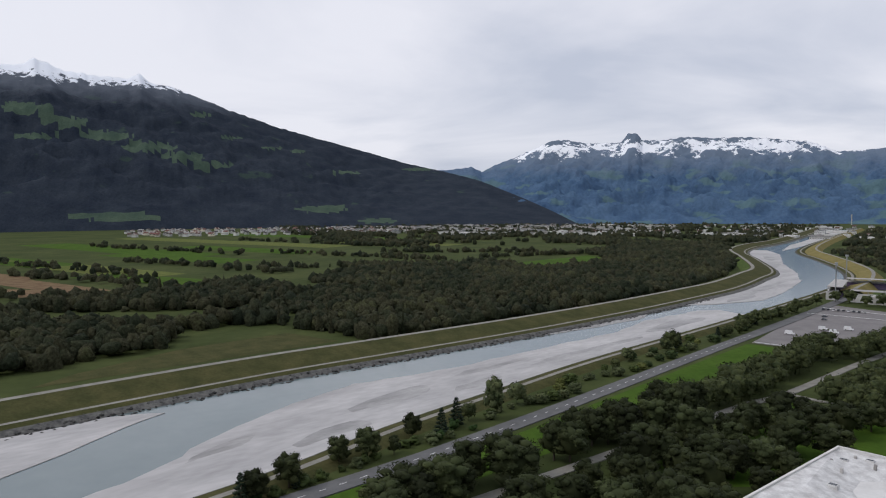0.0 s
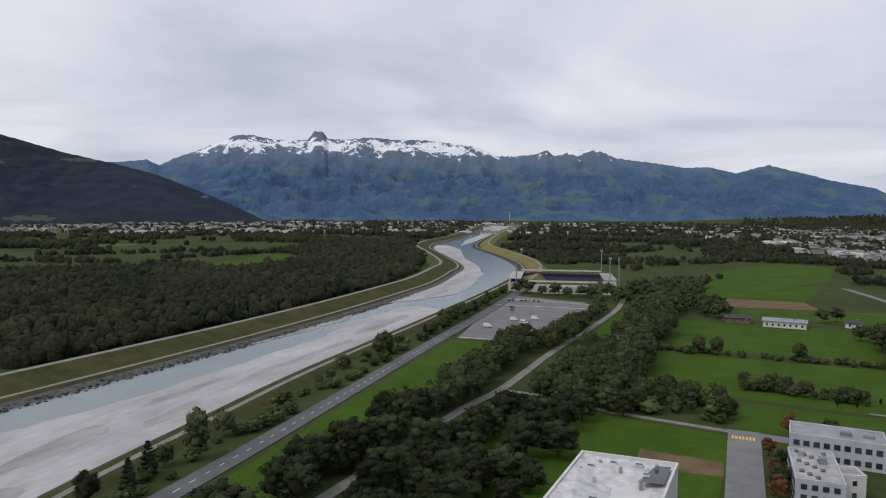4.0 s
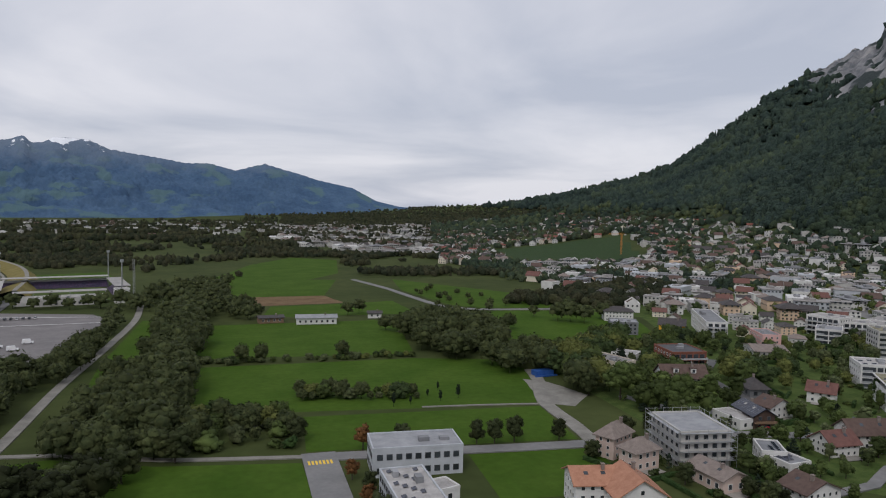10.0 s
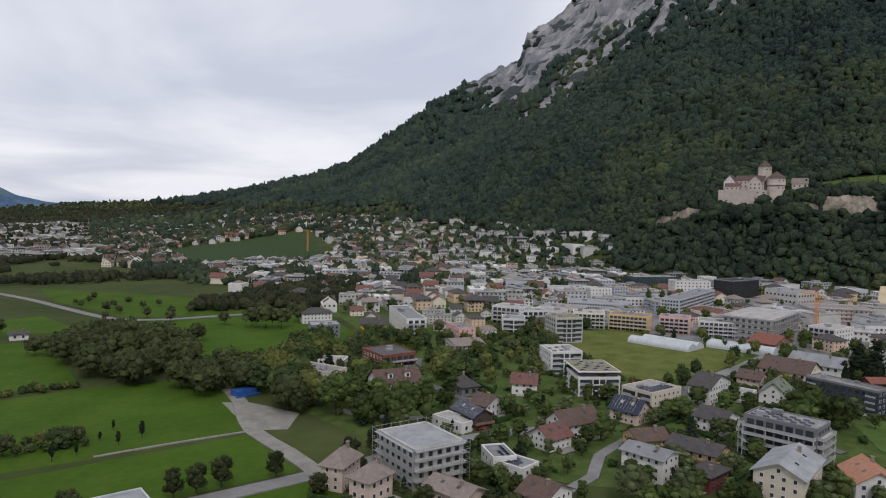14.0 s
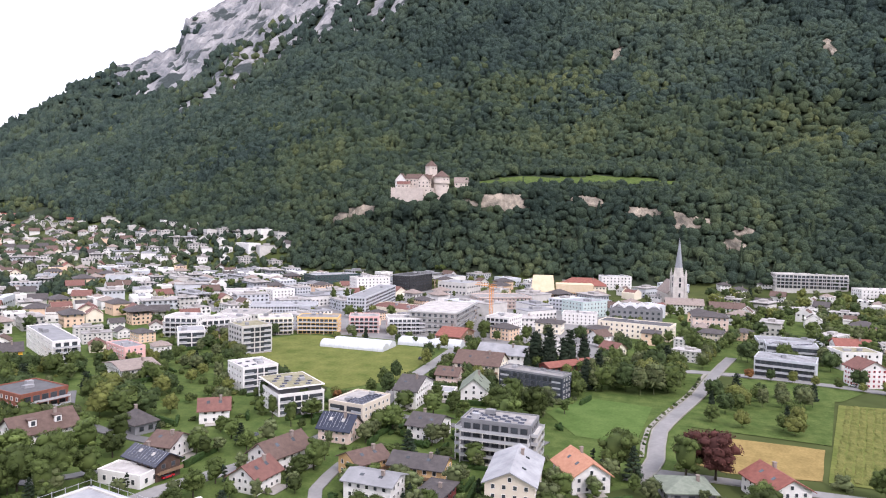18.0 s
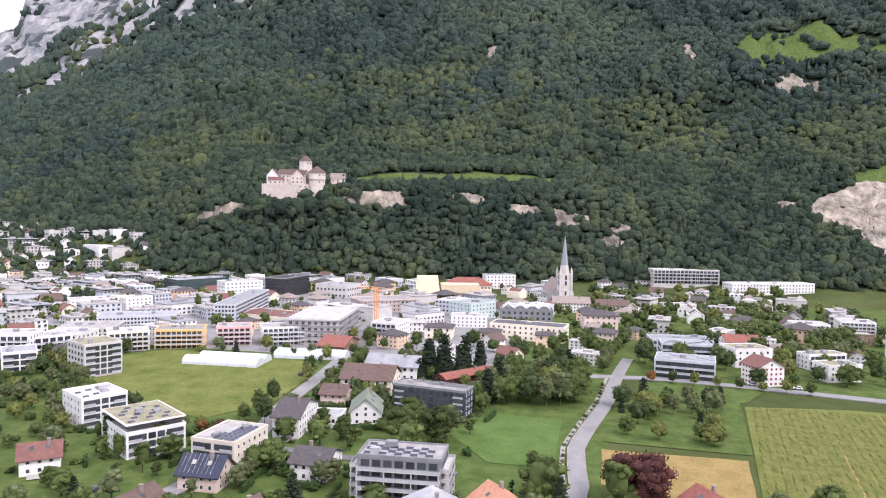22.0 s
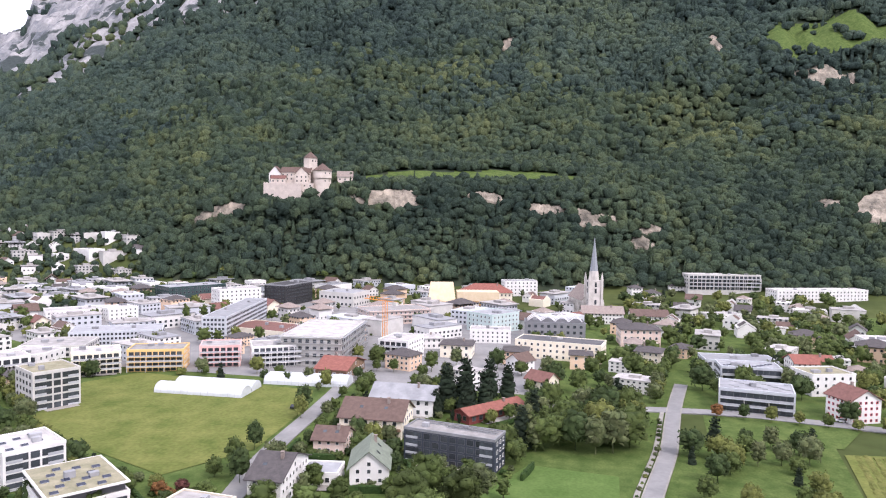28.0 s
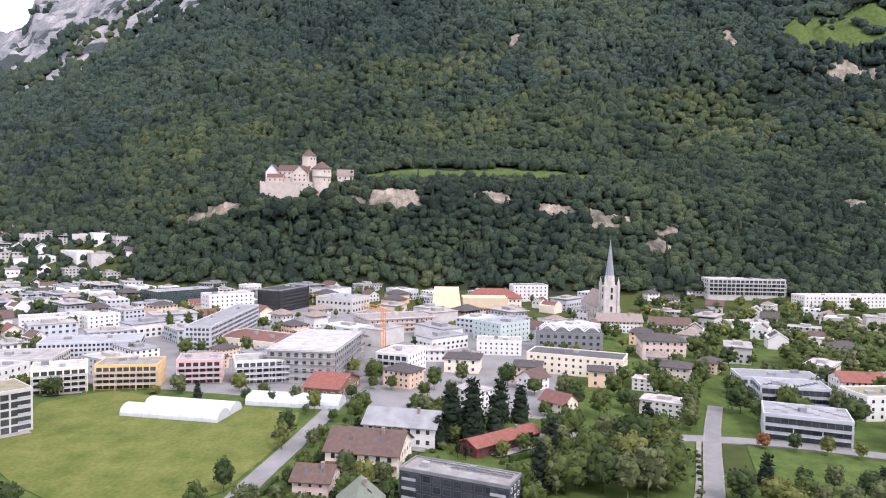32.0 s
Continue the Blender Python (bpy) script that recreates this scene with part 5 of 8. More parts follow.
block(290.7, 277.0, 14.5, 15.6, -29, 12.2, 5, CONCRETE, ROOF_GREEN, 'beige concrete five-storey block with square windows', loggia='f')
block(286.6, 308.0, 12.2, 14.8, -46, 7.9, 3, WHITE, ROOF_GREY, 'white three-storey apartment house', loggia='f')
block(308.2, 329.6, 17.7, 15.1, -71, 10.1, 4, WHITE, ROOF_PALE, 'white terraced apartment house with long balconies', balcony='f')
block(318.7, 322.2, 16.1, 12.7, -33, 7.9, 3, WHITE, ROOF_PALE, 'white apartment house with balconies', balcony='f')
block(335.5, 294.4, 17.6, 13.8, -51, 8.6, 4, CREAM, ROOF_PALE, 'cream apartment house with corner balconies', balcony='f')
block(347.9, 274.8, 21.6, 13.8, -67, 8.6, 4, AMBER, ROOF_PALE, 'amber-yellow apartment house with white blinds', balcony='f')
block(362.6, 255.3, 16.2, 13.8, -64, 8.6, 4, PINK, ROOF_PALE, 'pale pink apartment house', balcony='f')
block(369.1, 233.6, 20.2, 13.8, -59, 8.6, 4, WHITE, ROOF_PALE, 'white apartment house with metal balconies', balcony='f')
block(391.5, 220.0, 26.0, 47.5, -83, 12.2, 4, CONCRETE, ROOF_PALE, 'concrete building shell with scaffolding', scaffold=True)
house(359.7, 200.8, 12.9, 20.6, 89, 3.6, 'gable', 3.1, 1, BROWNWALL, REDROOF, 'barn with a large red tiled roof')
block(394.9, 185.4, 14.1, 18.1, 82, 9.4, 4, WHITE, ROOF_PALE, 'white four-storey apartment house', balcony='f')
block(448.4, 294.6, 78.9, 12.4, 12, 11.5, 5, SILVER, ROOF_GREY, 'grey ribbed office building')
block(555.8, 313.3, 36.3, 16.4, -7, 14.4, 6, BLACK, BLACKROOF, 'black glass office cube with antennas')
block(562.9, 274.5, 27.2, 22.6, 79, 9.4, 2, CONCRETE, ROOF_GREY, 'plain grey museum building')
block(524.2, 336.7, 28.4, 15.5, -40, 13, 5, WHITE, ROOF_PALE, 'white office building with ribbon windows')
block(551.4, 387.4, 43.3, 21.7, -30, 10.8, 4, DARKGLASS, ROOF_GREY, 'dark green glass office building')
house(589.1, 178.3, 36.1, 17.2, -78, 10.1, 'hip', 5.5, 3, CREAM, REDROOF, 'cream government palace with a red hipped roof')
block(637.4, 159.9, 25.4, 13.0, -69, 10.8, 4, WHITE, ROOF_GREY, 'white office building with square windows')
house(532.5, 98.0, 24.2, 14.6, -83, 6.5, 'gable', 3.5, 3, WHITE, TAUPE, 'white house with a brown roof below the church')
block(484.2, 157.5, 22.0, 19.4, -35, 10.1, 4, PALEGREEN, ROOF_GREY, 'pale green glass-fronted cube')
block(417.0, 116.5, 38.8, 14.8, 81, 7.9, 3, CREAM, SLATEFLAT, 'long cream school building with a dark roof')
block(465.0, 122.4, 30.8, 15.0, -83, 9.4, 3, DARKGREY, SLATEFLAT, 'dark sports hall with a white zigzag roof truss')
house(462.3, 80.2, 19.2, 17.0, -83, 8.6, 'hip', 2.3, 3, PINKISH, SLATE, 'pale pink villa with a hipped dark roof')
house(398.0, 106.9, 9.1, 10.4, -88, 6.1, 'hip', 1.2, 2, PEACH, SLATE, 'peach-coloured house with a flat hipped roof')
house(412.1, 77.9, 10.8, 12.5, 79, 6.5, 'hip', 1.6, 3, BEIGE, SLATE, 'beige house with a dark hipped roof')
house(400.5, 134.9, 10.6, 12.5, -87, 5.8, 'hip', 1.4, 2, PEACH, SLATE, 'peach-coloured villa with a dark roof')
house(408.2, 162.5, 14.1, 12.5, -87, 5.8, 'hip', 1.6, 2, CREAM, SLATE, 'cream villa with a dark roof')
block(449.1, 153.6, 20.5, 12.5, -82, 6.5, 3, WHITE, ROOF_PALE, 'white office building with ribbon windows')
house(533.8, 70.6, 21.5, 13.5, -84, 5.8, 'gable', 3.1, 2, WHITE, BROWNROOF, 'white hall with a long brown roof')
block(670.6, 8.3, 55.0, 15.3, -78, 11.5, 4, CONCRETE, ROOF_PALE, 'long concrete hotel with rows of balconies', balcony='f')
block(656.2, -55.7, 71.1, 14.8, -70, 7.9, 3, WHITE, ROOF_PALE, 'long white hospital building with a flat roof')
block(566.1, 24.5, 22.7, 10.3, -72, 4.3, 2, WHITE, ROOF_PALE, 'low white flat-roofed house')
house(654.0, 73.0, 8.8, 9.3, -69, 5.4, 'hip', 2.0, 2, WHITE, SLATE, 'white villa with a grey hipped roof', z=5)
house(639.5, 61.6, 11.9, 9.9, -79, 5.4, 'hip', 2.2, 2, WHITE, SLATE, 'white villa with a grey hipped roof', z=3)
house(670.6, 40.9, 14.1, 9.9, -78, 5.4, 'hip', 2.2, 2, WHITE, SLATE, 'white villa with a grey hipped roof', z=6)
block(348.5, 47.3, 23.3, 15.0, 81, 7.4, 3, SILVER, ROOF_GREY, 'silver terraced apartment house with glass balconies', solar=16, balcony='f')
block(384.7, 42.9, 22.1, 12.8, -89, 7.8, 3, SILVER, ROOF_GREY, 'silver apartment house with glass balconies', solar=10, balcony='f')
house(342.5, 19.0, 10.6, 11.4, 24, 7.6, 'gable', 3.1, 4, WHITE, REDBROWN, 'white gable house with red window shutters and a red-brown roof', red=True)
block(380.1, 17.7, 17.1, 13.8, -71, 7.9, 3, WHITE, ROOF_GREEN, 'white apartment house with a mossy flat roof')
house(406.4, 15.1, 15.7, 11.5, -82, 6.5, 'gable', 2.5, 3, WHITE, REDROOF, 'white house with a red gable roof')
block(381.7, -13.9, 18.7, 8.0, -66, 6.5, 3, WHITE, ROOF_GREEN, 'white apartment house with balconies and a green roof', balcony='f')
block(358.2, -12.8, 14.9, 9.9, -70, 6.8, 3, WHITE, ROOF_GREEN, 'white cubic apartment house with a green roof')
block(467.6, -32.6, 18.0, 14.8, -89, 7.9, 4, WHITE, ROOF_PALE, 'white apartment house with an orange awning', balcony='f')
block(485.9, -62.1, 17.9, 14.8, 86, 7.9, 4, WHITE, ROOF_PALE, 'white stepped apartment house', balcony='f')
block(451.2, -52.7, 11.3, 10.4, 89, 5.8, 3, BROWNWALL, ROOF_GREY, 'brown clad cubic house')
house(290.8, 163.4, 18.4, 14.5, -88, 5.8, 'gable', 3.9, 2, CREAM, BROWNROOF, 'cream villa with a large brown roof, skylights and flower balconies', balcony=True)
house(313.6, 160.7, 20.3, 12.5, -89, 5.8, 'gable', 3.1, 2, WHITE, ROOF_GREY, 'white house with a grey gable roof')
house(272.2, 169.9, 8.4, 9.2, -85, 4, 'gable', 2.3, 2, PINKISH, BROWNROOF, 'small pinkish house with a brown roof and red garage doors')
house(256.2, 154.0, 13.4, 9.1, 15, 4.3, 'gable', 3.9, 2, WHITE, GREENROOF, 'half-timbered white house with a green-grey roof')
block(270.3, 135.9, 25.1, 8.2, 79, 8.6, 4, NAVY, ROOF_PALE, 'dark blue-grey four-storey apartment block with white window panels', solar=20, loggia='f')
house(314.9, 133.4, 23.9, 7.1, -38, 3, 'gable', 1.4, 1, DARKRED, REDROOF, 'long low pavilion with a rust-red roof')
block(250.4, 164.1, 9.0, 8.0, -81, 3, 1, WHITE, ROOF_GREY, 'low white garage with a flat roof')
block(39.6, 190.8, 22.7, 12.0, -4, 7.1, 2, SILVER, ROOF_GREY, 'grey two-storey school block with a pale metal roof')
block(31.8, 160.2, 21.9, 9.9, -89, 7.6, 3, SILVER, ROOF_PALE, 'grey wing with a white metal roof and stepped solar panels', solar=12)
block(39.3, 163.8, 6.0, 5.1, -74, 6, 2, WHITE, ROOF_PALE, 'white annex of the school')
house(72.9, 159.3, 9.8, 9.4, -11, 6.5, 'gable', 2.3, 3, WHITE, ORANGEROOF, 'white house with a bright orange tile roof and solar panels')
house(79.2, 152.7, 11.5, 11.1, 82, 6.1, 'gable', 3.5, 3, WHITE, ORANGEROOF, 'white gable house with orange tiles and solar panels')
house(190.1, 103.6, 12.3, 9.6, 34, 4.3, 'gable', 3.1, 2, WHITE, ORANGEROOF, 'house with salmon-coloured tile roof')
house(200.0, 59.8, 12.3, 9.9, 29, 4.3, 'gable', 2.7, 2, WHITE, REDROOF, 'house with a red tile roof')
house(192.2, 79.5, 10.9, 10.2, -71, 3, 'hip', 2.0, 1, DARKGREY, GREENROOF, 'low house with a dark green hipped roof')
block(206.4, 26.8, 11.0, 5.2, -67, 4.7, 2, WHITE, ROOF_GREY, 'white flat-roofed house with a roof box')
house(38.9, 416.1, 21.9, 9.1, -4, 3.6, 'gable', 1.2, 1, WHITE, ROOF_GREY, 'white farm building with a grey roof')
house(14.2, 423.1, 13.5, 7.1, 8, 3, 'gable', 0.9, 1, BROWNWALL, SLATE, 'low brown farm shed')
house(74.6, 430.3, 7.9, 7.1, -9, 3, 'gable', 0.9, 1, WHITE, SLATE, 'low white farm shed in a meadow')
block(203.8, 327.2, 9.0, 9.1, -6, 3, 1, PINK, ROOF_GREY, 'low pink annex with a flat roof')
block(159.3, 290.2, 10.5, 9.3, -45, 4.3, 2, WHITE, ROOF_PALE, 'white flat-roofed house among trees')
block(362.2, 334.2, 26.8, 22.8, -66, 5, 2, CONCRETE, ROOF_PALE, 'wide low hall with a pale flat roof', category='hall')
block(393.6, 328.2, 41.0, 18.8, -59, 6.5, 3, SILVER, ROOF_GREY, 'blue-grey office building with a wide flat roof')
block(338.4, 327.5, 19.1, 16.6, -87, 5.8, 2, WHITE, ROOF_PALE, 'white terraced house with a flat roof', balcony='f')
block(447.6, 395.4, 34.7, 16.7, -45, 6.5, 3, WHITE, ROOF_PALE, 'white office building with ribbon windows')
block(457.0, 376.5, 17.7, 14.7, -27, 7.2, 3, WHITE, ROOF_PALE, 'white stepped apartment house')
block(434.1, 267.6, 42.3, 24.7, 76, 4.3, 1, CREAM, REDBROWN, 'long low wing with a reddish flat roof')
block(498.2, 219.3, 38.0, 23.3, -53, 7.9, 3, PINKISH, ROOF_PALE, 'wide pale building wrapped in sheeting', scaffold=True)
house(424.3, 183.4, 18.7, 12.4, -68, 5, 'hip', 1.2, 2, WHITE, ROOF_PALE, 'white house with a low pale roof')
block(408.3, 42.5, 28.9, 14.5, -85, 5.8, 2, SILVER, ROOF_GREY, 'silver flat-roofed annex with glass railings')

# white zigzag trusses standing on the dark roof of the sports hall
truss = tagged(new("roof_truss"), "white zigzag steel truss on a dark flat roof", "truss")
truss.matrix_basis = pose(465.0, 122.4, 9.7, 0, 0, -83)
WHITE_STEEL = mat("white_steel", (0.62, 0.62, 0.62), None, 2, 0.5)
for row in (-5.0, 0.0, 5.0):
    for i in range(8):
        x0, x1 = -14 + i * 3.5, -10.5 + i * 3.5
        z0, z1 = (0.2, 2.8) if i % 2 == 0 else (2.8, 0.2)
        tb = Build()
        for q in (-0.22, 0.22):
            tb.poly([(x0, row + q, z0), (x1, row + q, z1), (x1, row + q, z1 + 0.55), (x0, row + q, z0 + 0.55)][:: 1 if q < 0 else -1])
        tb.poly([(x0, row - 0.22, z0 + 0.55), (x1, row - 0.22, z1 + 0.55), (x1, row + 0.22, z1 + 0.55), (x0, row + 0.22, z0 + 0.55)])
        part("brace", tb.mesh("brace", [WHITE_STEEL]), truss)

# ---- landmarks ----
def castle(x, y, z, turn):
    root = tagged(new("castle"), "pale stone castle with a round keep on a wooded cliff", "castle")
    root.matrix_basis = pose(x, y, z, 0, 0, turn)

    def tower(name, cx, cy, r, z0, h, cone, n=20, wall=CASTLE):
        b = Build()
        ring = [(cx + r * math.cos(a), cy + r * math.sin(a)) for a in [k * math.tau / n for k in range(n)]]
        b.prism(ring, z0, h)
        t = part(name, b.mesh(name, [wall]), root)
        b = Build()
        ring2 = [(cx + r * 1.12 * math.cos(a), cy + r * 1.12 * math.sin(a)) for a in [k * math.tau / n for k in range(n)]]
        for i in range(n):
            b.poly([(*ring2[i], h - 0.3), (*ring2[(i + 1) % n], h - 0.3), (cx, cy, h + cone)])
        b.poly([(*q, h - 0.3) for q in ring2[::-1]])
        part("tower_roof", b.mesh("tower_roof", [BROWNROOF]), root)
        for i in range(5):
            a = radians(180 + turn * 0 + (i - 2) * 30)
            part("window", WIN_DARK.both, root, at=Matrix.Translation((cx + r * math.cos(a), cy + r * math.sin(a), h - 3.5)) @ Matrix.Rotation(a + math.pi / 2, 4, "Z") @ Matrix.Diagonal((0.7, 1, 0.9, 1)))
        return t

    def wing(name, cx, cy, w, d, z0, h, rise, rot=0.0, roof=BROWNROOF, wall=CASTLE, rows=2):
        m = pose(cx, cy, 0, 0, 0, rot)
        b = Build()
        b.box(-w / 2, -d / 2, z0, w / 2, d / 2, h)
        if rise:
            for s in (-1, 1):
                tri = [(s * w / 2, -d / 2, h), (s * w / 2, d / 2, h), (s * w / 2, 0, h + rise)]
                b.poly(tri if s > 0 else tri[::-1])
        wg = part(name, b.mesh(name, [wall]), root, at=m)
        if rise:
            part("wing_roof", roof_mesh("gable", w, d, h, rise, 0.5, roof, wall), wg)
        for (fx, fy), rz, length, _ in faces_of(w, d):
            n = max(1, int(length / 3.6))
            for r in range(rows):
                spots = [Matrix.Translation((fx + math.cos(radians(rz)) * (i - (n - 1) / 2) * length / n, fy + math.sin(radians(rz)) * (i - (n - 1) / 2) * length / n, h - 3.2 - 3.6 * r)) @ Matrix.Rotation(radians(rz), 4, "Z") @ Matrix.Diagonal((0.8, 1, 1, 1)) for i in range(n)]
                join_rows("glazing_band", WIN_DARK, spots, list(WIN_DARK.materials), wg)
        return wg
    # local x runs to the north along the cliff, local y out over the valley to the west
    tower("keep", -11.6, -6, 6.3, -4, 32, 6.0, 8)
    tower("round_bastion", -24.3, 1, 7.9, -20, 13.5, 0.2, 24)
    tower("bastion_top", -24.3, 1, 8.3, 13.4, 20.5, 6.6, 24)
    wing("main_wing", -0.5, -1, 27, 11, -8, 18.5, 4.6)
    wing("gable_house", 18, 1, 11, 11, -12, 17, 6.5, 90, wall=WHITE)
    wing("chapel_wing", -7, 3, 13, 12, -12, 16.5, 6, 90)
    wing("low_wing", 14, 8, 13, 6, -12, 12.5, 2.6, 0, roof=REDBROWN, rows=1)
    wing("curtain_wall", 9, 12.5, 34, 4, -26, 8.0, 0, rows=0, wall=mat("bastion_stone", (0.44, 0.38, 0.34), (0.56, 0.49, 0.44), 4, 0.92, 0.08, 0.2))
    wing("corner_bastion", -13, 9, 10, 6, -24, 8.5, 0, rows=1)
    wing("outer_house", -43, -10, 14, 8, -2, 15.5, 5.0, 10, roof=TAUPE, wall=CASTLE, rows=1)
    b = Build()
    for i in range(15):
        b.box(-7.5 + i * 2.3, 13.9, 7.6, -6.4 + i * 2.3, 14.5, 8.7)
    part("battlement", b.mesh("battlement", [CASTLE]), root)


castle(698, 372, 82, 100)


def church(x, y, z, turn):
    root = tagged(new("church"), "grey stone church with a tall slender spire", "church")
    root.matrix_basis = pose(x, y, z, 0, 0, turn)
    b = Build()
    b.box(-4, -4, -2, 4, 4, 24)
    tw = part("tower", b.mesh("tower", [CHURCHSTONE]), root)
    for s in (-1, 1):
        for t in (-1, 1):
            b = Build()
            b.box(s * 4 - 0.7, t * 4 - 0.7, -2, s * 4 + 0.7, t * 4 + 0.7, 25)
            for k in range(4):
                a0, a1 = k * math.pi / 2 + math.pi / 4, (k + 1) * math.pi / 2 + math.pi / 4
                b.poly([(s * 4 + math.cos(a0), t * 4 + math.sin(a0), 25), (s * 4 + math.cos(a1), t * 4 + math.sin(a1), 25), (s * 4, t * 4, 29.5)])
            part("pinnacle", b.mesh("pinnacle", [CHURCHSTONE]), root)
    b = Build()
    n = 8
    for lo, hi, r0, r1 in ((24, 30, 3.4, 2.9), (30, 51, 2.7, 0.1)):
        for i in range(n):
            a0, a1 = i * math.tau / n, (i + 1) * math.tau / n
            b.poly([(r0 * math.cos(a0), r0 * math.sin(a0), lo), (r0 * math.cos(a1), r0 * math.sin(a1), lo), (r1 * math.cos(a1), r1 * math.sin(a1), hi), (r1 * math.cos(a0), r1 * math.sin(a0), hi)], 0 if lo < 30 else 1)
    part("spire", b.mesh("spire", [CHURCHSTONE, mat("spire_slate", (0.20, 0.22, 0.24), (0.27, 0.29, 0.31), 2, 0.6, 0.02, 0.1)]), root)
    for (cx, cy), rz, _, _ in faces_of(8, 8):
        for h in (9, 16, 20):
            part("window", WIN_DARK.both, tw, at=Matrix.Translation((cx, cy, h)) @ Matrix.Rotation(radians(rz), 4, "Z") @ Matrix.Diagonal((0.9, 1, 2.0, 1)))
    m = pose(18, -1, 0)
    b = Build()
    b.box(-15, -7, -2, 13, 7, 11)
    b.poly([(-15, -7, 11), (-15, 7, 11), (-15, 0, 19)][::-1]); b.poly([(13, -7, 11), (13, 7, 11), (13, 0, 19)])
    nave = part("nave", b.mesh("nave", [CHURCHSTONE]), root, at=m)
    part("nave_roof", roof_mesh("gable", 28, 14, 11, 8, 0.5, TAUPE, CHURCHSTONE), nave)
    for s in (-1, 1):
        for i in range(6):
            b = Build()
            o = -13 + i * 4.8
            b.box(o - 0.5, s * 7 - 0.9, -2, o + 0.5, s * 7 + 0.9, 9.5)
            part("buttress", b.mesh("buttress", [CHURCHSTONE]), nave)
            part("window", WIN_DARK.both, nave, at=Matrix.Translation((o + 2.4, s * 7, 3)) @ Matrix.Rotation(0 if s < 0 else math.pi, 4, "Z") @ Matrix.Diagonal((0.9, 1, 3.0, 1)))


church(550.7, 103.3, 0, 20)

# the golden assembly hall with its steep roof
hall = tagged(new("assembly_hall"), "golden brick assembly hall with a very steep roof", "public building")
hall.matrix_basis = pose(556, 203, 0, 0, 0, -75)
hb = Build()
hb.box(-9, -8, -1, 9, 8, 7)
for a, c in (((-9, -8), (9, -8)), ((9, 8), (-9, 8))):
    hb.poly([(*a, 7), (*c, 7), (c[0] * 0.85, c[1] * 0.12, 19), (a[0] * 0.85, a[1] * 0.12, 19)])
for s in (-1, 1):
    q = [(s * 9, -8, 7), (s * 9, 8, 7), (s * 7.65, 0.96, 19), (s * 7.65, -0.96, 19)]
    hb.poly(q if s > 0 else q[::-1])
hb.poly([(-7.65, -0.96, 19), (7.65, -0.96, 19), (7.65, 0.96, 19), (-7.65, 0.96, 19)])
part("hall_body", hb.mesh("hall_body", [GOLD]), hall)
hb = Build()
hb.box(10, -7, -1, 38, 8, 13)
part("long_wing", hb.mesh("long_wing", [GOLD]), hall)
hb = Build()
hb.box(14, -7.3, 0, 34, -7.05, 7)
part("glass_front", hb.mesh("glass_front", [mat("amber_glass", (0.30, 0.18, 0.08), (0.40, 0.25, 0.12), 2, 0.3)]), hall)

# ---- greenhouses, stadium, museum ----
def tunnel(x, y, length, width, h, turn, label):
    root = tagged(new("greenhouse"), label, "greenhouse", group="plastic tunnels")
    root.matrix_basis = pose(x, y, 0.04, 0, 0, turn)
    b = Build()
    n = 12
    arc = [(-width / 2 * math.cos(math.pi * i / n), h * math.sin(math.pi * i / n) ** 0.8) for i in range(n + 1)]
    segs = int(length / 2.5)
    for k in range(segs):
        x0, x1 = -length / 2 + k * length / segs, -length / 2 + (k + 1) * length / segs
        for (a, za), (c, zc) in zip(arc, arc[1:]):
            b.poly([(x0, a, za), (x0, c, zc), (x1, c, zc), (x1, a, za)][::-1])
    for s in (-1, 1):
        q = [(s * length / 2, a, za) for a, za in arc]
        b.poly(q if s < 0 else q[::-1])
    part("film", b.mesh("film", [PLASTIC]), root)
    for k in range(segs + 1):
        x0 = -length / 2 + k * length / segs
        b = Build()
        for (a, za), (c, zc) in zip(arc, arc[1:]):
            b.poly([(x0 - 0.06, a * 1.01, za * 1.01), (x0 - 0.06, c * 1.01, zc * 1.01), (x0 + 0.06, c * 1.01, zc * 1.01), (x0 + 0.06, a * 1.01, za * 1.01)][::-1])
        part("hoop", b.mesh("hoop", [STEEL]), root)


tunnel(316.5, 236, 33, 8, 3.4, 92, "long greenhouse tunnel of clear plastic film")
tunnel(325.0, 235, 30, 8, 3.4, 92, "long greenhouse tunnel of clear plastic film")
tunnel(340.0, 206, 32, 9, 3.8, 95, "white plastic greenhouse tunnel")


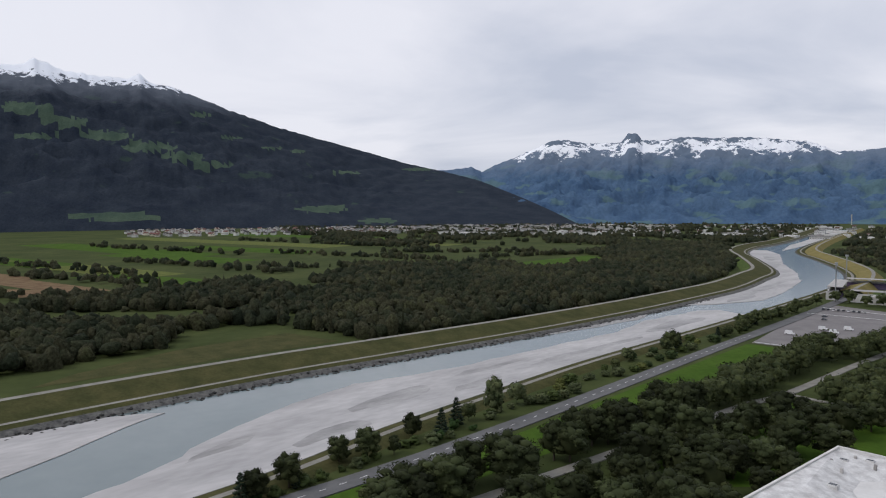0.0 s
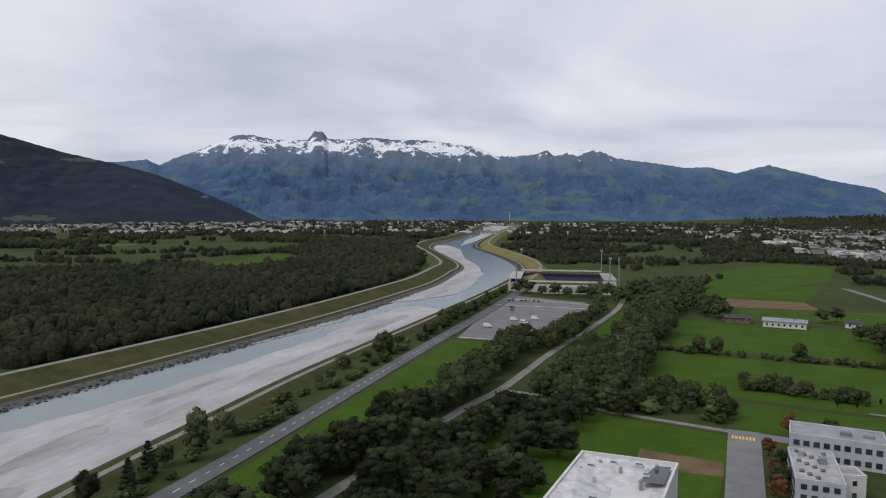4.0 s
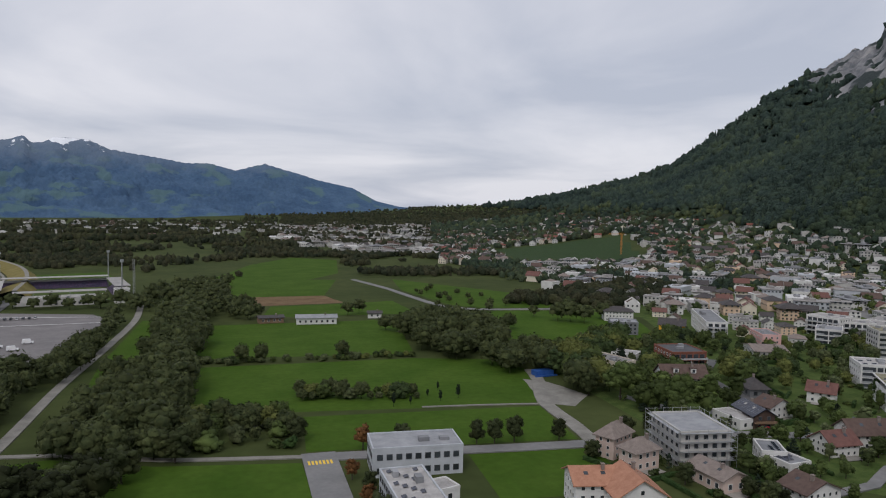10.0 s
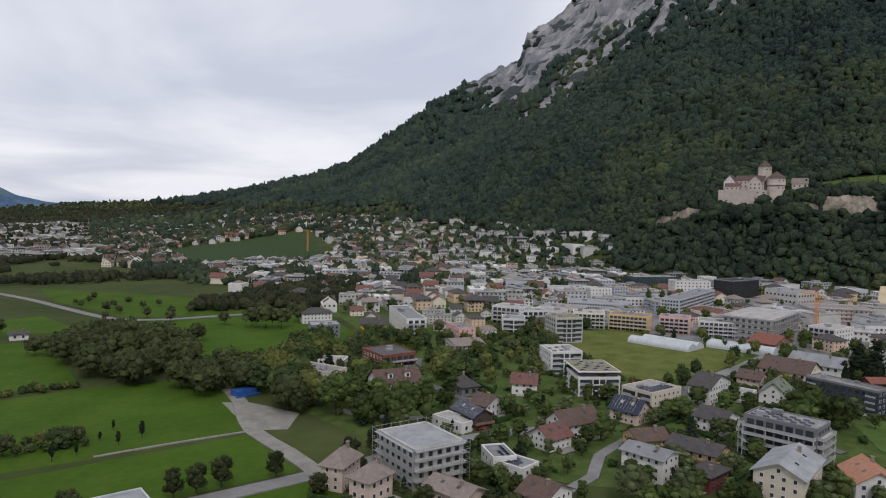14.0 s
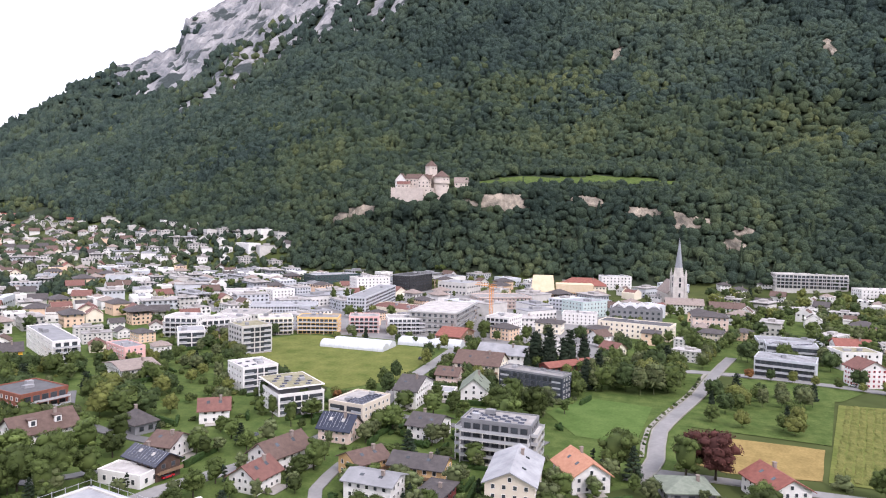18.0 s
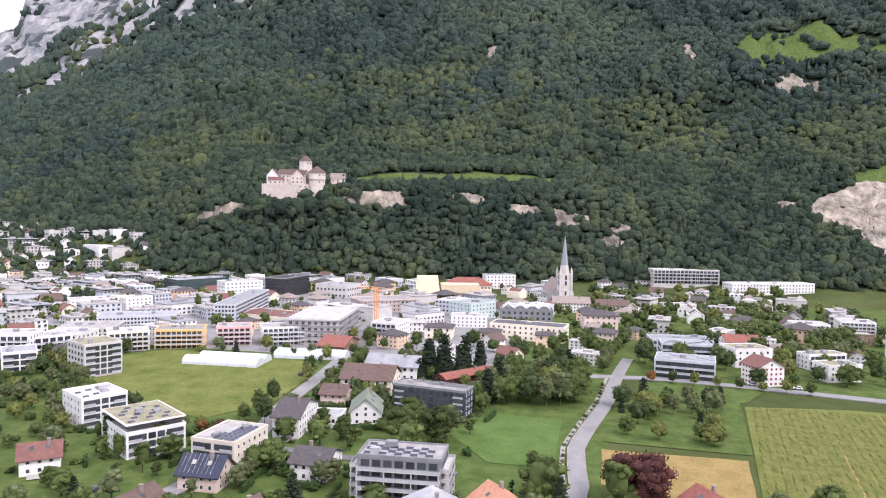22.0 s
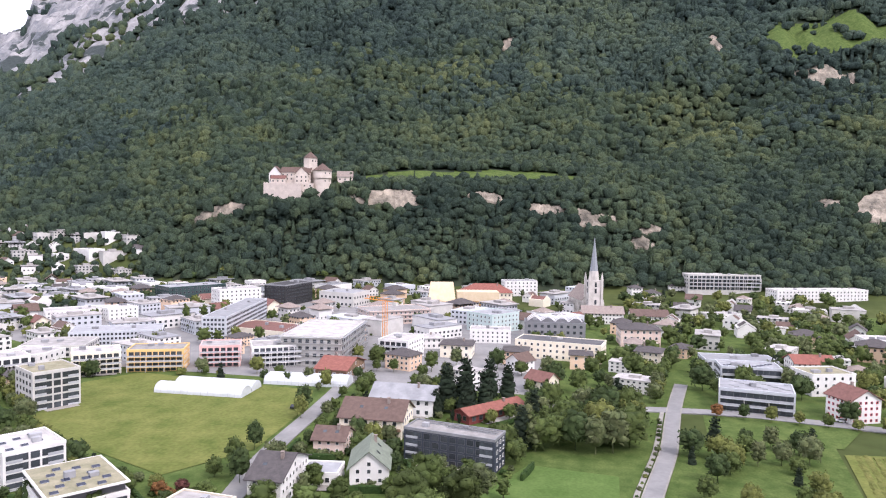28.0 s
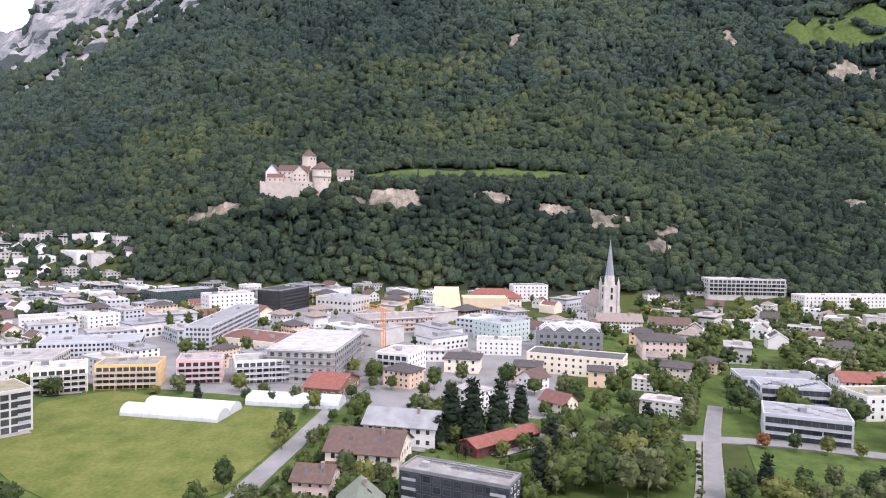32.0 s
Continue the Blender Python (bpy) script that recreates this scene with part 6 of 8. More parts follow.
def museum():
    """The near house with a folded white roof, its corner in view."""
    root = tagged(new("white_pavilion"), "white angular building with a folded, dirty white roof", "building")
    root.matrix_basis = pose(-7, 105, 0)
    white = mat("dirty_white_roof", (0.42, 0.41, 0.40), (0.72, 0.715, 0.70), 2.2, 0.6, 0.02, 0.2)
    h = 14.8
    c = [(-11.3, -23.0, h), (8.6, -19.0, h), (10.7, 22.6, h), (-8.3, 18.2, h + 1.4)]
    b = Build()
    b.prism([q[:2] for q in c], -1, h - 0.7)
    part("wall", b.mesh("wall", [WHITE]), root)
    p, q, r = (-3.4, 9.0, h + 0.2), (3.0, 4.0, h - 1.6), (-5.0, -8.0, h + 1.2)
    for tri in ((c[0], c[1], r), (c[1], q, r), (c[1], c[2], q), (c[2], p, q), (c[2], c[3], p), (c[3], r, p), (c[3], c[0], r), (q, p, r)):
        b = Build()
        b.poly(tri); b.poly([(v[0], v[1], v[2] - 0.25) for v in tri[::-1]])
        part("roof_facet", b.mesh("roof_facet", [white]), root)
    for i in range(4):
        a, e = c[i], c[(i + 1) % 4]
        b = Build()
        n = Vector((-(e[1] - a[1]), e[0] - a[0], 0)).normalized() * 0.45
        lo = [(a[0] - n.x * 0.1, a[1] - n.y * 0.1, h - 0.7), (e[0] - n.x * 0.1, e[1] - n.y * 0.1, h - 0.7), (e[0] + n.x, e[1] + n.y, h - 0.7), (a[0] + n.x, a[1] + n.y, h - 0.7)]
        hi = [(lo[0][0], lo[0][1], a[2] + 0.45), (lo[1][0], lo[1][1], e[2] + 0.45), (lo[2][0], lo[2][1], e[2] + 0.45), (lo[3][0], lo[3][1], a[2] + 0.45)]
        b.poly(hi)
        for k in range(4):
            b.poly([lo[k], lo[(k + 1) % 4], hi[(k + 1) % 4], hi[k]])
        part("parapet", b.mesh("parapet", [WHITE]), root)
    for x, y, s in ((-5.5, 13, 0.9), (-1.5, 16.5, 0.8), (3.5, 17.5, 0.8), (-6.5, 5, 0.9), (-2, -3, 0.9), (5.5, 12.5, 0.7)):
        b = Build()
        b.box(x - s, y - s * 0.7, h - 0.8, x + s, y + s * 0.7, h + 0.85, 0); b.box(x - s * 0.8, y - s * 0.5, h + 0.85, x + s * 0.8, y + s * 0.5, h + 0.9, 1)
        part("skylight", b.mesh("skylight", [white, GLASS]), root)
    for x, y in ((-4, 15.5), (-6.8, 10), (0.5, 13), (7, 17), (-3.5, 6), (5, 8)):
        b = Build()
        b.prism([(x + 0.35 * math.cos(k * math.tau / 10), y + 0.35 * math.sin(k * math.tau / 10)) for k in range(10)], h - 1.2, h + 1.3)
        part("vent", b.mesh("vent", [ROOF_PALE]), root)
    b = Build()
    b.poly([(6.6, 18.6, h + 0.5), (9.6, 19.4, h + 0.5), (9.2, 9.5, h + 0.45), (4.4, 9.0, h + 0.45)][::-1])
    part("dark_roof_pane", b.mesh("dark_roof_pane", [GLASS]), root)


museum()


def stadium():
    root = tagged(new("stadium"), "small football stadium with covered stands and floodlights", "stadium")
    root.matrix_basis = pose(-112, 520, 0, 0, 0, 14)
    seats = mat("stadium_seats", (0.06, 0.055, 0.10), (0.11, 0.07, 0.13), 3, 0.6, 0.02, 0.3)
    for name, x, y, w, rz in (("main_stand", 0, -2, 52, 0), ("far_stand", 0, 92, 70, 180), ("side_stand", -38, 45, 60, 270), ("side_stand", 38, 45, 60, 90)):
        m = pose(x, y, 0, 0, 0, rz)
        b = Build()
        for i in range(8):
            b.box(-w / 2, 4 + i * -0.9, 0, w / 2, 4.9 + i * -0.9, 0.8 + i * 0.55, 1)
        b.box(-w / 2, -4.2, 0, w / 2, -3.2, 6.2, 0)
        st = part(name, b.mesh(name, [WHITE, seats]), root, at=m)
        b = Build()
        b.box(-w / 2 - 0.6, -5, 8.0, w / 2 + 0.6, 5.2, 8.3)
        part("canopy", b.mesh("canopy", [ROOF_PALE]), st)
        for i in range(int(w / 9) + 1):
            b = Build()
            o = -w / 2 + 0.5 + i * (w - 1) / int(w / 9)
            b.box(o - 0.15, -4.6, 0, o + 0.15, -4.3, 8.0)
            part("column", b.mesh("column", [STEEL]), st)
    for x, y in ((-36, 0), (36, 0), (-36, 95), (36, 95)):
        b = Build()
        b.prism([(x + 0.4 * math.cos(k), y + 0.4 * math.sin(k)) for k in (0, 1.57, 3.14, 4.71)], 0, 27)
        b.box(x - 1.1, y - 0.25, 25.8, x + 1.1, y + 0.25, 27.4)
        part("floodlight", b.mesh("floodlight", [STEEL]), root)
    b = Build()
    b.poly([(-30, 6, 0.1), (30, 6, 0.1), (30, 86, 0.1), (-30, 86, 0.1)])
    part("pitch", b.mesh("pitch", [LAWN]), root)


stadium()
sheet("sports_field", [(-160, 590), (-150, 640), (-190, 700), (-120, 730), (-95, 650)], 0.04, GRASS, "green training pitch beside the stadium")
block(-108, 512, 34, 8, 14, 4.5, 1, CONCRETE, ROOF_PALE, "white clubhouse in front of the stadium")
block(-76, 520, 9, 9, 14, 9, 2, WHITE, ROOF_PALE, "white cubic stadium building")
block(-152, 520, 6, 20, 12, 5, 1, CONCRETE, ROOF_PALE, "low pale shed by the dike")


def mast(x, y, h, label):
    b = Build()
    for k in range(4):
        a = k * math.pi / 2 + math.pi / 4
        b.box(math.cos(a) * 0.7 - 0.07, math.sin(a) * 0.7 - 0.07, 0, math.cos(a) * 0.7 + 0.07, math.sin(a) * 0.7 + 0.07, h)
    for i in range(int(h / 2)):
        b.box(-0.55, -0.55, i * 2, 0.55, -0.45, i * 2 + 0.1); b.box(-0.55, 0.45, i * 2, 0.55, 0.55, i * 2 + 0.1)
    ob = new("lattice_mast", b.mesh("lattice_mast", [STEEL]))
    ob.matrix_basis = pose(x, y, 0)
    tagged(ob, label, "mast")


mast(-66, 500, 30, "tall thin grey lattice mast by the stadium")


def crane(x, y, z, h, jib, turn):
    root = tagged(new("tower_crane"), "orange tower crane over the rooftops", "crane")
    root.matrix_basis = pose(x, y, z, 0, 0, turn)
    paint = mat("crane_orange", (0.62, 0.24, 0.05), (0.72, 0.30, 0.07), 2, 0.5)
    b = Build()
    for k in range(4):
        a = k * math.pi / 2 + math.pi / 4
        b.box(math.cos(a) - 0.12, math.sin(a) - 0.12, 0, math.cos(a) + 0.12, math.sin(a) + 0.12, h)
    for i in range(int(h / 2)):
        b.box(-0.7, -0.75, i * 2, 0.7, -0.65, i * 2 + 0.16); b.box(-0.7, 0.65, i * 2 + 1, 0.7, 0.75, i * 2 + 1.16)
    part("tower", b.mesh("tower", [paint]), root)
    b = Build()
    b.box(-8, -0.5, h, jib, -0.3, h + 0.25); b.box(-8, 0.3, h, jib, 0.5, h + 0.25); b.box(-4, -0.1, h + 1.3, jib * 0.9, 0.1, h + 1.5)
    for i in range(int(jib / 2)):
        b.box(i * 2, -0.1, h, i * 2 + 0.15, 0.1, h + 1.4)
    part("jib", b.mesh("jib", [paint]), root)
    b = Build()
    b.box(-8, -0.8, h - 1.5, -5.5, 0.8, h + 0.2)
    part("counterweight", b.mesh("counterweight", [CONCRETE]), root)


crane(474, 834, 8, 26, 26, 200)
crane(404, 196, 0, 24, 14, 60)


# ---- trees ----
def ico(level):
    bm = bmesh.new()
    bmesh.ops.create_icosphere(bm, subdivisions=level, radius=1.0)
    v = np.array([q.co for q in bm.verts]); f = np.array([[q.index for q in p.verts] for p in bm.faces])
    bm.free()
    return v, f


ICO1, ICO2, ICO3 = ico(1), ico(2), ico(3)


def crown_mesh(name, seed, rx, rz, lobes, material, kind="round", sprays=38):
    """A crown of many uneven clumps, each set about with leaf sprays; its middle is at the origin."""
    rs = np.random.RandomState(seed)
    vs, fs, k = [], [], 0
    if kind == "round":
        core = ICO2[0] * rs.uniform(0.82, 1.08, (len(ICO2[0]), 1)) * np.array([0.68 * rx, 0.68 * rx, 0.74 * rz])
        vs.append(core); fs.append(ICO2[1]); k = len(core)
    for i in range(lobes):
        a, u = rs.uniform(0, 2 * np.pi), rs.uniform(-0.75, 0.95)
        if kind == "spruce":
            u = -0.95 + 1.9 * (i + 0.5) / lobes
            reach = (1 - (u + 1) / 2) ** 0.85 * 0.8
            a = i * 2.4
        elif kind == "column":
            reach = 0.45 * math.sqrt(max(0, 1 - u * u)) * rs.uniform(0.4, 1)
        else:
            reach = math.sqrt(max(0, 1 - u * u)) * rs.uniform(0.45, 0.85)
        c = np.array([math.cos(a) * reach * rx, math.sin(a) * reach * rx, u * rz * 0.85])
        size = rs.uniform(0.2, 0.38) * rx * (1.0 if kind == "round" else 0.8)
        if kind == "spruce":
            size = (0.16 + 0.3 * (1 - (u + 1) / 2)) * rx
        flat = np.array([1, 1, 0.8 if kind != "spruce" else 0.5])
        vs.append(ICO1[0] * (1 + rs.uniform(-0.25, 0.25, (len(ICO1[0]), 1))) * size * 0.9 * flat + c); fs.append(ICO1[1] + k); k += len(ICO1[0])
        d = rs.normal(size=(sprays, 3)) + np.array([math.cos(a) * 0.7, math.sin(a) * 0.7, 0.5])
        d /= np.linalg.norm(d, axis=1)[:, None]
        p = c + d * flat * size * rs.uniform(0.85, 1.28, (sprays, 1))
        e1, e2 = rs.normal(size=(sprays, 3)) - d * 0.2, rs.normal(size=(sprays, 3)) - d * 0.2
        s = rs.uniform(0.05, 0.10, (sprays, 1)) * rx
        e1 *= s / np.linalg.norm(e1, axis=1)[:, None]; e2 *= s / np.linalg.norm(e2, axis=1)[:, None]
        vs.append(np.stack([p - e1, p + e1 * 0.8 + e2 * 0.3, p + e2], 1).reshape(-1, 3))
        fs.append(np.arange(sprays * 3).reshape(-1, 3) + k); k += sprays * 3
    return mesh_from(name, np.concatenate(vs), np.concatenate(fs), [material], None, True)


def trunk_mesh(name, h, r):
    """A tapered, slightly bent trunk with a few limbs."""
    b = Build()
    n = 7

    def limb(p0, p1, r0, r1):
        p0, p1 = Vector(p0), Vector(p1)
        q = (p1 - p0).to_track_quat("Z", "Y")
        ring = [(q @ Vector((math.cos(k * math.tau / n), math.sin(k * math.tau / n), 0))) for k in range(n)]
        for i in range(n):
            a, c = ring[i], ring[(i + 1) % n]
            b.poly([p0 + a * r0, p0 + c * r0, p1 + c * r1, p1 + a * r1])
    limb((0, 0, -0.3), (0.08 * h * 0.3, 0, h * 0.5), r, r * 0.75)
    limb((0.08 * h * 0.3, 0, h * 0.5), (0, 0.05 * h, h), r * 0.75, r * 0.3)
    for i in range(5):
        a = i * 2.4
        z = h * (0.45 + 0.1 * i)
        limb((0, 0, z), (math.cos(a) * h * 0.25, math.sin(a) * h * 0.25, z + h * 0.25), r * 0.4, r * 0.12)
    return b.mesh(name, [BARK])


# alder and alder_b are plain broadleaf crowns in the darkened leaf colour
KINDS = {}
for key, kind, rx, rz, lobes, material in (("oak", "round", 0.42, 0.42, 30, LEAF), ("oak_b", "round", 0.46, 0.38, 34, LEAF), ("ash", "round", 0.36, 0.46, 28, LEAF), ("lime", "round", 0.33, 0.43, 26, LEAF),
                                           ("willow", "round", 0.45, 0.40, 32, LEAF_PALE), ("birch", "round", 0.30, 0.46, 24, LEAF_PALE), ("copper", "round", 0.42, 0.42, 30, LEAF_RED), ("maple", "round", 0.36, 0.4, 26, LEAF_RUST),
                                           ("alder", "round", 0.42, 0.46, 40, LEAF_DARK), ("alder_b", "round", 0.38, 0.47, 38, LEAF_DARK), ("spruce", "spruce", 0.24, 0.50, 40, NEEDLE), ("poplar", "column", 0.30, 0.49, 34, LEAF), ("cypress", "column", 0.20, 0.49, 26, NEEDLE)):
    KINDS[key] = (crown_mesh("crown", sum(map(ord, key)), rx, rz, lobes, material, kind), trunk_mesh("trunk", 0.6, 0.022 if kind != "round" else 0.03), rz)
BUSHES = [crown_mesh("bush", 40 + i, 0.55, 0.42, 16, m, "round", 20) for i, m in enumerate((LEAF, LEAF, LEAF_PALE, HEDGE))]
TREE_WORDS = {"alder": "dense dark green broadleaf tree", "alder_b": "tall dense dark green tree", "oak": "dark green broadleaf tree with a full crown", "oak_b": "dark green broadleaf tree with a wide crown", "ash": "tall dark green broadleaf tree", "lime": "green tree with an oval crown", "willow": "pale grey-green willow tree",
              "birch": "slender pale green tree", "copper": "dark copper-red beech tree", "maple": "small tree with rusty autumn leaves", "spruce": "dark green pointed spruce tree", "poplar": "narrow upright green poplar", "cypress": "narrow dark conical shrub"}
SPOTS = []
CATEGORY = {"spruce": "conifer", "cypress": "conifer"}
TRS = random.Random(5)


NEAR_LINE = [(38, -42), (0, 0), (-4, 20), (0, 45), (13, 67), (32, 82), (70, 95), (122, 106)]
REST = []


def is_near(x, y, reach):
    return min(math.hypot(x - a, y - b) for a, b in NEAR_LINE) < reach


def tree(x, y, h, kind="oak", wide=1.0, z=None, group="", note=""):
    if z is None:
        z = float(ground_z(x, y))
    SPOTS.append((x, y))
    # on the valley side broadleaf kinds swap to the darkened leaf colour
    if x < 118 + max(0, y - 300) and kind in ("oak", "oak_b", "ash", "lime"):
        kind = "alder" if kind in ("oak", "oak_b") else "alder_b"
    if not is_near(x, y, 138 if x < 30 else 140):
        REST.append((kind, x, y, z, h, wide))
        return None
    crown, trunk, rz = KINDS[kind]
    root = tagged(new("tree"), TREE_WORDS[kind] + (" " + note if note else ""), CATEGORY.get(kind, "tree"), group)
    root.matrix_basis = pose(x, y, z, 0, 0, TRS.uniform(0, 360)) @ Matrix.Diagonal((h * wide, h * wide, h, 1))
    part("trunk", trunk, root)
    part("crown", crown, root, at=Matrix.Translation((0, 0, 1.0 - rz)))
    return root


def bush(x, y, h, n=None, wide=1.0, z=None):
    if z is None:
        z = float(ground_z(x, y))
    n = TRS.randrange(4) if n is None else n
    if not is_near(x, y, 150):
        REST.append((("lime", "lime", "willow", "oak")[n], x, y, z - h * 0.2, h * 1.1, wide * 1.3))
        return None
    ob = new("shrub", BUSHES[n])
    ob.matrix_basis = pose(x, y, z + h * 0.32, 0, 0, TRS.uniform(0, 360)) @ Matrix.Diagonal((h * wide, h * wide, h, 1))
    return tagged(ob, "dense green garden shrub" if h < 2.6 else "tall rounded green shrub", "shrub")


def clear_of(x, y, gap=1.0):
    """Whether a spot lies free of houses."""
    for fx, fy, r, turn, w, d in FEET:
        if abs(x - fx) < r + gap + 6 and abs(y - fy) < r + gap + 6:
            c, s = math.cos(radians(-turn)), math.sin(radians(-turn))
            u, v = c * (x - fx) - s * (y - fy), s * (x - fx) + c * (y - fy)
            if abs(u) < w / 2 + gap and abs(v) < d / 2 + gap:
                return False
    return True


LANES = [(pts, wd) for pts, wd in (
    ([(118, 195), (128, 180), (132, 150), (138, 122), (150, 100)], 4.2), ([(172, 183), (180, 160), (188, 140), (194, 118), (196, 92)], 4.6), ([(180, 160), (200, 158), (214, 150), (222, 140)], 3.6),
    ([(200, 178), (196, 195), (186, 205), (170, 212), (150, 214)], 4.0), ([(225, 178), (222, 160), (220, 140), (216, 118)], 3.4), ([(132, 150), (146, 152), (160, 160), (178, 163)], 3.2),
    ([(170, 212), (172, 240), (180, 262), (200, 285)], 3.8), ([(150, 214), (136, 222), (128, 240)], 3.2), ([(262, 185), (262, 160), (268, 142), (284, 136)], 4.0)) if all(clear_of(q.x, q.y, 0.4) for q in smooth_line(pts, 2.0))]
ROADS = [smooth_line(p, 4.0) for p in (
    [(13, 203), (40, 201), (70, 198), (95, 196), (118, 195), (145, 192), (172, 183), (200, 178), (225, 178), (262, 185), (307, 189), (345, 193)],
    [(94, 196), (96, 215), (97, 237), (103, 255), (108, 268)], [(17, 60), (17, 170), (17, 206)],
    [(196, 92), (207, 89), (216, 88.2), (228, 89.0), (243, 89.4), (262, 86.4), (293, 80.4), (320, 77.0), (345, 73.6), (376, 68.4)],
    [(326, 130), (333, 104), (337, 76), (338, 56), (334, 30), (328, 0), (316, -50)], [(206, 89), (207, 70), (207, 48), (210, 10), (214, -40)])]


ROADS += [smooth_line(p, 4.0) for p, _ in LANES]


def off_road(x, y, gap=4.5):
    return all(min((q.x - x) ** 2 + (q.y - y) ** 2 for q in r) > gap * gap for r in ROADS)


def grove(ring, count, low, high, kinds, gap, group="", note="", houses=True, wide=(0.9, 1.15)):
    """Trees strewn over a plan ring, none too close to another."""
    xs, ys = [p[0] for p in ring], [p[1] for p in ring]
    made, here = 0, []
    for _ in range(count * 30):
        if made >= count:
            break
        x, y = TRS.uniform(min(xs), max(xs)), TRS.uniform(min(ys), max(ys))
        if not inside(x, y, ring) or any((x - a) ** 2 + (y - b) ** 2 < gap * gap for a, b in here):
            continue
        if houses and not (clear_of(x, y, 2.0) and off_road(x, y)):
            continue
        here.append((x, y)); made += 1
        k = TRS.choice(kinds)
        if k == "bush":
            bush(x, y, TRS.uniform(low, high), wide=TRS.uniform(*wide))
        else:
            tree(x, y, TRS.uniform(low, high), k, TRS.uniform(*wide), group=group, note=note)


BROAD = ["oak", "oak_b", "ash", "lime", "oak", "ash"]
# along the river bank and the road
for i in range(86):
    y = 30 + i * 4.7 + TRS.uniform(-2, 2)
    xr = min(smooth_line(RIVER_ROAD, 6.0), key=lambda p: abs(p.y - y)).x
    xe = min(smooth_line(EAST_EDGE, 6.0), key=lambda p: abs(p.y - y)).x
    x = TRS.uniform(xe + 9, xr - 6)
    if TRS.random() < 0.72:
        bush(x, y, TRS.uniform(2.0, 4.6), wide=TRS.uniform(0.9, 1.4))
    else:
        tree(x, y, TRS.uniform(5, 9), TRS.choice(["lime", "ash", "willow", "oak", "spruce"]), note="on the river bank")
tree(-117, 122, 14, "birch", 0.8, note="on the river bank")
for x, y, h, k in ((-120, 108, 10, "spruce"), (-117, 99, 9, "spruce"), (-120, 90, 8, "lime"), (-115, 70, 9, "oak"), (-117, 62, 8, "oak"), (-112, 44, 9, "oak_b"), (-110, 34, 8, "oak"), (-134, 262, 10, "lime"), (-134, 268, 8, "spruce")):
    tree(x, y, h, k, note="on the river bank")
for x, y, h in ((-142, 497, 9), (-134, 500, 10), (-121, 492, 8), (-112, 497, 10), (-101, 490, 8), (-92, 498, 9), (-84, 492, 11), (-74, 500, 12), (-66, 488, 11), (-62, 476, 10)):
    tree(x, y, h, "oak", 1.15, note="before the stadium")
for i in range(15):
    tree(-133 - i * 0.9 + TRS.uniform(-1, 1), 318 + i * 11, TRS.uniform(6, 10), TRS.choice(["lime", "oak", "ash"]), group="trees beside the parking lot", note="beside the parking lot")
grove([(-84, 46), (-84, 150), (-82, 240), (-86, 302), (-72, 302), (-71, 200), (-74, 46)], 62, 8, 13, BROAD, 4.0, note="in a roadside belt", wide=(1.0, 1.3))
grove([(-76, 300), (-66, 380), (-70, 440), (-62, 445), (-62, 300)], 26, 7, 11, BROAD, 4.6, note="by the parking lot")
grove([(-64, 60), (-62, 130), (-56, 190), (-44, 205), (-30, 200), (-28, 120), (-32, 70)], 58, 7, 12.5, BROAD * 2 + ["birch"], 4.2, note="on the meadow", wide=(1.0, 1.3))
grove([(-38, 228), (-42, 460), (-22, 470), (-20, 330), (-22, 228)], 86, 9, 13.5, BROAD, 4.0, note="in the wooded belt", wide=(1.0, 1.35))
grove([(-56, 214), (-44, 204), (-22, 204), (-12, 212), (-16, 238), (-38, 300), (-46, 300), (-50, 235)], 40, 7, 12, BROAD, 4.6, note="in the wooded belt", wide=(1.0, 1.3))
grove([(-60, 470), (-60, 560), (-10, 600), (-10, 480)], 44, 9, 14, BROAD, 6, note="in the wooded belt")
grove([(-22, 212), (-20, 250), (14, 240), (12, 212)], 26, 3, 8, ["oak", "lime", "bush", "bush", "ash"], 4.0, note="beside an overgrown garden")
grove([(16, 256), (16, 266), (58, 262), (58, 252)], 22, 2.5, 6.5, ["bush", "bush", "oak", "lime"], 3.0, note="in a hedge row")
for x, y in ((60, 254), (63, 248), (66, 262), (70, 250), (52, 246), (46, 245)):
    tree(x, y, TRS.uniform(3, 5.5), "cypress", note="beside a meadow")
grove([(76, 382), (74, 316), (88, 304), (110, 318), (124, 352), (108, 400)], 40, 9, 14, BROAD, 5.0, note="in a meadow copse", wide=(1.0, 1.3))
grove([(93, 291), (102, 276), (124, 270), (142, 292), (126, 306), (107, 309)], 20, 8, 13, BROAD * 2, 5.0, note="in a meadow copse", wide=(1.0, 1.3))
grove([(128, 262), (146, 292), (165, 300), (186, 336), (176, 340), (146, 308), (118, 268), (112, 242), (128, 232), (138, 208), (128, 205)], 38, 8, 13, BROAD * 2 + ["birch"], 4.8, note="at the town edge")
for x, y, h in ((178, 398, 12), (184, 394, 13), (190, 388, 12), (139, 377, 9), (72, 386, 8)):
    tree(x, y, h, "oak", 1.1, note="standing in a meadow")
grove([(-22, 318), (-22, 324), (72, 324), (72, 318)], 46, 2.0, 3.6, ["bush"], 1.6)
for x in (-2, 6, 40):
    tree(x, 322, 8, "oak", 0.9, note="in a hedge")
for x, y in ((61, 204), (66, 203), (72, 203), (85, 201), (105, 198), (114, 200)):
    tree(x, y, TRS.uniform(6.5, 8), "lime", 0.9, group="street trees", note="beside the street")
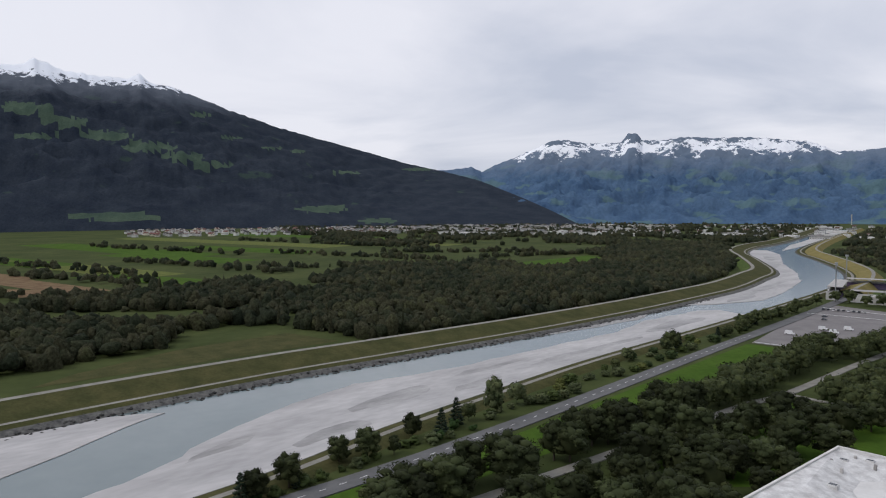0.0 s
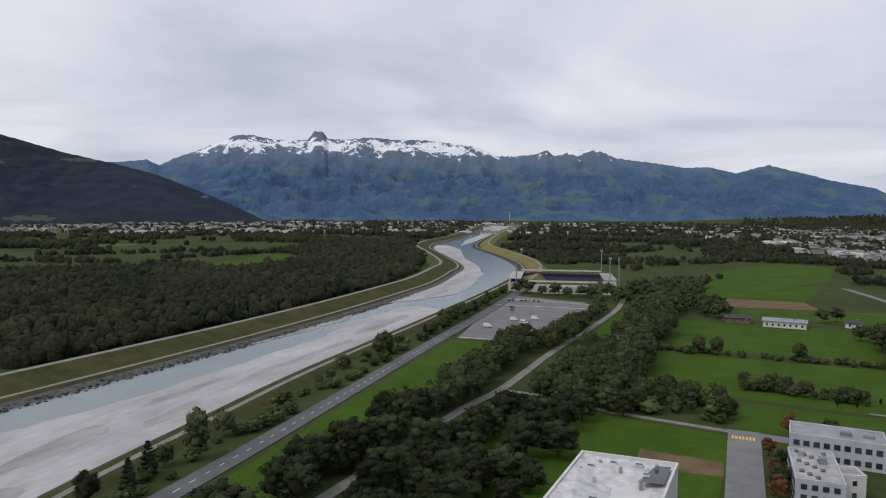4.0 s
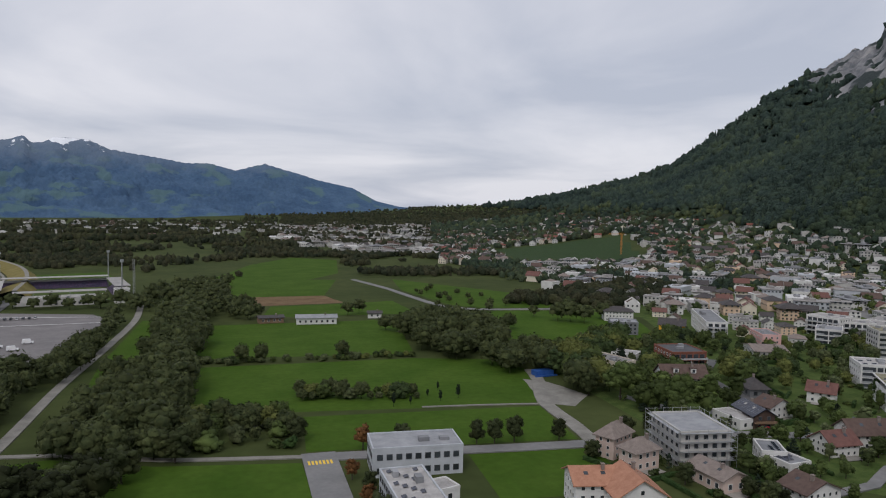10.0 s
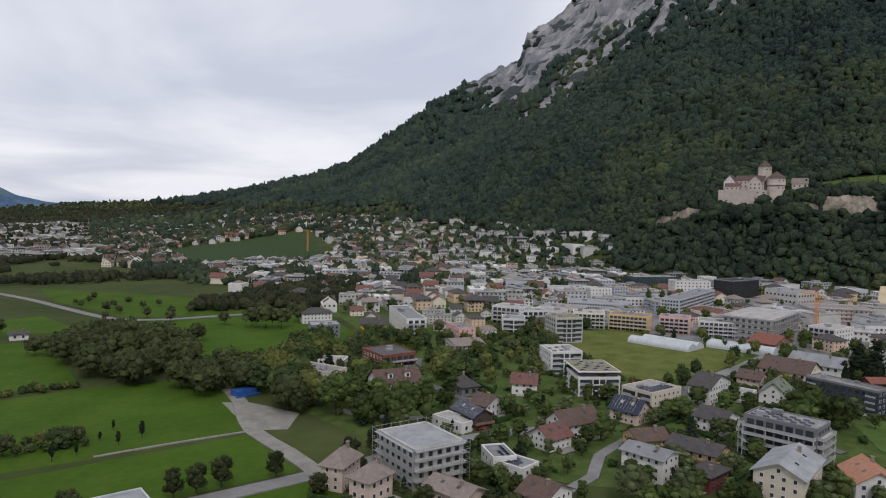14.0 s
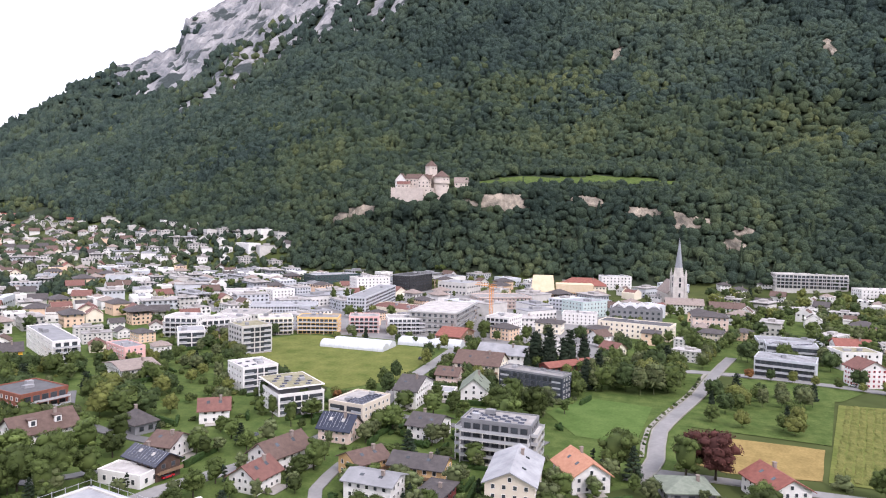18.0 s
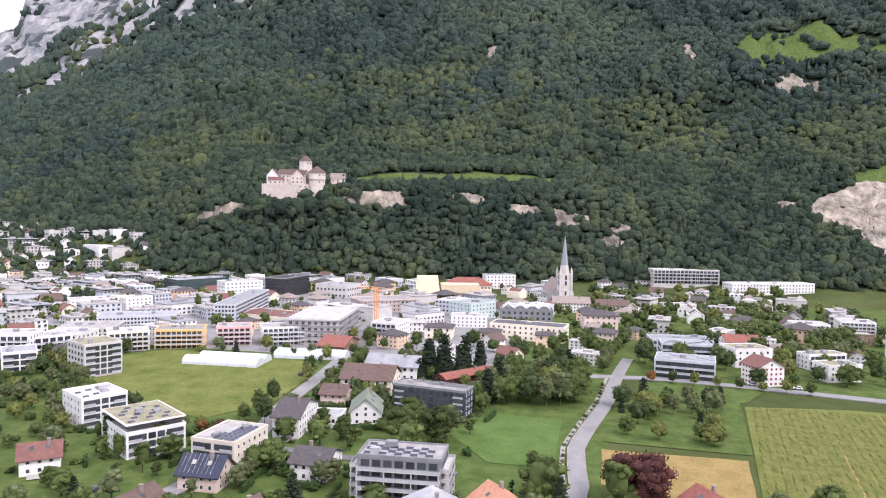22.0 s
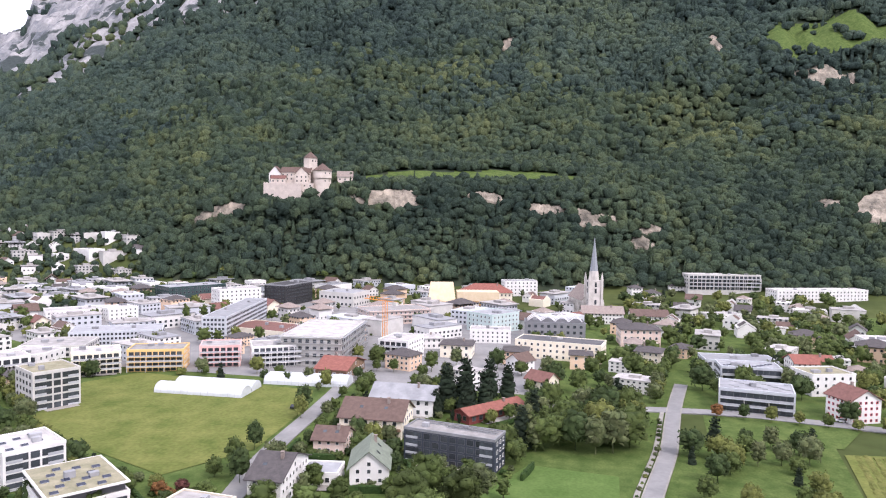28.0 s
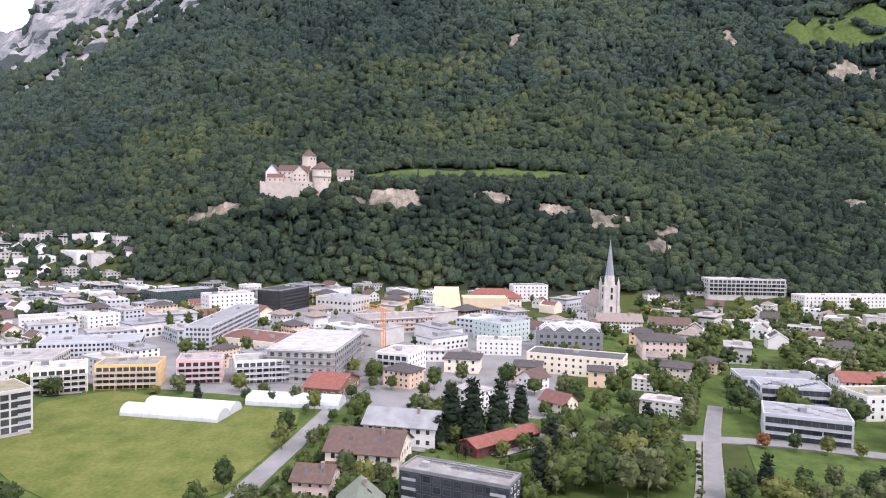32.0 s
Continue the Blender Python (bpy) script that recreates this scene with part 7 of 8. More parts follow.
for x, y in ((29, 206), (40, 206), (10, 225), (26, 178), (24, 170), (23, 186), (25, 160), (24, 152)):
    tree(x, y, TRS.uniform(5, 7.5), TRS.choice(["oak", "maple", "lime"]), note="beside the access road")
grove([(120, 460), (200, 445), (212, 460), (150, 560), (128, 600)], 16, 4, 7, ["lime", "oak"], 9, group="fruit trees along the country road", note="beside the country road")
for x, y, h in ((170, 415, 8), (196, 420, 12), (208, 400, 11), (150, 440, 7), (60, 440, 9), (68, 446, 10), (8, 440, 9), (2, 432, 10)):
    tree(x, y, h, "oak", note="standing in a meadow")
grove([(-20, 440), (-16, 480), (6, 486), (4, 436)], 14, 8, 12, BROAD, 5)
# town gardens, park and squares
grove([(252, 80), (306, 74), (306, 40), (252, 48)], 22, 4.5, 8.5, BROAD + ["willow", "birch", "spruce"], 5.2, note="in the small park")
grove([(284, 126), (334, 120), (326, 86), (286, 92)], 34, 7, 13, BROAD + ["willow", "birch", "spruce"], 4.8, note="in a dense garden grove")
for x, y, h in ((318, 148, 15), (323, 143, 17), (327, 150, 14), (314, 141, 13), (338, 137, 14), (341, 131, 12), (322, 136, 13), (310, 150, 9)):
    tree(x, y, h, "spruce", note="between houses")
for x, y, h in ((243, 182, 9), (250, 187, 9), (266, 190, 8), (296, 190, 8), (303, 192, 9), (332, 196, 8)):
    tree(x, y, h, "lime", 0.8, group="street trees", note="beside a street in the town")
for x, y in ((214, 198), (205, 204), (199, 193), (228, 208), (216, 214), (206, 180)):
    tree(x, y, TRS.uniform(7, 9), "lime", 0.8, group="trees beside the white blocks", note="beside white apartment blocks")
tree(224, 188, 6, "maple"); tree(232, 196, 3.5, "maple", 1.2); tree(235, 192, 3.2, "copper", 1.2)
for x, y, h, k in ((201, 96, 12, "oak"), (203, 80, 12, "lime"), (206, 73, 13, "copper"), (209, 78, 12, "copper"), (197, 92, 10, "spruce"), (213, 44, 5, "bush"), (208, 36, 9, "oak"), (236, 128, 12, "oak"), (240, 136, 13, "ash"), (232, 137, 11, "oak_b"), (227, 133, 10, "oak"),
                   (243, 126, 10, "willow"), (279, 124, 9, "oak"), (284, 116, 9, "birch"), (147, 128, 8, "willow"), (139, 136, 9, "willow"), (336, 22, 8, "oak"), (340, 8, 5, "oak")):
    bush(x, y, h) if k == "bush" else tree(x, y, h, k)
for i in range(26):
    x = 214 + i * 4.4
    bush(x, float(np.interp(x, [207, 228, 243, 262, 293, 320], [89, 89, 89.4, 86.4, 79.8, 77.2])) + 3.5, TRS.uniform(0.7, 1.7))
for i in range(8):
    tree(345 + i * 11, 80 - i * 1.6, TRS.uniform(5, 8), "lime", note="beside the street")
    tree(333 - i * 1.0, 62 - i * 8, TRS.uniform(4, 6), TRS.choice(["lime", "maple", "oak"]), note="beside the cross street")
GARDENS = [(122, 200), (125, 285), (160, 300), (215, 340), (345, 300), (345, 130), (290, 130), (262, 105), (222, 96), (160, 110), (110, 150), (104, 190)]
FIELD_GAP = [(240, 206), (266, 188), (309, 191), (334, 200), (340, 278), (318, 288), (276, 272), (255, 245)]


def gardens(ring, count, low, high, kinds, gap):
    xs, ys = [p[0] for p in ring], [p[1] for p in ring]
    here, tries = [], 0
    while len(here) < count and tries < count * 20:
        tries += 1
        x, y = TRS.uniform(min(xs), max(xs)), TRS.uniform(min(ys), max(ys))
        if not inside(x, y, ring) or inside(x, y, FIELD_GAP) or inside(x, y, [(225, 95), (232, 116), (272, 123), (272, 92)]) or not clear_of(x, y, 1.6) or not off_road(x, y, 4.0):
            continue
        if any((x - a) ** 2 + (y - b) ** 2 < gap * gap for a, b in here):
            continue
        here.append((x, y))
        k = TRS.choice(kinds)
        bush(x, y, TRS.uniform(1.2, 3.4)) if k == "bush" else tree(x, y, TRS.uniform(low, high), k, TRS.uniform(0.85, 1.15), note="in a garden")


grove([(124, 212), (150, 206), (192, 240), (222, 320), (210, 338), (160, 300), (124, 262)], 46, 6.5, 10.5, BROAD * 2 + ["willow", "birch", "spruce"], 5.0, note="between houses", wide=(1.0, 1.25))
grove([(132, 120), (170, 100), (200, 110), (226, 140), (236, 180), (180, 205), (136, 190)], 26, 5.5, 8.5, BROAD + ["willow", "birch", "spruce"], 6.0, note="between houses", wide=(1.0, 1.25))
gardens(GARDENS, 360, 3.2, 7.5, BROAD * 2 + ["bush"] * 9 + ["birch", "willow", "spruce", "cypress", "birch"], 2.6)
gardens([(345, 130), (345, 60), (345, -60), (480, -90), (640, -60), (640, 80), (560, 90), (470, 70), (420, 95)], 330, 5, 11, BROAD + ["birch", "willow", "spruce", "lime"], 5.0)
gardens([(345, 130), (345, 300), (240, 420), (330, 560), (560, 560), (640, 400), (640, 100), (470, 90)], 300, 4, 9.5, BROAD + ["birch", "lime", "bush", "bush"], 4.0)
for x, y in ((436, 318), (440, 310), (447, 302)):
    tree(x, y, 15, "poplar", note="beside office buildings")
gardens([(152, 40), (200, 30), (204, 86), (160, 105)], 16, 4, 9, BROAD + ["bush", "bush"], 5)


# ---- woods: crowns beyond counting ----
def lumps(rs, spruce, level):
    """One crown shape for woods, lobed and uneven, without its underside."""
    v, f = (ICO1, ICO2, ICO3)[level]
    keep = v[f].mean(1)[:, 2] > -0.35
    r = np.full(len(v), 0.74)
    for _ in range(6):
        to = rs.normal(size=3) + np.array([0, 0, 0.35])
        r = r + rs.uniform(0.15, 0.42) * np.clip(v @ (to / np.linalg.norm(to)), 0, 1) ** 4
    v = v * (r * rs.uniform(0.80, 1.18, len(v)))[:, None]
    if spruce:
        t = np.clip((v[:, 2:3] + 1) / 2, 0, 1)
        v = np.concatenate([v[:, :2] * (1.05 - 0.97 * t) * 0.72, v[:, 2:3] * (1.6 if level else 1.2)], 1)
    f = f[keep]
    if level:
        # twigs standing out of the crown break its outline
        n = 26
        c = v[f[rs.randint(0, len(f), n)]].mean(1) * rs.uniform(0.92, 1.16, (n, 1))
        e1, e2 = rs.normal(size=(n, 3)) * 0.14, rs.normal(size=(n, 3)) * 0.14
        k = len(v)
        v = np.concatenate([v, np.stack([c - e1, c + e1, c + e2], 1).reshape(-1, 3)])
        f = np.concatenate([f, np.arange(n * 3).reshape(-1, 3) + k])
    return v, f


def woods(name, label, xs, ys, sizes, material, seed, spruces=0.12, sink=0.25, level=1):
    rs = np.random.RandomState(seed)
    shapes = [lumps(rs, i >= 12, level) for i in range(16)]
    zs = ground_z(xs, ys)
    # conifers stand in stands, not evenly
    mixed = spruces * (1 + 1.3 * waves(xs, ys, 190, seed + 50, 3))
    pick = np.where(rs.uniform(size=len(xs)) < mixed, rs.randint(12, 16, len(xs)), rs.randint(0, 12, len(xs)))
    turn = rs.uniform(0, 2 * np.pi, len(xs))
    tall = rs.uniform(0.75, 1.35, len(xs))
    rise = rs.uniform(0.4, 1.25, len(xs)) * sink * 3
    vv, ff, k = [], [], 0
    for s, (v, f) in enumerate(shapes):
        i = np.nonzero(pick == s)[0]
        if not len(i):
            continue
        c, sn = np.cos(turn[i])[:, None], np.sin(turn[i])[:, None]
        r = sizes[i][:, None]
        x = (v[None, :, 0] * c - v[None, :, 1] * sn) * r + xs[i][:, None]
        y = (v[None, :, 0] * sn + v[None, :, 1] * c) * r + ys[i][:, None]
        z = v[None, :, 2] * r * tall[i][:, None] + zs[i][:, None] + r * rise[i][:, None]
        vv.append(np.stack([x, y, z], -1).reshape(-1, 3))
        ff.append((f[None] + (np.arange(len(i)) * len(v))[:, None, None] + k).reshape(-1, 3))
        k += len(i) * len(v)
    return tagged(new(name, mesh_from(name, np.concatenate(vv), np.concatenate(ff), [material], None, True)), label, "woods", kind="stuff")


def polar_spots(a0, a1, d0, d1, share, seed, least=7.5):
    """Spots whose spacing grows with the distance from the hub."""
    rs = np.random.RandomState(seed)
    out = []
    d = d0
    while d < d1:
        s = max(least, d * share)
        n = int(radians(a1 - a0) * d / s)
        a = radians(a0) + (np.arange(n) + rs.uniform(-0.45, 0.45, n)) * radians(a1 - a0) / n
        r = d + rs.uniform(-0.5, 0.5, n) * s
        out.append(np.stack([HUB[0] + r * np.sin(a), HUB[1] + r * np.cos(a), np.full(n, s)], 1))
        d += s * 0.92
    return np.concatenate(out).T


# bare rock below the ledge and on the slope: place, half length, half height in plan, turn of its long side
BARE = [(668, 428, 28, 5, 113), (705, 284, 34, 8, 96), (727, 203, 19, 4, 92), (726, 147, 18, 4.5, 90), (722, 107, 19, 8, 90), (724, 56, 12, 6, 90), (707, 66, 10, 6, 92), (690, 336, 9, 6, 100),
        (1138, 237, 12, 15, 110), (1178, -56, 11, 20, 100), (1146, 776, 24, 7, 100), (1114, -178, 40, 14, 93), (792, -98, 18, 9, 120)]
QUARRY = [(768, -118), (785, -116), (812, -136), (826, -160), (836, -178), (838, -200), (822, -232), (790, -232), (760, -205), (728, -178), (716, -164), (728, -152), (752, -152), (764, -136)]


def on_rock(x, y, grow=1.0, shift=0.0):
    """Which spots lie on bare rock, or up to a shift below it."""
    out = inside(x, y, QUARRY) | inside(x + shift, y, QUARRY)
    for rx, ry, ra, rb, turn in BARE:
        c, s = math.cos(radians(turn)), math.sin(radians(turn))
        for o in (0, shift):
            u, v = (x + o - rx) * c + (y - ry) * s, -(x + o - rx) * s + (y - ry) * c
            out |= (u / ra) ** 2 + (v / rb) ** 2 < grow
    return out


def forest():
    x, y, s = polar_spots(14, 116, 600, 3300, 0.0070, 3, 5.2)
    az, d = np.degrees(np.arctan2(x - HUB[0], y - HUB[1])), np.hypot(x - HUB[0], y - HUB[1])
    rs = np.random.RandomState(8)
    thin = (az > 68) & (d > 1650)
    ok = ~thin | (rs.uniform(size=len(x)) < 0.22)
    s = np.where(thin, s * 1.9, s)
    x, y, s, az, d = x[ok], y[ok], s[ok], az[ok], d[ok]
    z = ground_z(x, y)
    ok = (z > 8) & ((az > 54) | (z > 62 + 14 * waves(x, y, 260, 4)) | ((az > 44) & (z > 42 + 12 * waves(x, y, 160, 5))) | ((az > 39) & (z > 46 + 14 * waves(x, y, 200, 5))))
    for ring in CLEARINGS:
        ok &= ~inside(x, y, ring) & ~inside(x + 7, y, ring)
    cu, cv = (x - 698) * math.cos(radians(100)) + (y - 372) * math.sin(radians(100)), -(x - 698) * math.sin(radians(100)) + (y - 372) * math.cos(radians(100))
    ok &= ~((np.abs(cu + 1) < 33) & (cv > -14) & (cv < 18))
    ok &= ~bare_cliff(x, y, z, az, d) | (waves(x, y, 330, 61) + 0.35 * waves(x, y, 90, 62) > 0.66)
    ok &= ~on_rock(x, y, 0.75 + 0.85 * waves(x, y, 16, 6), 5.0)
    x, y, s = x[ok], y[ok], s[ok]
    size = np.minimum(s * np.random.RandomState(8).uniform(0.62, 1.12, len(s)), 13)
    d = np.hypot(x - HUB[0], y - HUB[1])
    near, far = d + 130 * waves(x, y, 190, 33) + 40 * rs.normal(size=len(d)) < 1040, d > 1350
    mid = ~near & ~far
    woods("hillside_forest", "dense mixed green forest covering the lower slope", x[near], y[near], size[near], WOODS, 2, 0.10)
    woods("upper_forest", "dense mixed green forest on the upper slope", x[mid], y[mid], size[mid], WOODS_HIGH, 3, 0.22)
    woods("mountain_forest", "dense dark forest high on the mountain", x[far], y[far], size[far], WOODS_HIGH, 4, 0.2, level=0)


def castle_trees():
    rs = np.random.RandomState(44)
    u, w = rs.uniform(-52, 38, 90), rs.uniform(18, 30, 90)
    c, s = math.cos(radians(100)), math.sin(radians(100))
    woods("castle_trees", "green trees below the castle walls", 698 + c * u - s * w, 372 + s * u + c * w, rs.uniform(4.6, 7.6, 90), WOODS, 9, 0.05, 0.5, level=2)
    # single trees standing on the alp
    x, y = rs.uniform(1150, 1255, 240), rs.uniform(-330, -95, 240)
    k = inside(x, y, CLEARINGS[1]) & (waves(x, y, 70, 71) > 0.22)
    woods("alp_trees", "round trees scattered over the alp", x[k], y[k], rs.uniform(4, 7, 240)[k], WOODS_HIGH, 10, 0.1)


forest()
castle_trees()


def rock_face(ring, label, relief=2.2, seed=1):
    """Bare broken rock over a plan ring, its edge dipping into the slope."""
    c = np.mean(ring, 0)
    n, rings = 72, 16
    loop = np.array(ring + ring[:1], float)
    run = np.concatenate([[0], np.cumsum(np.hypot(*np.diff(loop, axis=0).T))])
    at = np.arange(n) / n * run[-1]
    edge = np.stack([np.interp(at, run, loop[:, 0]), np.interp(at, run, loop[:, 1])], 1)
    q = np.repeat((np.arange(rings + 1) / rings), n)
    p = c + (np.tile(edge, (rings + 1, 1)) - c) * (q * 1.04)[:, None]
    x, y = p[:, 0], p[:, 1]
    z = ground_z(x, y) + 1.4 + relief * (1.2 * (0.4 - np.abs(waves(x, y, 17, seed, 4))) + 0.6 * waves(x, y, 5, seed + 9, 3)) - 4.0 * (q == 1)
    k, j = np.meshgrid(np.arange(rings), np.arange(n), indexing="ij")
    j2 = (j + 1) % n
    f = np.stack([k * n + j, k * n + j2, (k + 1) * n + j2, (k + 1) * n + j], -1).reshape(-1, 4)[:, ::-1]
    tagged(new("rock_face", mesh_from("rock_face", np.stack([x, y, z], 1), f, [ROCK])), label, "rock", kind="structure")


for i, (rx, ry, ra, rb, turn) in enumerate(BARE):
    a = [k * math.tau / 26 for k in range(26)]
    reach = [1 + 0.2 * math.sin(3 * q + i) + 0.14 * math.sin(7 * q + 2 * i) for q in a]
    c, s = math.cos(radians(turn)), math.sin(radians(turn))
    rock_face([(rx + g * (ra * math.cos(q) * c - rb * math.sin(q) * s), ry + g * (ra * math.cos(q) * s + rb * math.sin(q) * c)) for q, g in zip(a, reach)], "bare pale rock face between trees", 1.6, i)
rock_face(QUARRY, "wide bare tan quarry face in the wooded slope", 3.0, 31)


def strew(ring, gap, seed, jitter=0.5):
    xs, ys = [p[0] for p in ring], [p[1] for p in ring]
    rs = np.random.RandomState(seed)
    gx, gy = np.meshgrid(np.arange(min(xs), max(xs), gap), np.arange(min(ys), max(ys), gap))
    gx, gy = gx.ravel() + rs.uniform(-jitter, jitter, gx.size) * gap, gy.ravel() + rs.uniform(-jitter, jitter, gy.size) * gap
    k = inside(gx, gy, ring)
    return gx[k], gy[k]


def valley_woods():
    px, py = [], []
    rings = [[(-249, 176), (-246, 330), (-254, 490), (-282, 620), (-340, 770), (-410, 890), (-440, 960), (-560, 1150), (-640, 1000), (-570, 800), (-552, 770), (-470, 728), (-436, 530), (-528, 570), (-600, 420), (-520, 300), (-440, 300), (-420, 200), (-400, 180), (-372, 190), (-330, 190), (-310, 160)],
             [(-300, -120), (-290, 20), (-305, 88), (-340, 110), (-345, 140), (-320, 165), (-360, 185), (-362, 100), (-420, 60), (-500, 40), (-470, -120)],
             [(-400, 170), (-480, 60), (-540, 90), (-520, 150), (-560, 250), (-470, 260), (-420, 190)]]
    for i, r in enumerate(rings):
        x, y = strew(r, 5.6, 20 + i)
        k = waves(x, y, 60, 31 + i) > -0.55
        px.append(x[k]); py.append(y[k])
    # hedgerows between the far fields
    rs = np.random.RandomState(77)
    for x0, y0, x1, y1, n in ((-1000, 130, -640, 210, 60), (-760, 120, -560, 190, 50), (-900, 260, -600, 330, 60), (-720, 60, -560, 60, 40), (-1250, 330, -900, 420, 60), (-680, 330, -560, 480, 60), (-1300, 620, -800, 700, 70), (-900, 480, -620, 560, 70), (-620, 620, -560, 820, 60), (-800, 600, -640, 760, 80)):
        t = rs.uniform(size=n)
        px.append(x0 + (x1 - x0) * t + rs.normal(size=n) * 7); py.append(y0 + (y1 - y0) * t + rs.normal(size=n) * 7)
    x, y = np.concatenate(px), np.concatenate(py)
    s = np.random.RandomState(4).uniform(2.8, 5.4, len(x))
    k = np.hypot(x, y) < 520
    woods("riverside_woods", "dark green riverside woods in early autumn", x[k], y[k], s[k], WOODS_FAR, 5, 0.05)
    woods("riverside_woods", "dark green woods beyond the river", x[~k], y[~k], s[~k], WOODS_FAR, 15, 0.05, level=0)
    x, y, s = polar_spots(-62, 34, 640, 3650, 0.0085, 12)
    d, az = np.hypot(x - HUB[0], y - HUB[1]), np.degrees(np.arctan2(x - HUB[0], y - HUB[1]))
    k = waves(x, y, 260, 41) + 0.35 * waves(x, y, 60, 43) > np.where((az > 3) & (d > 1900), -0.45, np.where(az > 8, 0.16, 0.10))
    k &= ~((az < -20) & (d < 1150)) & ((d < 2500) | (az > 0))
    east = np.interp(y, [q[1] for q in EAST_EDGE], [q[0] for q in EAST_EDGE]); west = np.interp(-y, [-q[1] for q in WEST_EDGE], [q[0] for q in WEST_EDGE])
    k &= (x > east + 45) | (x < west - 40)
    k &= ~((az > -2) & (y < 660)) & ~((x > 0) & (x < 110) & (y < 900)) & ~inside(x, y, [(370, 1049), (620, 1061), (489, 780), (300, 780)])
    k &= ~inside(x, y, [(-160, 480), (-60, 480), (-90, 740), (-200, 720)])
    x, y, s = x[k], y[k], s[k]
    woods("valley_woods", "distant dark woods and hedges on the valley floor", x, y, np.minimum(s * 0.5, 5.5), WOODS_FAR, 6, 0.08, level=0)
    x, y = strew([(170, 470), (226, 505), (330, 560), (360, 520), (250, 440), (228, 430), (222, 455)], 6.0, 51)
    woods("tree_belt", "dense belt of dark trees beside the town", x, y, np.random.RandomState(2).uniform(3.5, 5.5, len(x)), WOODS_FAR, 7, 0.05)
    x, y, s = polar_spots(15, 55, 600, 1900, 0.011, 15)
    k = (waves(x, y, 60, 47) > np.where(np.hypot(x - HUB[0], y - HUB[1]) < 950, -0.6, -0.05)) & (x > 236) & ~inside(x, y, [(370, 1049), (620, 1061), (489, 780), (300, 780)])
    woods("town_trees", "scattered trees among the hillside houses", x[k], y[k], s[k] * 0.47, WOODS, 8, 0.1, level=0)


valley_woods()


# ---- stones along the western foot of the river ----
def stones():
    rs = np.random.RandomState(9)
    line = smooth_line(WEST_LINE[:9], 1.3)
    v, f = ICO1
    vv, ff, k = [], [], 0
    for q in line:
        for _ in range(2):
            o, s = rs.uniform(-1.5, 5.5), rs.uniform(0.3, 0.9)
            w = v * (1 + rs.uniform(-0.25, 0.25, (len(v), 1))) * s * np.array([1, 1, 0.7]) + np.array([q.x + o, q.y + rs.uniform(-0.7, 0.7), 0.9 - o * 0.18])
            vv.append(w); ff.append(f + k); k += len(v)
    tagged(new("bank_boulders", mesh_from("bank_boulders", np.concatenate(vv), np.concatenate(ff), [STONE])), "dark boulders along the river bank", "boulders", kind="stuff")


stones()


# ---- trees too many to count: lighter crowns, joined ----
def light_crown(kind, seed, far):
    """A lighter crown: a full middle set about with small clumps and leaf sprays; far ones with fewer."""
    rs = np.random.RandomState(seed)
    slim = {"poplar": 0.16, "cypress": 0.12, "birch": 0.28, "lime": 0.33, "alder_b": 0.38}.get(kind, 0.40)
    vs, fs, k = [], [], 0
    n, m = (11, 6) if far else (20, 13)
    solid, faces = ICO1 if far else ICO2
    upper = ICO1[1][ICO1[0][ICO1[1]].mean(1)[:, 2] > -0.45]
    if kind != "spruce":
        v = solid * rs.uniform(0.80, 1.06, (len(solid), 1)) * np.array([slim * 0.80, slim * 0.80, 0.36]) + np.array([0, 0, 0.56])
        vs.append(v); fs.append(faces); k = len(v)
    for i in range(n):
        if kind == "spruce":
            u = -0.9 + 1.8 * i / (n - 1)
            c = np.array([math.cos(i * 2.4), math.sin(i * 2.4), 0]) * 0.06 + np.array([0, 0, 0.5 + u * 0.46])
            size, flat = 0.05 + 0.2 * (1 - (u + 1) / 2), 0.5
        else:
            u, a = -0.7 + 1.6 * (i + rs.uniform(0, 1)) / n, i * 2.4 + rs.uniform(-0.4, 0.4)
            c = np.array([math.cos(a), math.sin(a), 0]) * slim * 0.74 * math.sqrt(max(0, 1 - u * u)) + np.array([0, 0, 0.56 + u * 0.34])
            size, flat = rs.uniform(0.26, 0.44) * slim, 0.85
        v = ICO1[0] * (1 + rs.uniform(-0.25, 0.25, (len(ICO1[0]), 1))) * size * np.array([1, 1, flat]) + c
        vs.append(v); fs.append(upper + k); k += len(v)
        d = rs.normal(size=(m, 3)) + (c - np.array([0, 0, 0.5])) * 3 + np.array([0, 0, 0.3])
        d /= np.linalg.norm(d, axis=1)[:, None]
        p = c + d * size * rs.uniform(0.85, 1.3, (m, 1))
        e1, e2 = rs.normal(size=(m, 3)) * 0.033, rs.normal(size=(m, 3)) * 0.033
        vs.append(np.stack([p - e1, p + e1, p + e2], 1).reshape(-1, 3)); fs.append(np.arange(m * 3).reshape(-1, 3) + k); k += m * 3
    v = np.array([(-0.02, -0.02, -0.1), (0.02, -0.02, -0.1), (0, 0.02, -0.1), (0, 0, 0.6)])
    vs.append(v); fs.append(np.array([(0, 1, 3), (1, 2, 3), (2, 0, 3)]) + k)
    return np.concatenate(vs), np.concatenate(fs)


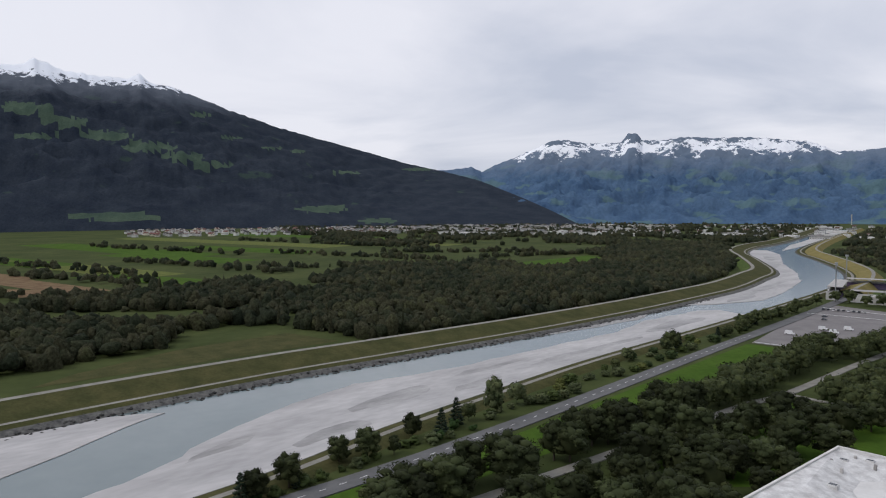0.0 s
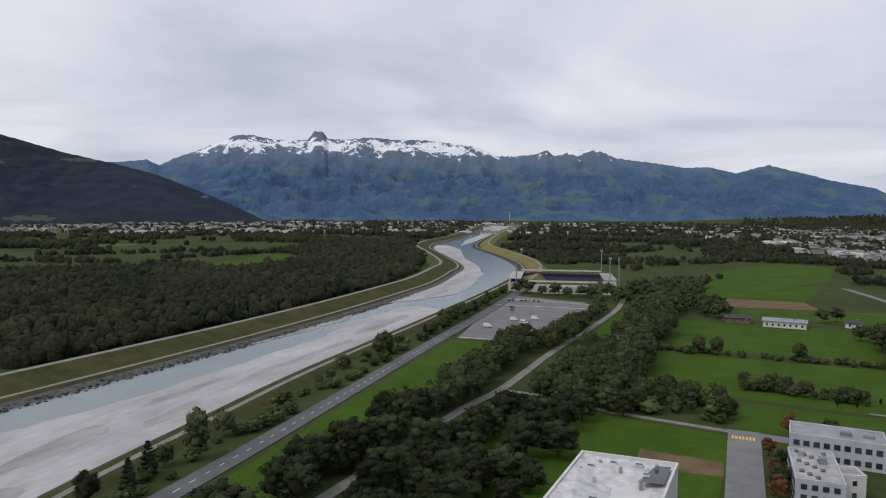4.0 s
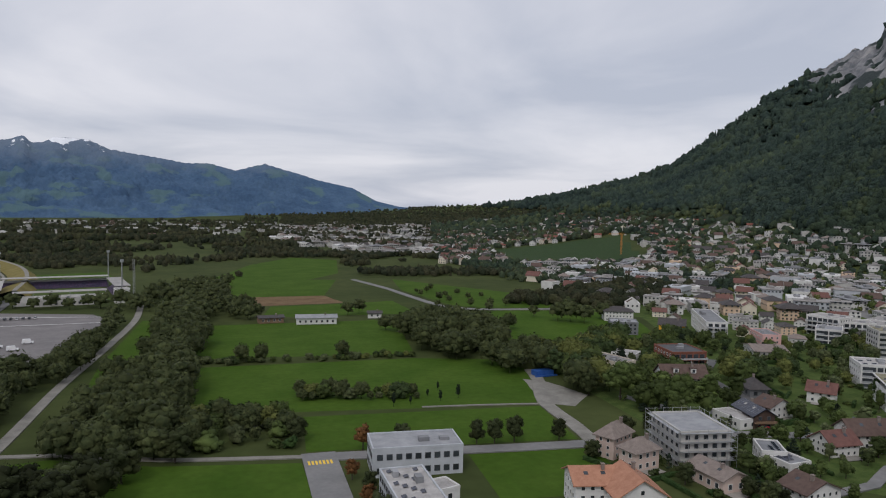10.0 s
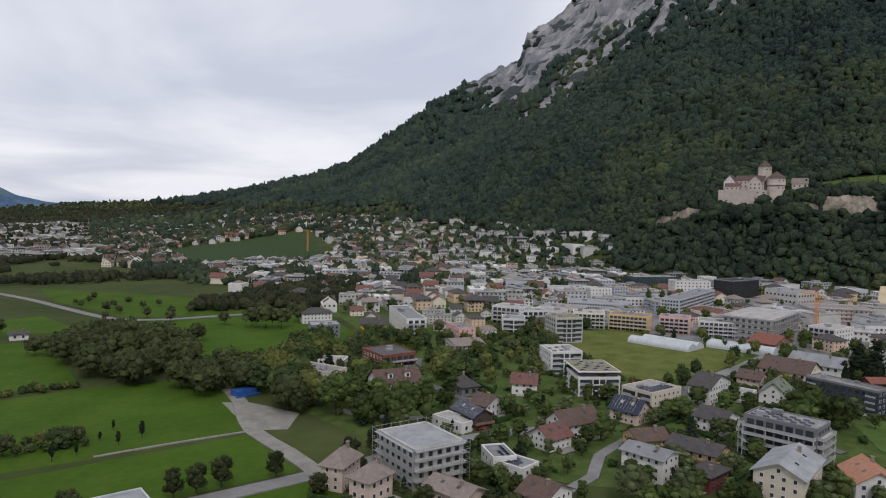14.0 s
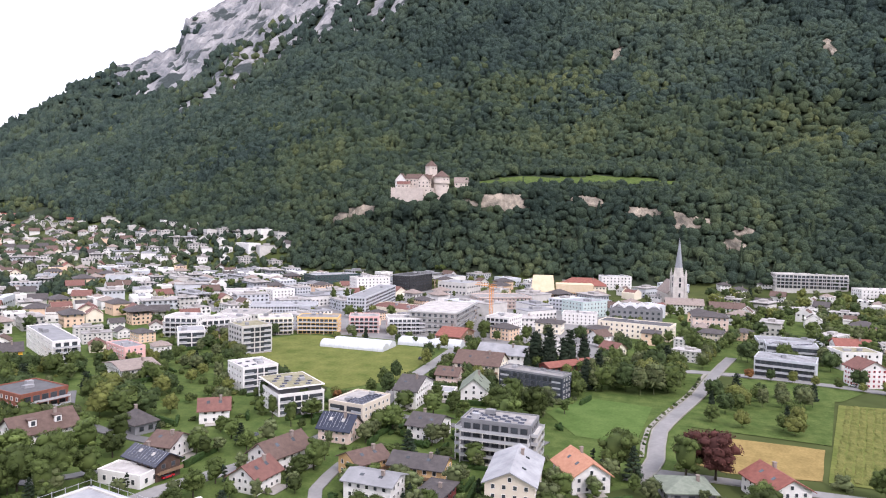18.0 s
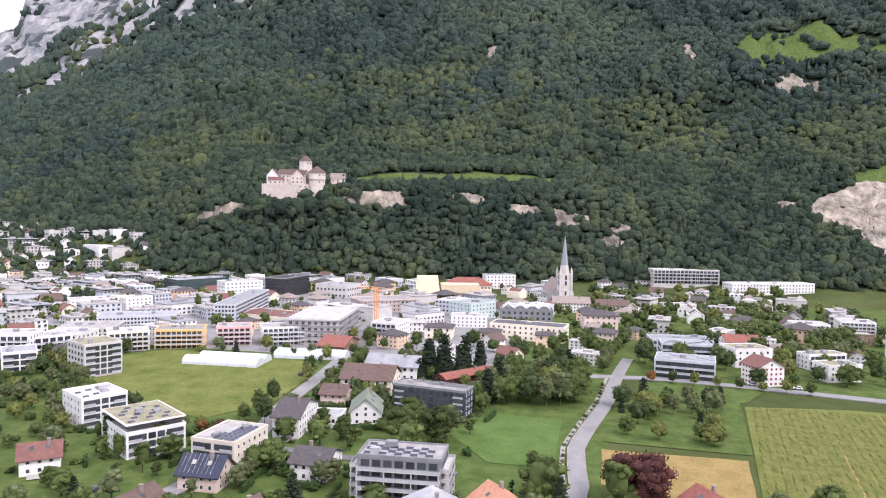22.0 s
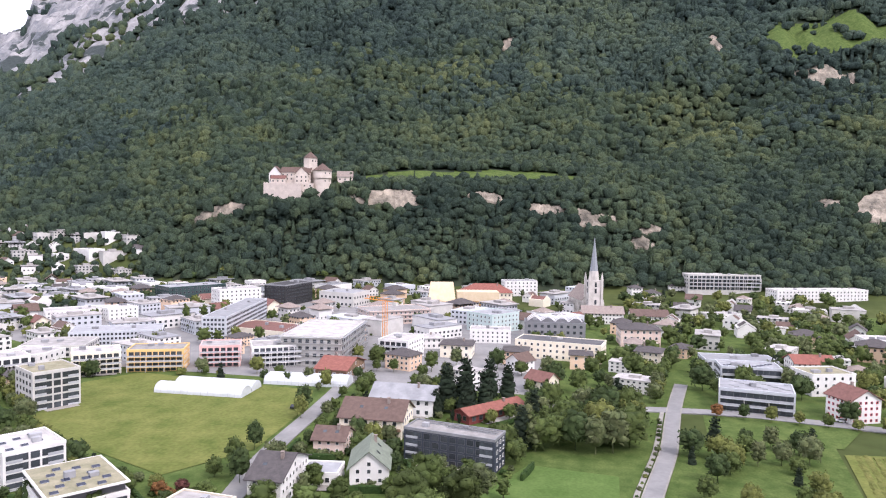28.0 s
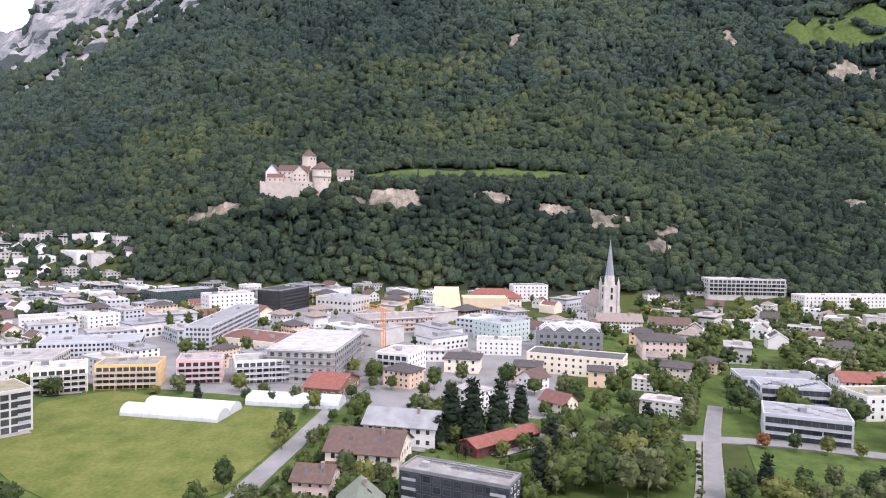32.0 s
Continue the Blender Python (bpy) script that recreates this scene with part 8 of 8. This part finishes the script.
def plant_rest():
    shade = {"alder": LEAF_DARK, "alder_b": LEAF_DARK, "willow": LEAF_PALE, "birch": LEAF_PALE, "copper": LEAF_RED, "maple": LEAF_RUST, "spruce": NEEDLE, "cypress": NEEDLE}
    words = {"darkened_leaves": "very dark green trees in belts beside the meadows", "leaves": "green broadleaf trees and shrubs in gardens and groves", "deep_green_leaves": "deep green trees in gardens and groves", "olive_leaves": "olive-green trees in gardens and groves", "pale_leaves": "pale green trees in gardens and groves", "copper_leaves": "dark red trees in gardens", "autumn_leaves": "rust-coloured small trees", "needles": "dark conifers in gardens"}
    pools = {}
    rs = np.random.RandomState(6)
    shapes = {}
    for kind, x, y, z, h, wide in REST:
        m = shade.get(kind) or (LEAF, LEAF_DEEP, LEAF_OLIVE, LEAF)[rs.randint(4)]
        pick = (kind, rs.randint(3), math.hypot(x - 70, y - 80) > 330)
        if pick not in shapes:
            shapes[pick] = light_crown(kind, 100 + len(shapes), pick[2])
        v, f = shapes[pick]
        a = rs.uniform(0, 6.28)
        q = np.stack([(v[:, 0] * math.cos(a) - v[:, 1] * math.sin(a)) * h * wide + x, (v[:, 0] * math.sin(a) + v[:, 1] * math.cos(a)) * h * wide + y, v[:, 2] * h + z], 1)
        pool = pools.setdefault(m.name, [m, [], [], 0])
        pool[1].append(q); pool[2].append(f + pool[3]); pool[3] += len(v)
    for name, (m, vs, fs, _) in pools.items():
        tagged(new("garden_trees", mesh_from("garden_trees", np.concatenate(vs), np.concatenate(fs), [m], None, True)), words[name], "trees", kind="stuff")


# ---- houses farther off: a few kinds, each set down many times ----
def far_house(kind, w, d, h, rise, storeys, wall, roof, label):
    root = tagged(new("house"), label, "house", group="far houses")
    b = Build()
    b.box(-w / 2, -d / 2, -6, w / 2, d / 2, h)
    if kind == "gable":
        for s in (-1, 1):
            tri = [(s * w / 2, -d / 2, h), (s * w / 2, d / 2, h), (s * w / 2, 0, h + rise)]
            b.poly(tri if s > 0 else tri[::-1])
    part("wall", b.mesh("wall", [wall]), root)
    if kind == "flat":
        b = Build()
        b.box(-w / 2 - 0.25, -d / 2 - 0.25, h, w / 2 + 0.25, d / 2 + 0.25, h + 0.45)
        b.box(-w / 5, -d / 6, h + 0.45, w / 8, d / 6, h + 2.2)
        part("roof", b.mesh("roof", [roof]), root)
    else:
        part("roof", roof_mesh(kind, w, d, h, rise, 0.7, roof, wall), root)
    for s in range(storeys):
        spots = []
        for (cx, cy), rz, length, _ in faces_of(w, d):
            n = max(2, int(length / 2.8))
            for i in range(n):
                o = (i - (n - 1) / 2) * (length - 1) / n
                spots.append(Matrix.Translation((cx + math.cos(radians(rz)) * o, cy + math.sin(radians(rz)) * o, s * h / storeys + 0.8)) @ Matrix.Rotation(radians(rz), 4, "Z"))
        join_rows("glazing_band", WIN_DARK if kind == "flat" else WIN, spots, list(WIN.materials), root)
    return root


PROTOS = [far_house("gable", 11, 9, 6, 3.6, 2, WHITE, BROWNROOF, "white house with a brown gable roof"),
          far_house("gable", 10, 9, 6, 3.4, 2, WHITE, SLATE, "white house with a dark gable roof"),
          far_house("gable", 11, 9, 6, 3.4, 2, CREAM, REDBROWN, "cream house with a red-brown roof"),
          far_house("hip", 11, 10, 7, 3.0, 2, WHITE, TAUPE, "white house with a weathered hipped roof"),
          far_house("gable", 12, 9, 6, 3.0, 2, BEIGE, REDROOF, "beige house with a red gable roof"),
          far_house("gable", 10, 8, 5.5, 3.2, 2, BROWNWALL, SLATE, "brown timber house with a dark roof"),
          far_house("flat", 13, 10, 7.5, 0, 3, WHITE, ROOF_PALE, "white flat-roofed apartment house"),
          far_house("flat", 18, 12, 8.5, 0, 3, CONCRETE, ROOF_PALE, "pale concrete apartment house"),
          far_house("flat", 24, 13, 7.5, 0, 3, WHITE, ROOF_GREY, "long white flat-roofed building"),
          far_house("flat", 22, 14, 9, 0, 3, SILVER, ROOF_PALE, "grey office building with ribbon windows"),
          far_house("hip", 14, 11, 8, 3.0, 3, PEACH, SLATE, "peach-coloured town house with a hipped roof"),
          far_house("flat", 42, 20, 7, 0, 2, WHITE, ROOF_PALE, "long pale industrial hall")]
HRS = random.Random(12)
GRID = {}
first_use = set()


MANY = []


def settle(x, y, n, turn):
    """Near ones are set down as things, those farther off are kept to be joined; each stands on the low side of its plot."""
    r = math.hypot(x - HUB[0], y - HUB[1])
    z = float(ground_z(x - (x - HUB[0]) / r * 6, y - (y - HUB[1]) / r * 6))
    if math.hypot(x - 122, y - 106) > 330 or y > 470:
        MANY.append((n, x, y, z, turn))
        return
    p = PROTOS[n]
    if n not in first_use:
        first_use.add(n)
        p.matrix_basis = pose(x, y, z, 0, 0, turn) @ Matrix.Diagonal((0.86, 0.86, 0.76, 1))
        return
    copy_thing(p, pose(x, y, z, 0, 0, turn) @ Matrix.Diagonal((0.86, 0.86, 0.76, 1)))


def join_far():
    """All houses beyond the near town as one covering of small buildings, with their roofs and windows."""
    mats, slot_of, vs, fs, ms, k = [], {}, [], [], [], 0
    parts = {}
    for n, p in enumerate(PROTOS):
        out = []
        for c in p.children:
            me = c.data
            me.calc_loop_triangles()
            v = np.array([q.co for q in me.vertices]); f = np.array([t.vertices[:] for t in me.loop_triangles]); mi = [t.material_index for t in me.loop_triangles]
            ids = []
            for m in me.materials:
                if m.name not in slot_of:
                    slot_of[m.name] = len(mats); mats.append(m)
                ids.append(slot_of[m.name])
            out.append((v, f, np.array([ids[i] for i in mi])))
        parts[n] = out
    rs = np.random.RandomState(3)
    for n, x, y, z, turn in MANY:
        c, s = math.cos(radians(turn)), math.sin(radians(turn))
        for v, f, m in parts[n]:
            if len(f) > 60 and (f.shape[0] and GLASS.name in slot_of):
                f, m = f[m == slot_of[GLASS.name]], m[m == slot_of[GLASS.name]]
            g = rs.uniform(0.86, 1.08)
            vs.append(np.stack([(v[:, 0] * c - v[:, 1] * s) * g + x, (v[:, 0] * s + v[:, 1] * c) * g + y, v[:, 2] * g * 0.88 + z], 1))
            fs.append(f + k); ms.append(m); k += len(v)
    tagged(new("distant_houses", mesh_from("distant_houses", np.concatenate(vs), np.concatenate(fs), mats, np.concatenate(ms))), "white and cream houses of the town and villages farther off", "houses", kind="stuff")


def village(count, draw, kinds, gap, turn):
    made, tries = 0, 0
    while made < count and tries < count * 16:
        tries += 1
        x, y = draw()
        cell = (int(x // 40), int(y // 40))
        around = [h for i in (-1, 0, 1) for j in (-1, 0, 1) for h in GRID.get((cell[0] + i, cell[1] + j), ())]
        if any(abs(x - a) < gap and abs(y - b) < gap for a, b in around) or not clear_of(x, y, 8.0):
            continue
        if x > 480 and float(ground_z(x, y)) > (46 if (x - HUB[0]) < 1.38 * (y - HUB[1]) else 9):
            continue
        GRID.setdefault(cell, []).append((x, y))
        settle(x, y, HRS.choice(kinds), turn + HRS.choice((0, 90)) + HRS.uniform(-14, 14))
        made += 1


def polar(a0, a1, d0, d1, skew=1.0):
    def draw():
        a, d = radians(HRS.uniform(a0, a1)), d0 + (d1 - d0) * HRS.random() ** skew
        return HUB[0] + d * math.sin(a), HUB[1] + d * math.cos(a)
    return draw


VINES = [(370, 1049), (620, 1061), (489, 780), (300, 780)]


def open_land(x, y):
    return inside(x, y, VINES) or x < 236 + max(0, y - 560) * -0.25


def town_draw(a0, a1, d0, d1, skew=1.0):
    base = polar(a0, a1, d0, d1, skew)

    def draw():
        for _ in range(60):
            x, y = base()
            if not open_land(x, y):
                return x, y
        return x, y
    return draw


# town centre between the named buildings
village(104, lambda: (HRS.uniform(352, 640), HRS.uniform(110, 470)), [6, 7, 8, 9, 10, 3, 8, 9, 2, 0], 17, -30)
village(40, lambda: (HRS.uniform(360, 640), HRS.uniform(-70, 90)), [3, 0, 1, 10, 6, 7], 20, -15)
village(44, lambda: (HRS.uniform(240, 350), HRS.uniform(296, 480)), [0, 1, 3, 6, 7, 10, 2], 15, -35)
# up the slope and along the valley
village(120, town_draw(22, 48, 540, 900), [6, 7, 8, 9, 3, 0, 1, 2, 10, 6], 15, -40)
village(80, polar(40, 54, 670, 830), [0, 1, 6, 3, 6, 7, 8, 7, 8], 15, -35)
village(420, town_draw(15, 48, 780, 1500), [0, 1, 2, 3, 4, 6, 0, 1, 7], 13, -30)
village(130, town_draw(24, 44, 1300, 1800), [0, 1, 2, 3, 6], 15, -30)
village(330, town_draw(2, 20, 900, 2000), [0, 1, 3, 6, 7, 11, 8], 18, 20)
village(40, polar(-8, 8, 1300, 2300), [6, 8, 11, 7, 0], 40, 10)
# villages across the river, under the mountains
village(160, polar(-74, -54, 1650, 2060), [0, 1, 2, 3, 6], 24, 30)
village(90, polar(-58, -49, 1700, 2120), [6, 7, 8, 0, 11, 3], 22, 30)
village(260, polar(-49, -30, 1550, 2350), [0, 6, 7, 8, 3, 11], 28, 20)
village(110, polar(-30, -8, 1500, 2400), [6, 8, 11, 0], 36, 20)

join_far()
for n, p in enumerate(PROTOS):
    if n not in first_use:
        for c in list(p.children):
            bpy.data.objects.remove(c)
        bpy.data.objects.remove(p)

# far landmarks on the plain
sb = Build()
sb.box(-16, -12, 0, 16, 12, 44)
silo = new("silo_tower", sb.mesh("silo_tower", [CONCRETE])); silo.matrix_basis = pose(-1170, 2745, 0, 0, 0, 20)
tagged(silo, "pale concrete silo tower on the plain", "tower")
sb = Build()
sb.prism([(1.7 * math.cos(k * math.tau / 14), 1.7 * math.sin(k * math.tau / 14)) for k in range(14)], 0, 36)
stack = new("smokestack", sb.mesh("smokestack", [CONCRETE])); stack.matrix_basis = pose(-820, 2650, 0)
tagged(stack, "slim pale factory chimney on the plain", "chimney")


# ---- vehicles ----
def car(x, y, turn, colour, label, van=False, z=0.36):
    root = tagged(new("camper_van" if van else "car"), label, "van" if van else "car")
    root.matrix_basis = pose(x, y, z, 0, 0, turn) @ Matrix.Scale(0.76, 4)
    l, w, h = (6.2, 2.2, 2.7) if van else (4.3, 1.75, 1.45)
    b = Build()
    lo = [(-l / 2, -w / 2), (l / 2, -w / 2), (l / 2, w / 2), (-l / 2, w / 2)]
    b.prism(lo, 0.3, 0.85 if not van else 1.2)
    part("body", b.mesh("body", [colour]), root)
    b = Build()
    x0, x1 = (-l / 2, l / 2 - 1.2) if van else (-l / 2 + 0.5, l / 2 - 1.1)
    z0 = 1.2 if van else 0.85
    ring = [(x0, -w / 2), (x1, -w / 2), (x1, w / 2), (x0, w / 2)]
    top = [(x0 + 0.3, -w / 2 + 0.12), (x1 - 0.6, -w / 2 + 0.12), (x1 - 0.6, w / 2 - 0.12), (x0 + 0.3, w / 2 - 0.12)]
    for i in range(4):
        j = (i + 1) % 4
        b.poly([(*ring[i], z0), (*ring[j], z0), (*top[j], h), (*top[i], h)], 0 if van else 1)
    b.poly([(*q, h) for q in top], 0)
    part("cabin", b.mesh("cabin", [colour, GLASS]), root)
    for sx in (-0.3, 0.3):
        for sy in (-1, 1):
            b = Build()
            b.prism([(0.33 * math.cos(k * math.tau / 12), 0.33 * math.sin(k * math.tau / 12)) for k in range(12)], -0.1, 0.1)
            part("wheel", b.mesh("wheel", [BLACK]), root, at=pose(sx * l, sy * (w / 2 - 0.08), 0.33, 90))


CARWHITE = mat("white_car_paint", (0.72, 0.72, 0.72), None, 2, 0.25, spec=0.5)
CARRED = mat("red_car_paint", (0.45, 0.03, 0.04), None, 2, 0.25, spec=0.5)
CARDARK = mat("dark_car_paint", (0.03, 0.035, 0.045), None, 2, 0.25, spec=0.5)
for x, y, r in ((-106, 372, 20), (-98, 365, 15), (-96, 381, 12), (-113, 345, 8)):
    car(x, y, r, CARWHITE, "white camper van on the parking lot", True)
for i in range(9):
    car(-134 + i * 2.9, 452 + i * 0.4, 95, (CARDARK, CARDARK, CARWHITE)[i % 3], "parked car on the parking lot")
for x, y in ((-122, 420), (-118, 408)):
    car(x, y, 15, CARDARK, "dark car parked on the lot")
for x, y, r, c, t in ((151, 196, -10, CARRED, "red car on a residential street"), (146, 199, 80, CARDARK, "dark car beside a low white house"), (213, 142, 60, CARDARK, "dark car on a forecourt"), (186, 196, 40, CARDARK, "dark car on a street"), (335, 8, 85, CARWHITE, "white car parked by the cross street"),
                      (337, 24, 85, CARWHITE, "white car parked by the cross street"), (306, 197, 10, CARDARK, "dark car on a yard"), (207, 100, 60, CARDARK, "dark car beside gardens"), (204, 104, 50, CARWHITE, "white car beside gardens")):
    car(x, y, r, c, t)
# pale edge strips and marks of the parking lot
for x0, y0, x1, y1 in ((-117, 310, -80, 313), (-136, 430, -72, 436), (-138, 462, -78, 456)):
    mk = Build()
    dx, dy = x1 - x0, y1 - y0
    n = Vector((-dy, dx, 0)).normalized() * 0.9
    mk.poly([(x0, y0, 0.31), (x1, y1, 0.31), (x1 + n.x, y1 + n.y, 0.31), (x0 + n.x, y0 + n.y, 0.31)])
    tagged(new("kerb_strip", mk.mesh("kerb_strip", [LINE])), "pale strip on the parking lot", "kerb", kind="structure")
# yard clutter by the gravel lane: tarpaulin, timber
tb = Build()
tb.box(-4, -2, 0, 4, 2, 2.2); tb.prism([(-5, -3), (5, -3), (5, -2.2), (-5, -2.2)], 0, 0.6)
tarp = new("tarpaulin_cover", tb.mesh("tarpaulin_cover", [mat("blue_tarpaulin", (0.02, 0.08, 0.30), (0.04, 0.12, 0.38), 2, 0.5)])); tarp.matrix_basis = pose(113, 275, 0.1, 0, 0, 10)
tagged(tarp, "stack under a blue tarpaulin by a gravel lane", "tarpaulin")


# ---- gardens round the nearer houses: hedges, shrubs, terraces, drives ----
GRS = random.Random(31)


def hedge_mesh(length, h, seed):
    """A clipped hedge with an uneven, leafy surface."""
    rs = np.random.RandomState(seed)
    n = max(3, int(length / 0.7))
    sec = [(-0.5, 0.0), (-0.55, h * 0.5), (-0.42, h * 0.95), (0.0, h), (0.42, h * 0.95), (0.55, h * 0.5), (0.5, 0.0)]
    v = np.array([[(i / n - 0.5) * length, a, b] for i in range(n + 1) for a, b in sec]) + rs.uniform(-0.12, 0.12, ((n + 1) * 7, 3))
    v[0:7, 1] *= 0.7; v[-7:, 1] *= 0.7
    f = [(i * 7 + j, (i + 1) * 7 + j, (i + 1) * 7 + j + 1, i * 7 + j + 1) for i in range(n) for j in range(6)]
    k = len(v)
    caps = [v[0:7], v[-7:]]
    tri_v, tri_f = [v], []
    tris = [(a, b, c) for a, b, c, d in f] + [(a, c, d) for a, b, c, d in f]
    for c, flip in zip(caps, (False, True)):
        tri_v.append(c)
        fan = [(k, k + j, k + j + 1) for j in range(1, 6)]
        tris += [q[::-1] for q in fan] if flip else fan
        k += 7
    m = int(length * 16)
    p = np.stack([rs.uniform(-0.5, 0.5, m) * length, rs.choice([-0.56, 0.56], m) * rs.uniform(0.2, 1, m), rs.uniform(0.2, 1.04, m) * h], 1)
    e1, e2 = rs.normal(size=(m, 3)) * 0.13, rs.normal(size=(m, 3)) * 0.13
    tri_v.append(np.stack([p - e1, p + e1, p + e2], 1).reshape(-1, 3))
    tris += [tuple(q) for q in (np.arange(m * 3).reshape(-1, 3) + k)]
    return mesh_from("hedge", np.concatenate(tri_v), np.array(tris), [HEDGE])


HEDGES = {(ln, h): hedge_mesh(ln, h, int(ln * 3 + h * 10)) for ln in (6.0, 10.0, 14.0) for h in (1.1, 1.8)}
PAVING = mat("terrace_paving", (0.24, 0.225, 0.20), (0.36, 0.34, 0.31), 3, 0.9, 0.01, 0.2, obj=0.3)
TERRACE_Z = [0.0]


def garden_round(fx, fy, turn, w, d):
    m = pose(fx, fy, 0, 0, 0, turn)
    sides = [((0, -1), w, d / 2), ((1, 0), d, w / 2), ((0, 1), w, d / 2), ((-1, 0), d, w / 2)]
    toward = (Vector((70, 80, 0)) - Vector((fx, fy, 0))).normalized()
    best = max(range(4), key=lambda i: (m.to_3x3() @ Vector((*sides[i][0], 0))).dot(toward))
    for i, ((ox, oy), length, off) in enumerate(sides):
        # hedge along the edge of the plot
        gap = GRS.uniform(4.5, 7.5)
        c = m @ Vector((ox * (off + gap), oy * (off + gap), 0))
        ln = min((6.0, 10.0, 14.0), key=lambda q: abs(q - length - GRS.uniform(-2, 4)))
        ang = turn + (90 if ox else 0)
        ends = [c + Matrix.Rotation(radians(ang), 3, "Z") @ Vector((s * ln / 2, 0, 0)) for s in (-1, -0.5, 0, 0.5, 1)]
        if i != (best + 2) % 4 and GRS.random() < 0.75 and all(clear_of(q.x, q.y, 1.2) and off_road(q.x, q.y, 4.6) and not inside(q.x, q.y, FIELD_GAP) and not inside(q.x, q.y, OPEN_PLOT) for q in ends):
            hd = new("hedge", HEDGES[(ln, GRS.choice((1.1, 1.8)))])
            hd.matrix_basis = pose(c.x, c.y, float(ground_z(c.x, c.y)) + 0.02, 0, 0, ang)
            tagged(hd, "clipped green garden hedge beside a house", "hedge")
        # shrubs and small trees against the walls
        if i == (best + 2) % 4:
            continue
        for _ in range(2 + int(length / 7)):
            o, g = GRS.uniform(-0.55, 0.55) * length, GRS.uniform(1.4, 4.2)
            q = m @ (Vector((ox * (off + g), oy * (off + g), 0)) + Vector((oy * o, ox * o, 0)))
            if not (clear_of(q.x, q.y, 1.0) and off_road(q.x, q.y, 4.2)) or inside(q.x, q.y, FIELD_GAP) or inside(q.x, q.y, OPEN_PLOT):
                continue
            if GRS.random() < 0.72:
                bush(q.x, q.y, GRS.uniform(1.0, 2.8), wide=GRS.uniform(0.9, 1.4))
            else:
                tree(q.x, q.y, GRS.uniform(3.5, 6.5), GRS.choice(["lime", "birch", "oak", "cypress", "ash", "willow"]), note="in a garden")
    # a paved terrace in front
    (ox, oy), length, off = sides[best]
    q = [m @ (Vector((ox * (off + g), oy * (off + g), 0)) + Vector((oy * o, ox * o, 0))) for o, g in ((-length * 0.4, 0), (length * 0.3, 0), (length * 0.3, 3.4), (-length * 0.4, 3.4))]
    if all(off_road(p.x, p.y, 3.6) for p in q) and float(ground_z(fx, fy)) < 1:
        sheet("terrace", [(p.x, p.y) for p in q], 0.0, PAVING, "paved garden terrace beside a house", "terrace")


OPEN_PLOT = [(219, 86), (306, 76), (345, 60), (330, -60), (219, -60)]
SPORTS = [(225, 95), (232, 116), (272, 123), (272, 92)]
for fx, fy, r, turn, w, d in list(FEET):
    if 84 < fx < 345 and 60 < fy < 345 and max(w, d) < 26:
        garden_round(fx, fy, turn, w, d)

# residential lanes, drives and yards
for pts, wd in LANES:
    road("lane", pts, wd, GRS.choice([ASPHALT, ASPHALT_PALE]), "narrow paved lane between gardens", z=0.05)

plant_rest()

# from the units of the plan to metres
for ob in list(scene.objects):
    if ob.parent is None and ob.type in ("MESH", "EMPTY") and ob not in RANGES:
        ob.matrix_basis = Matrix.Scale(METRE, 4) @ ob.matrix_basis
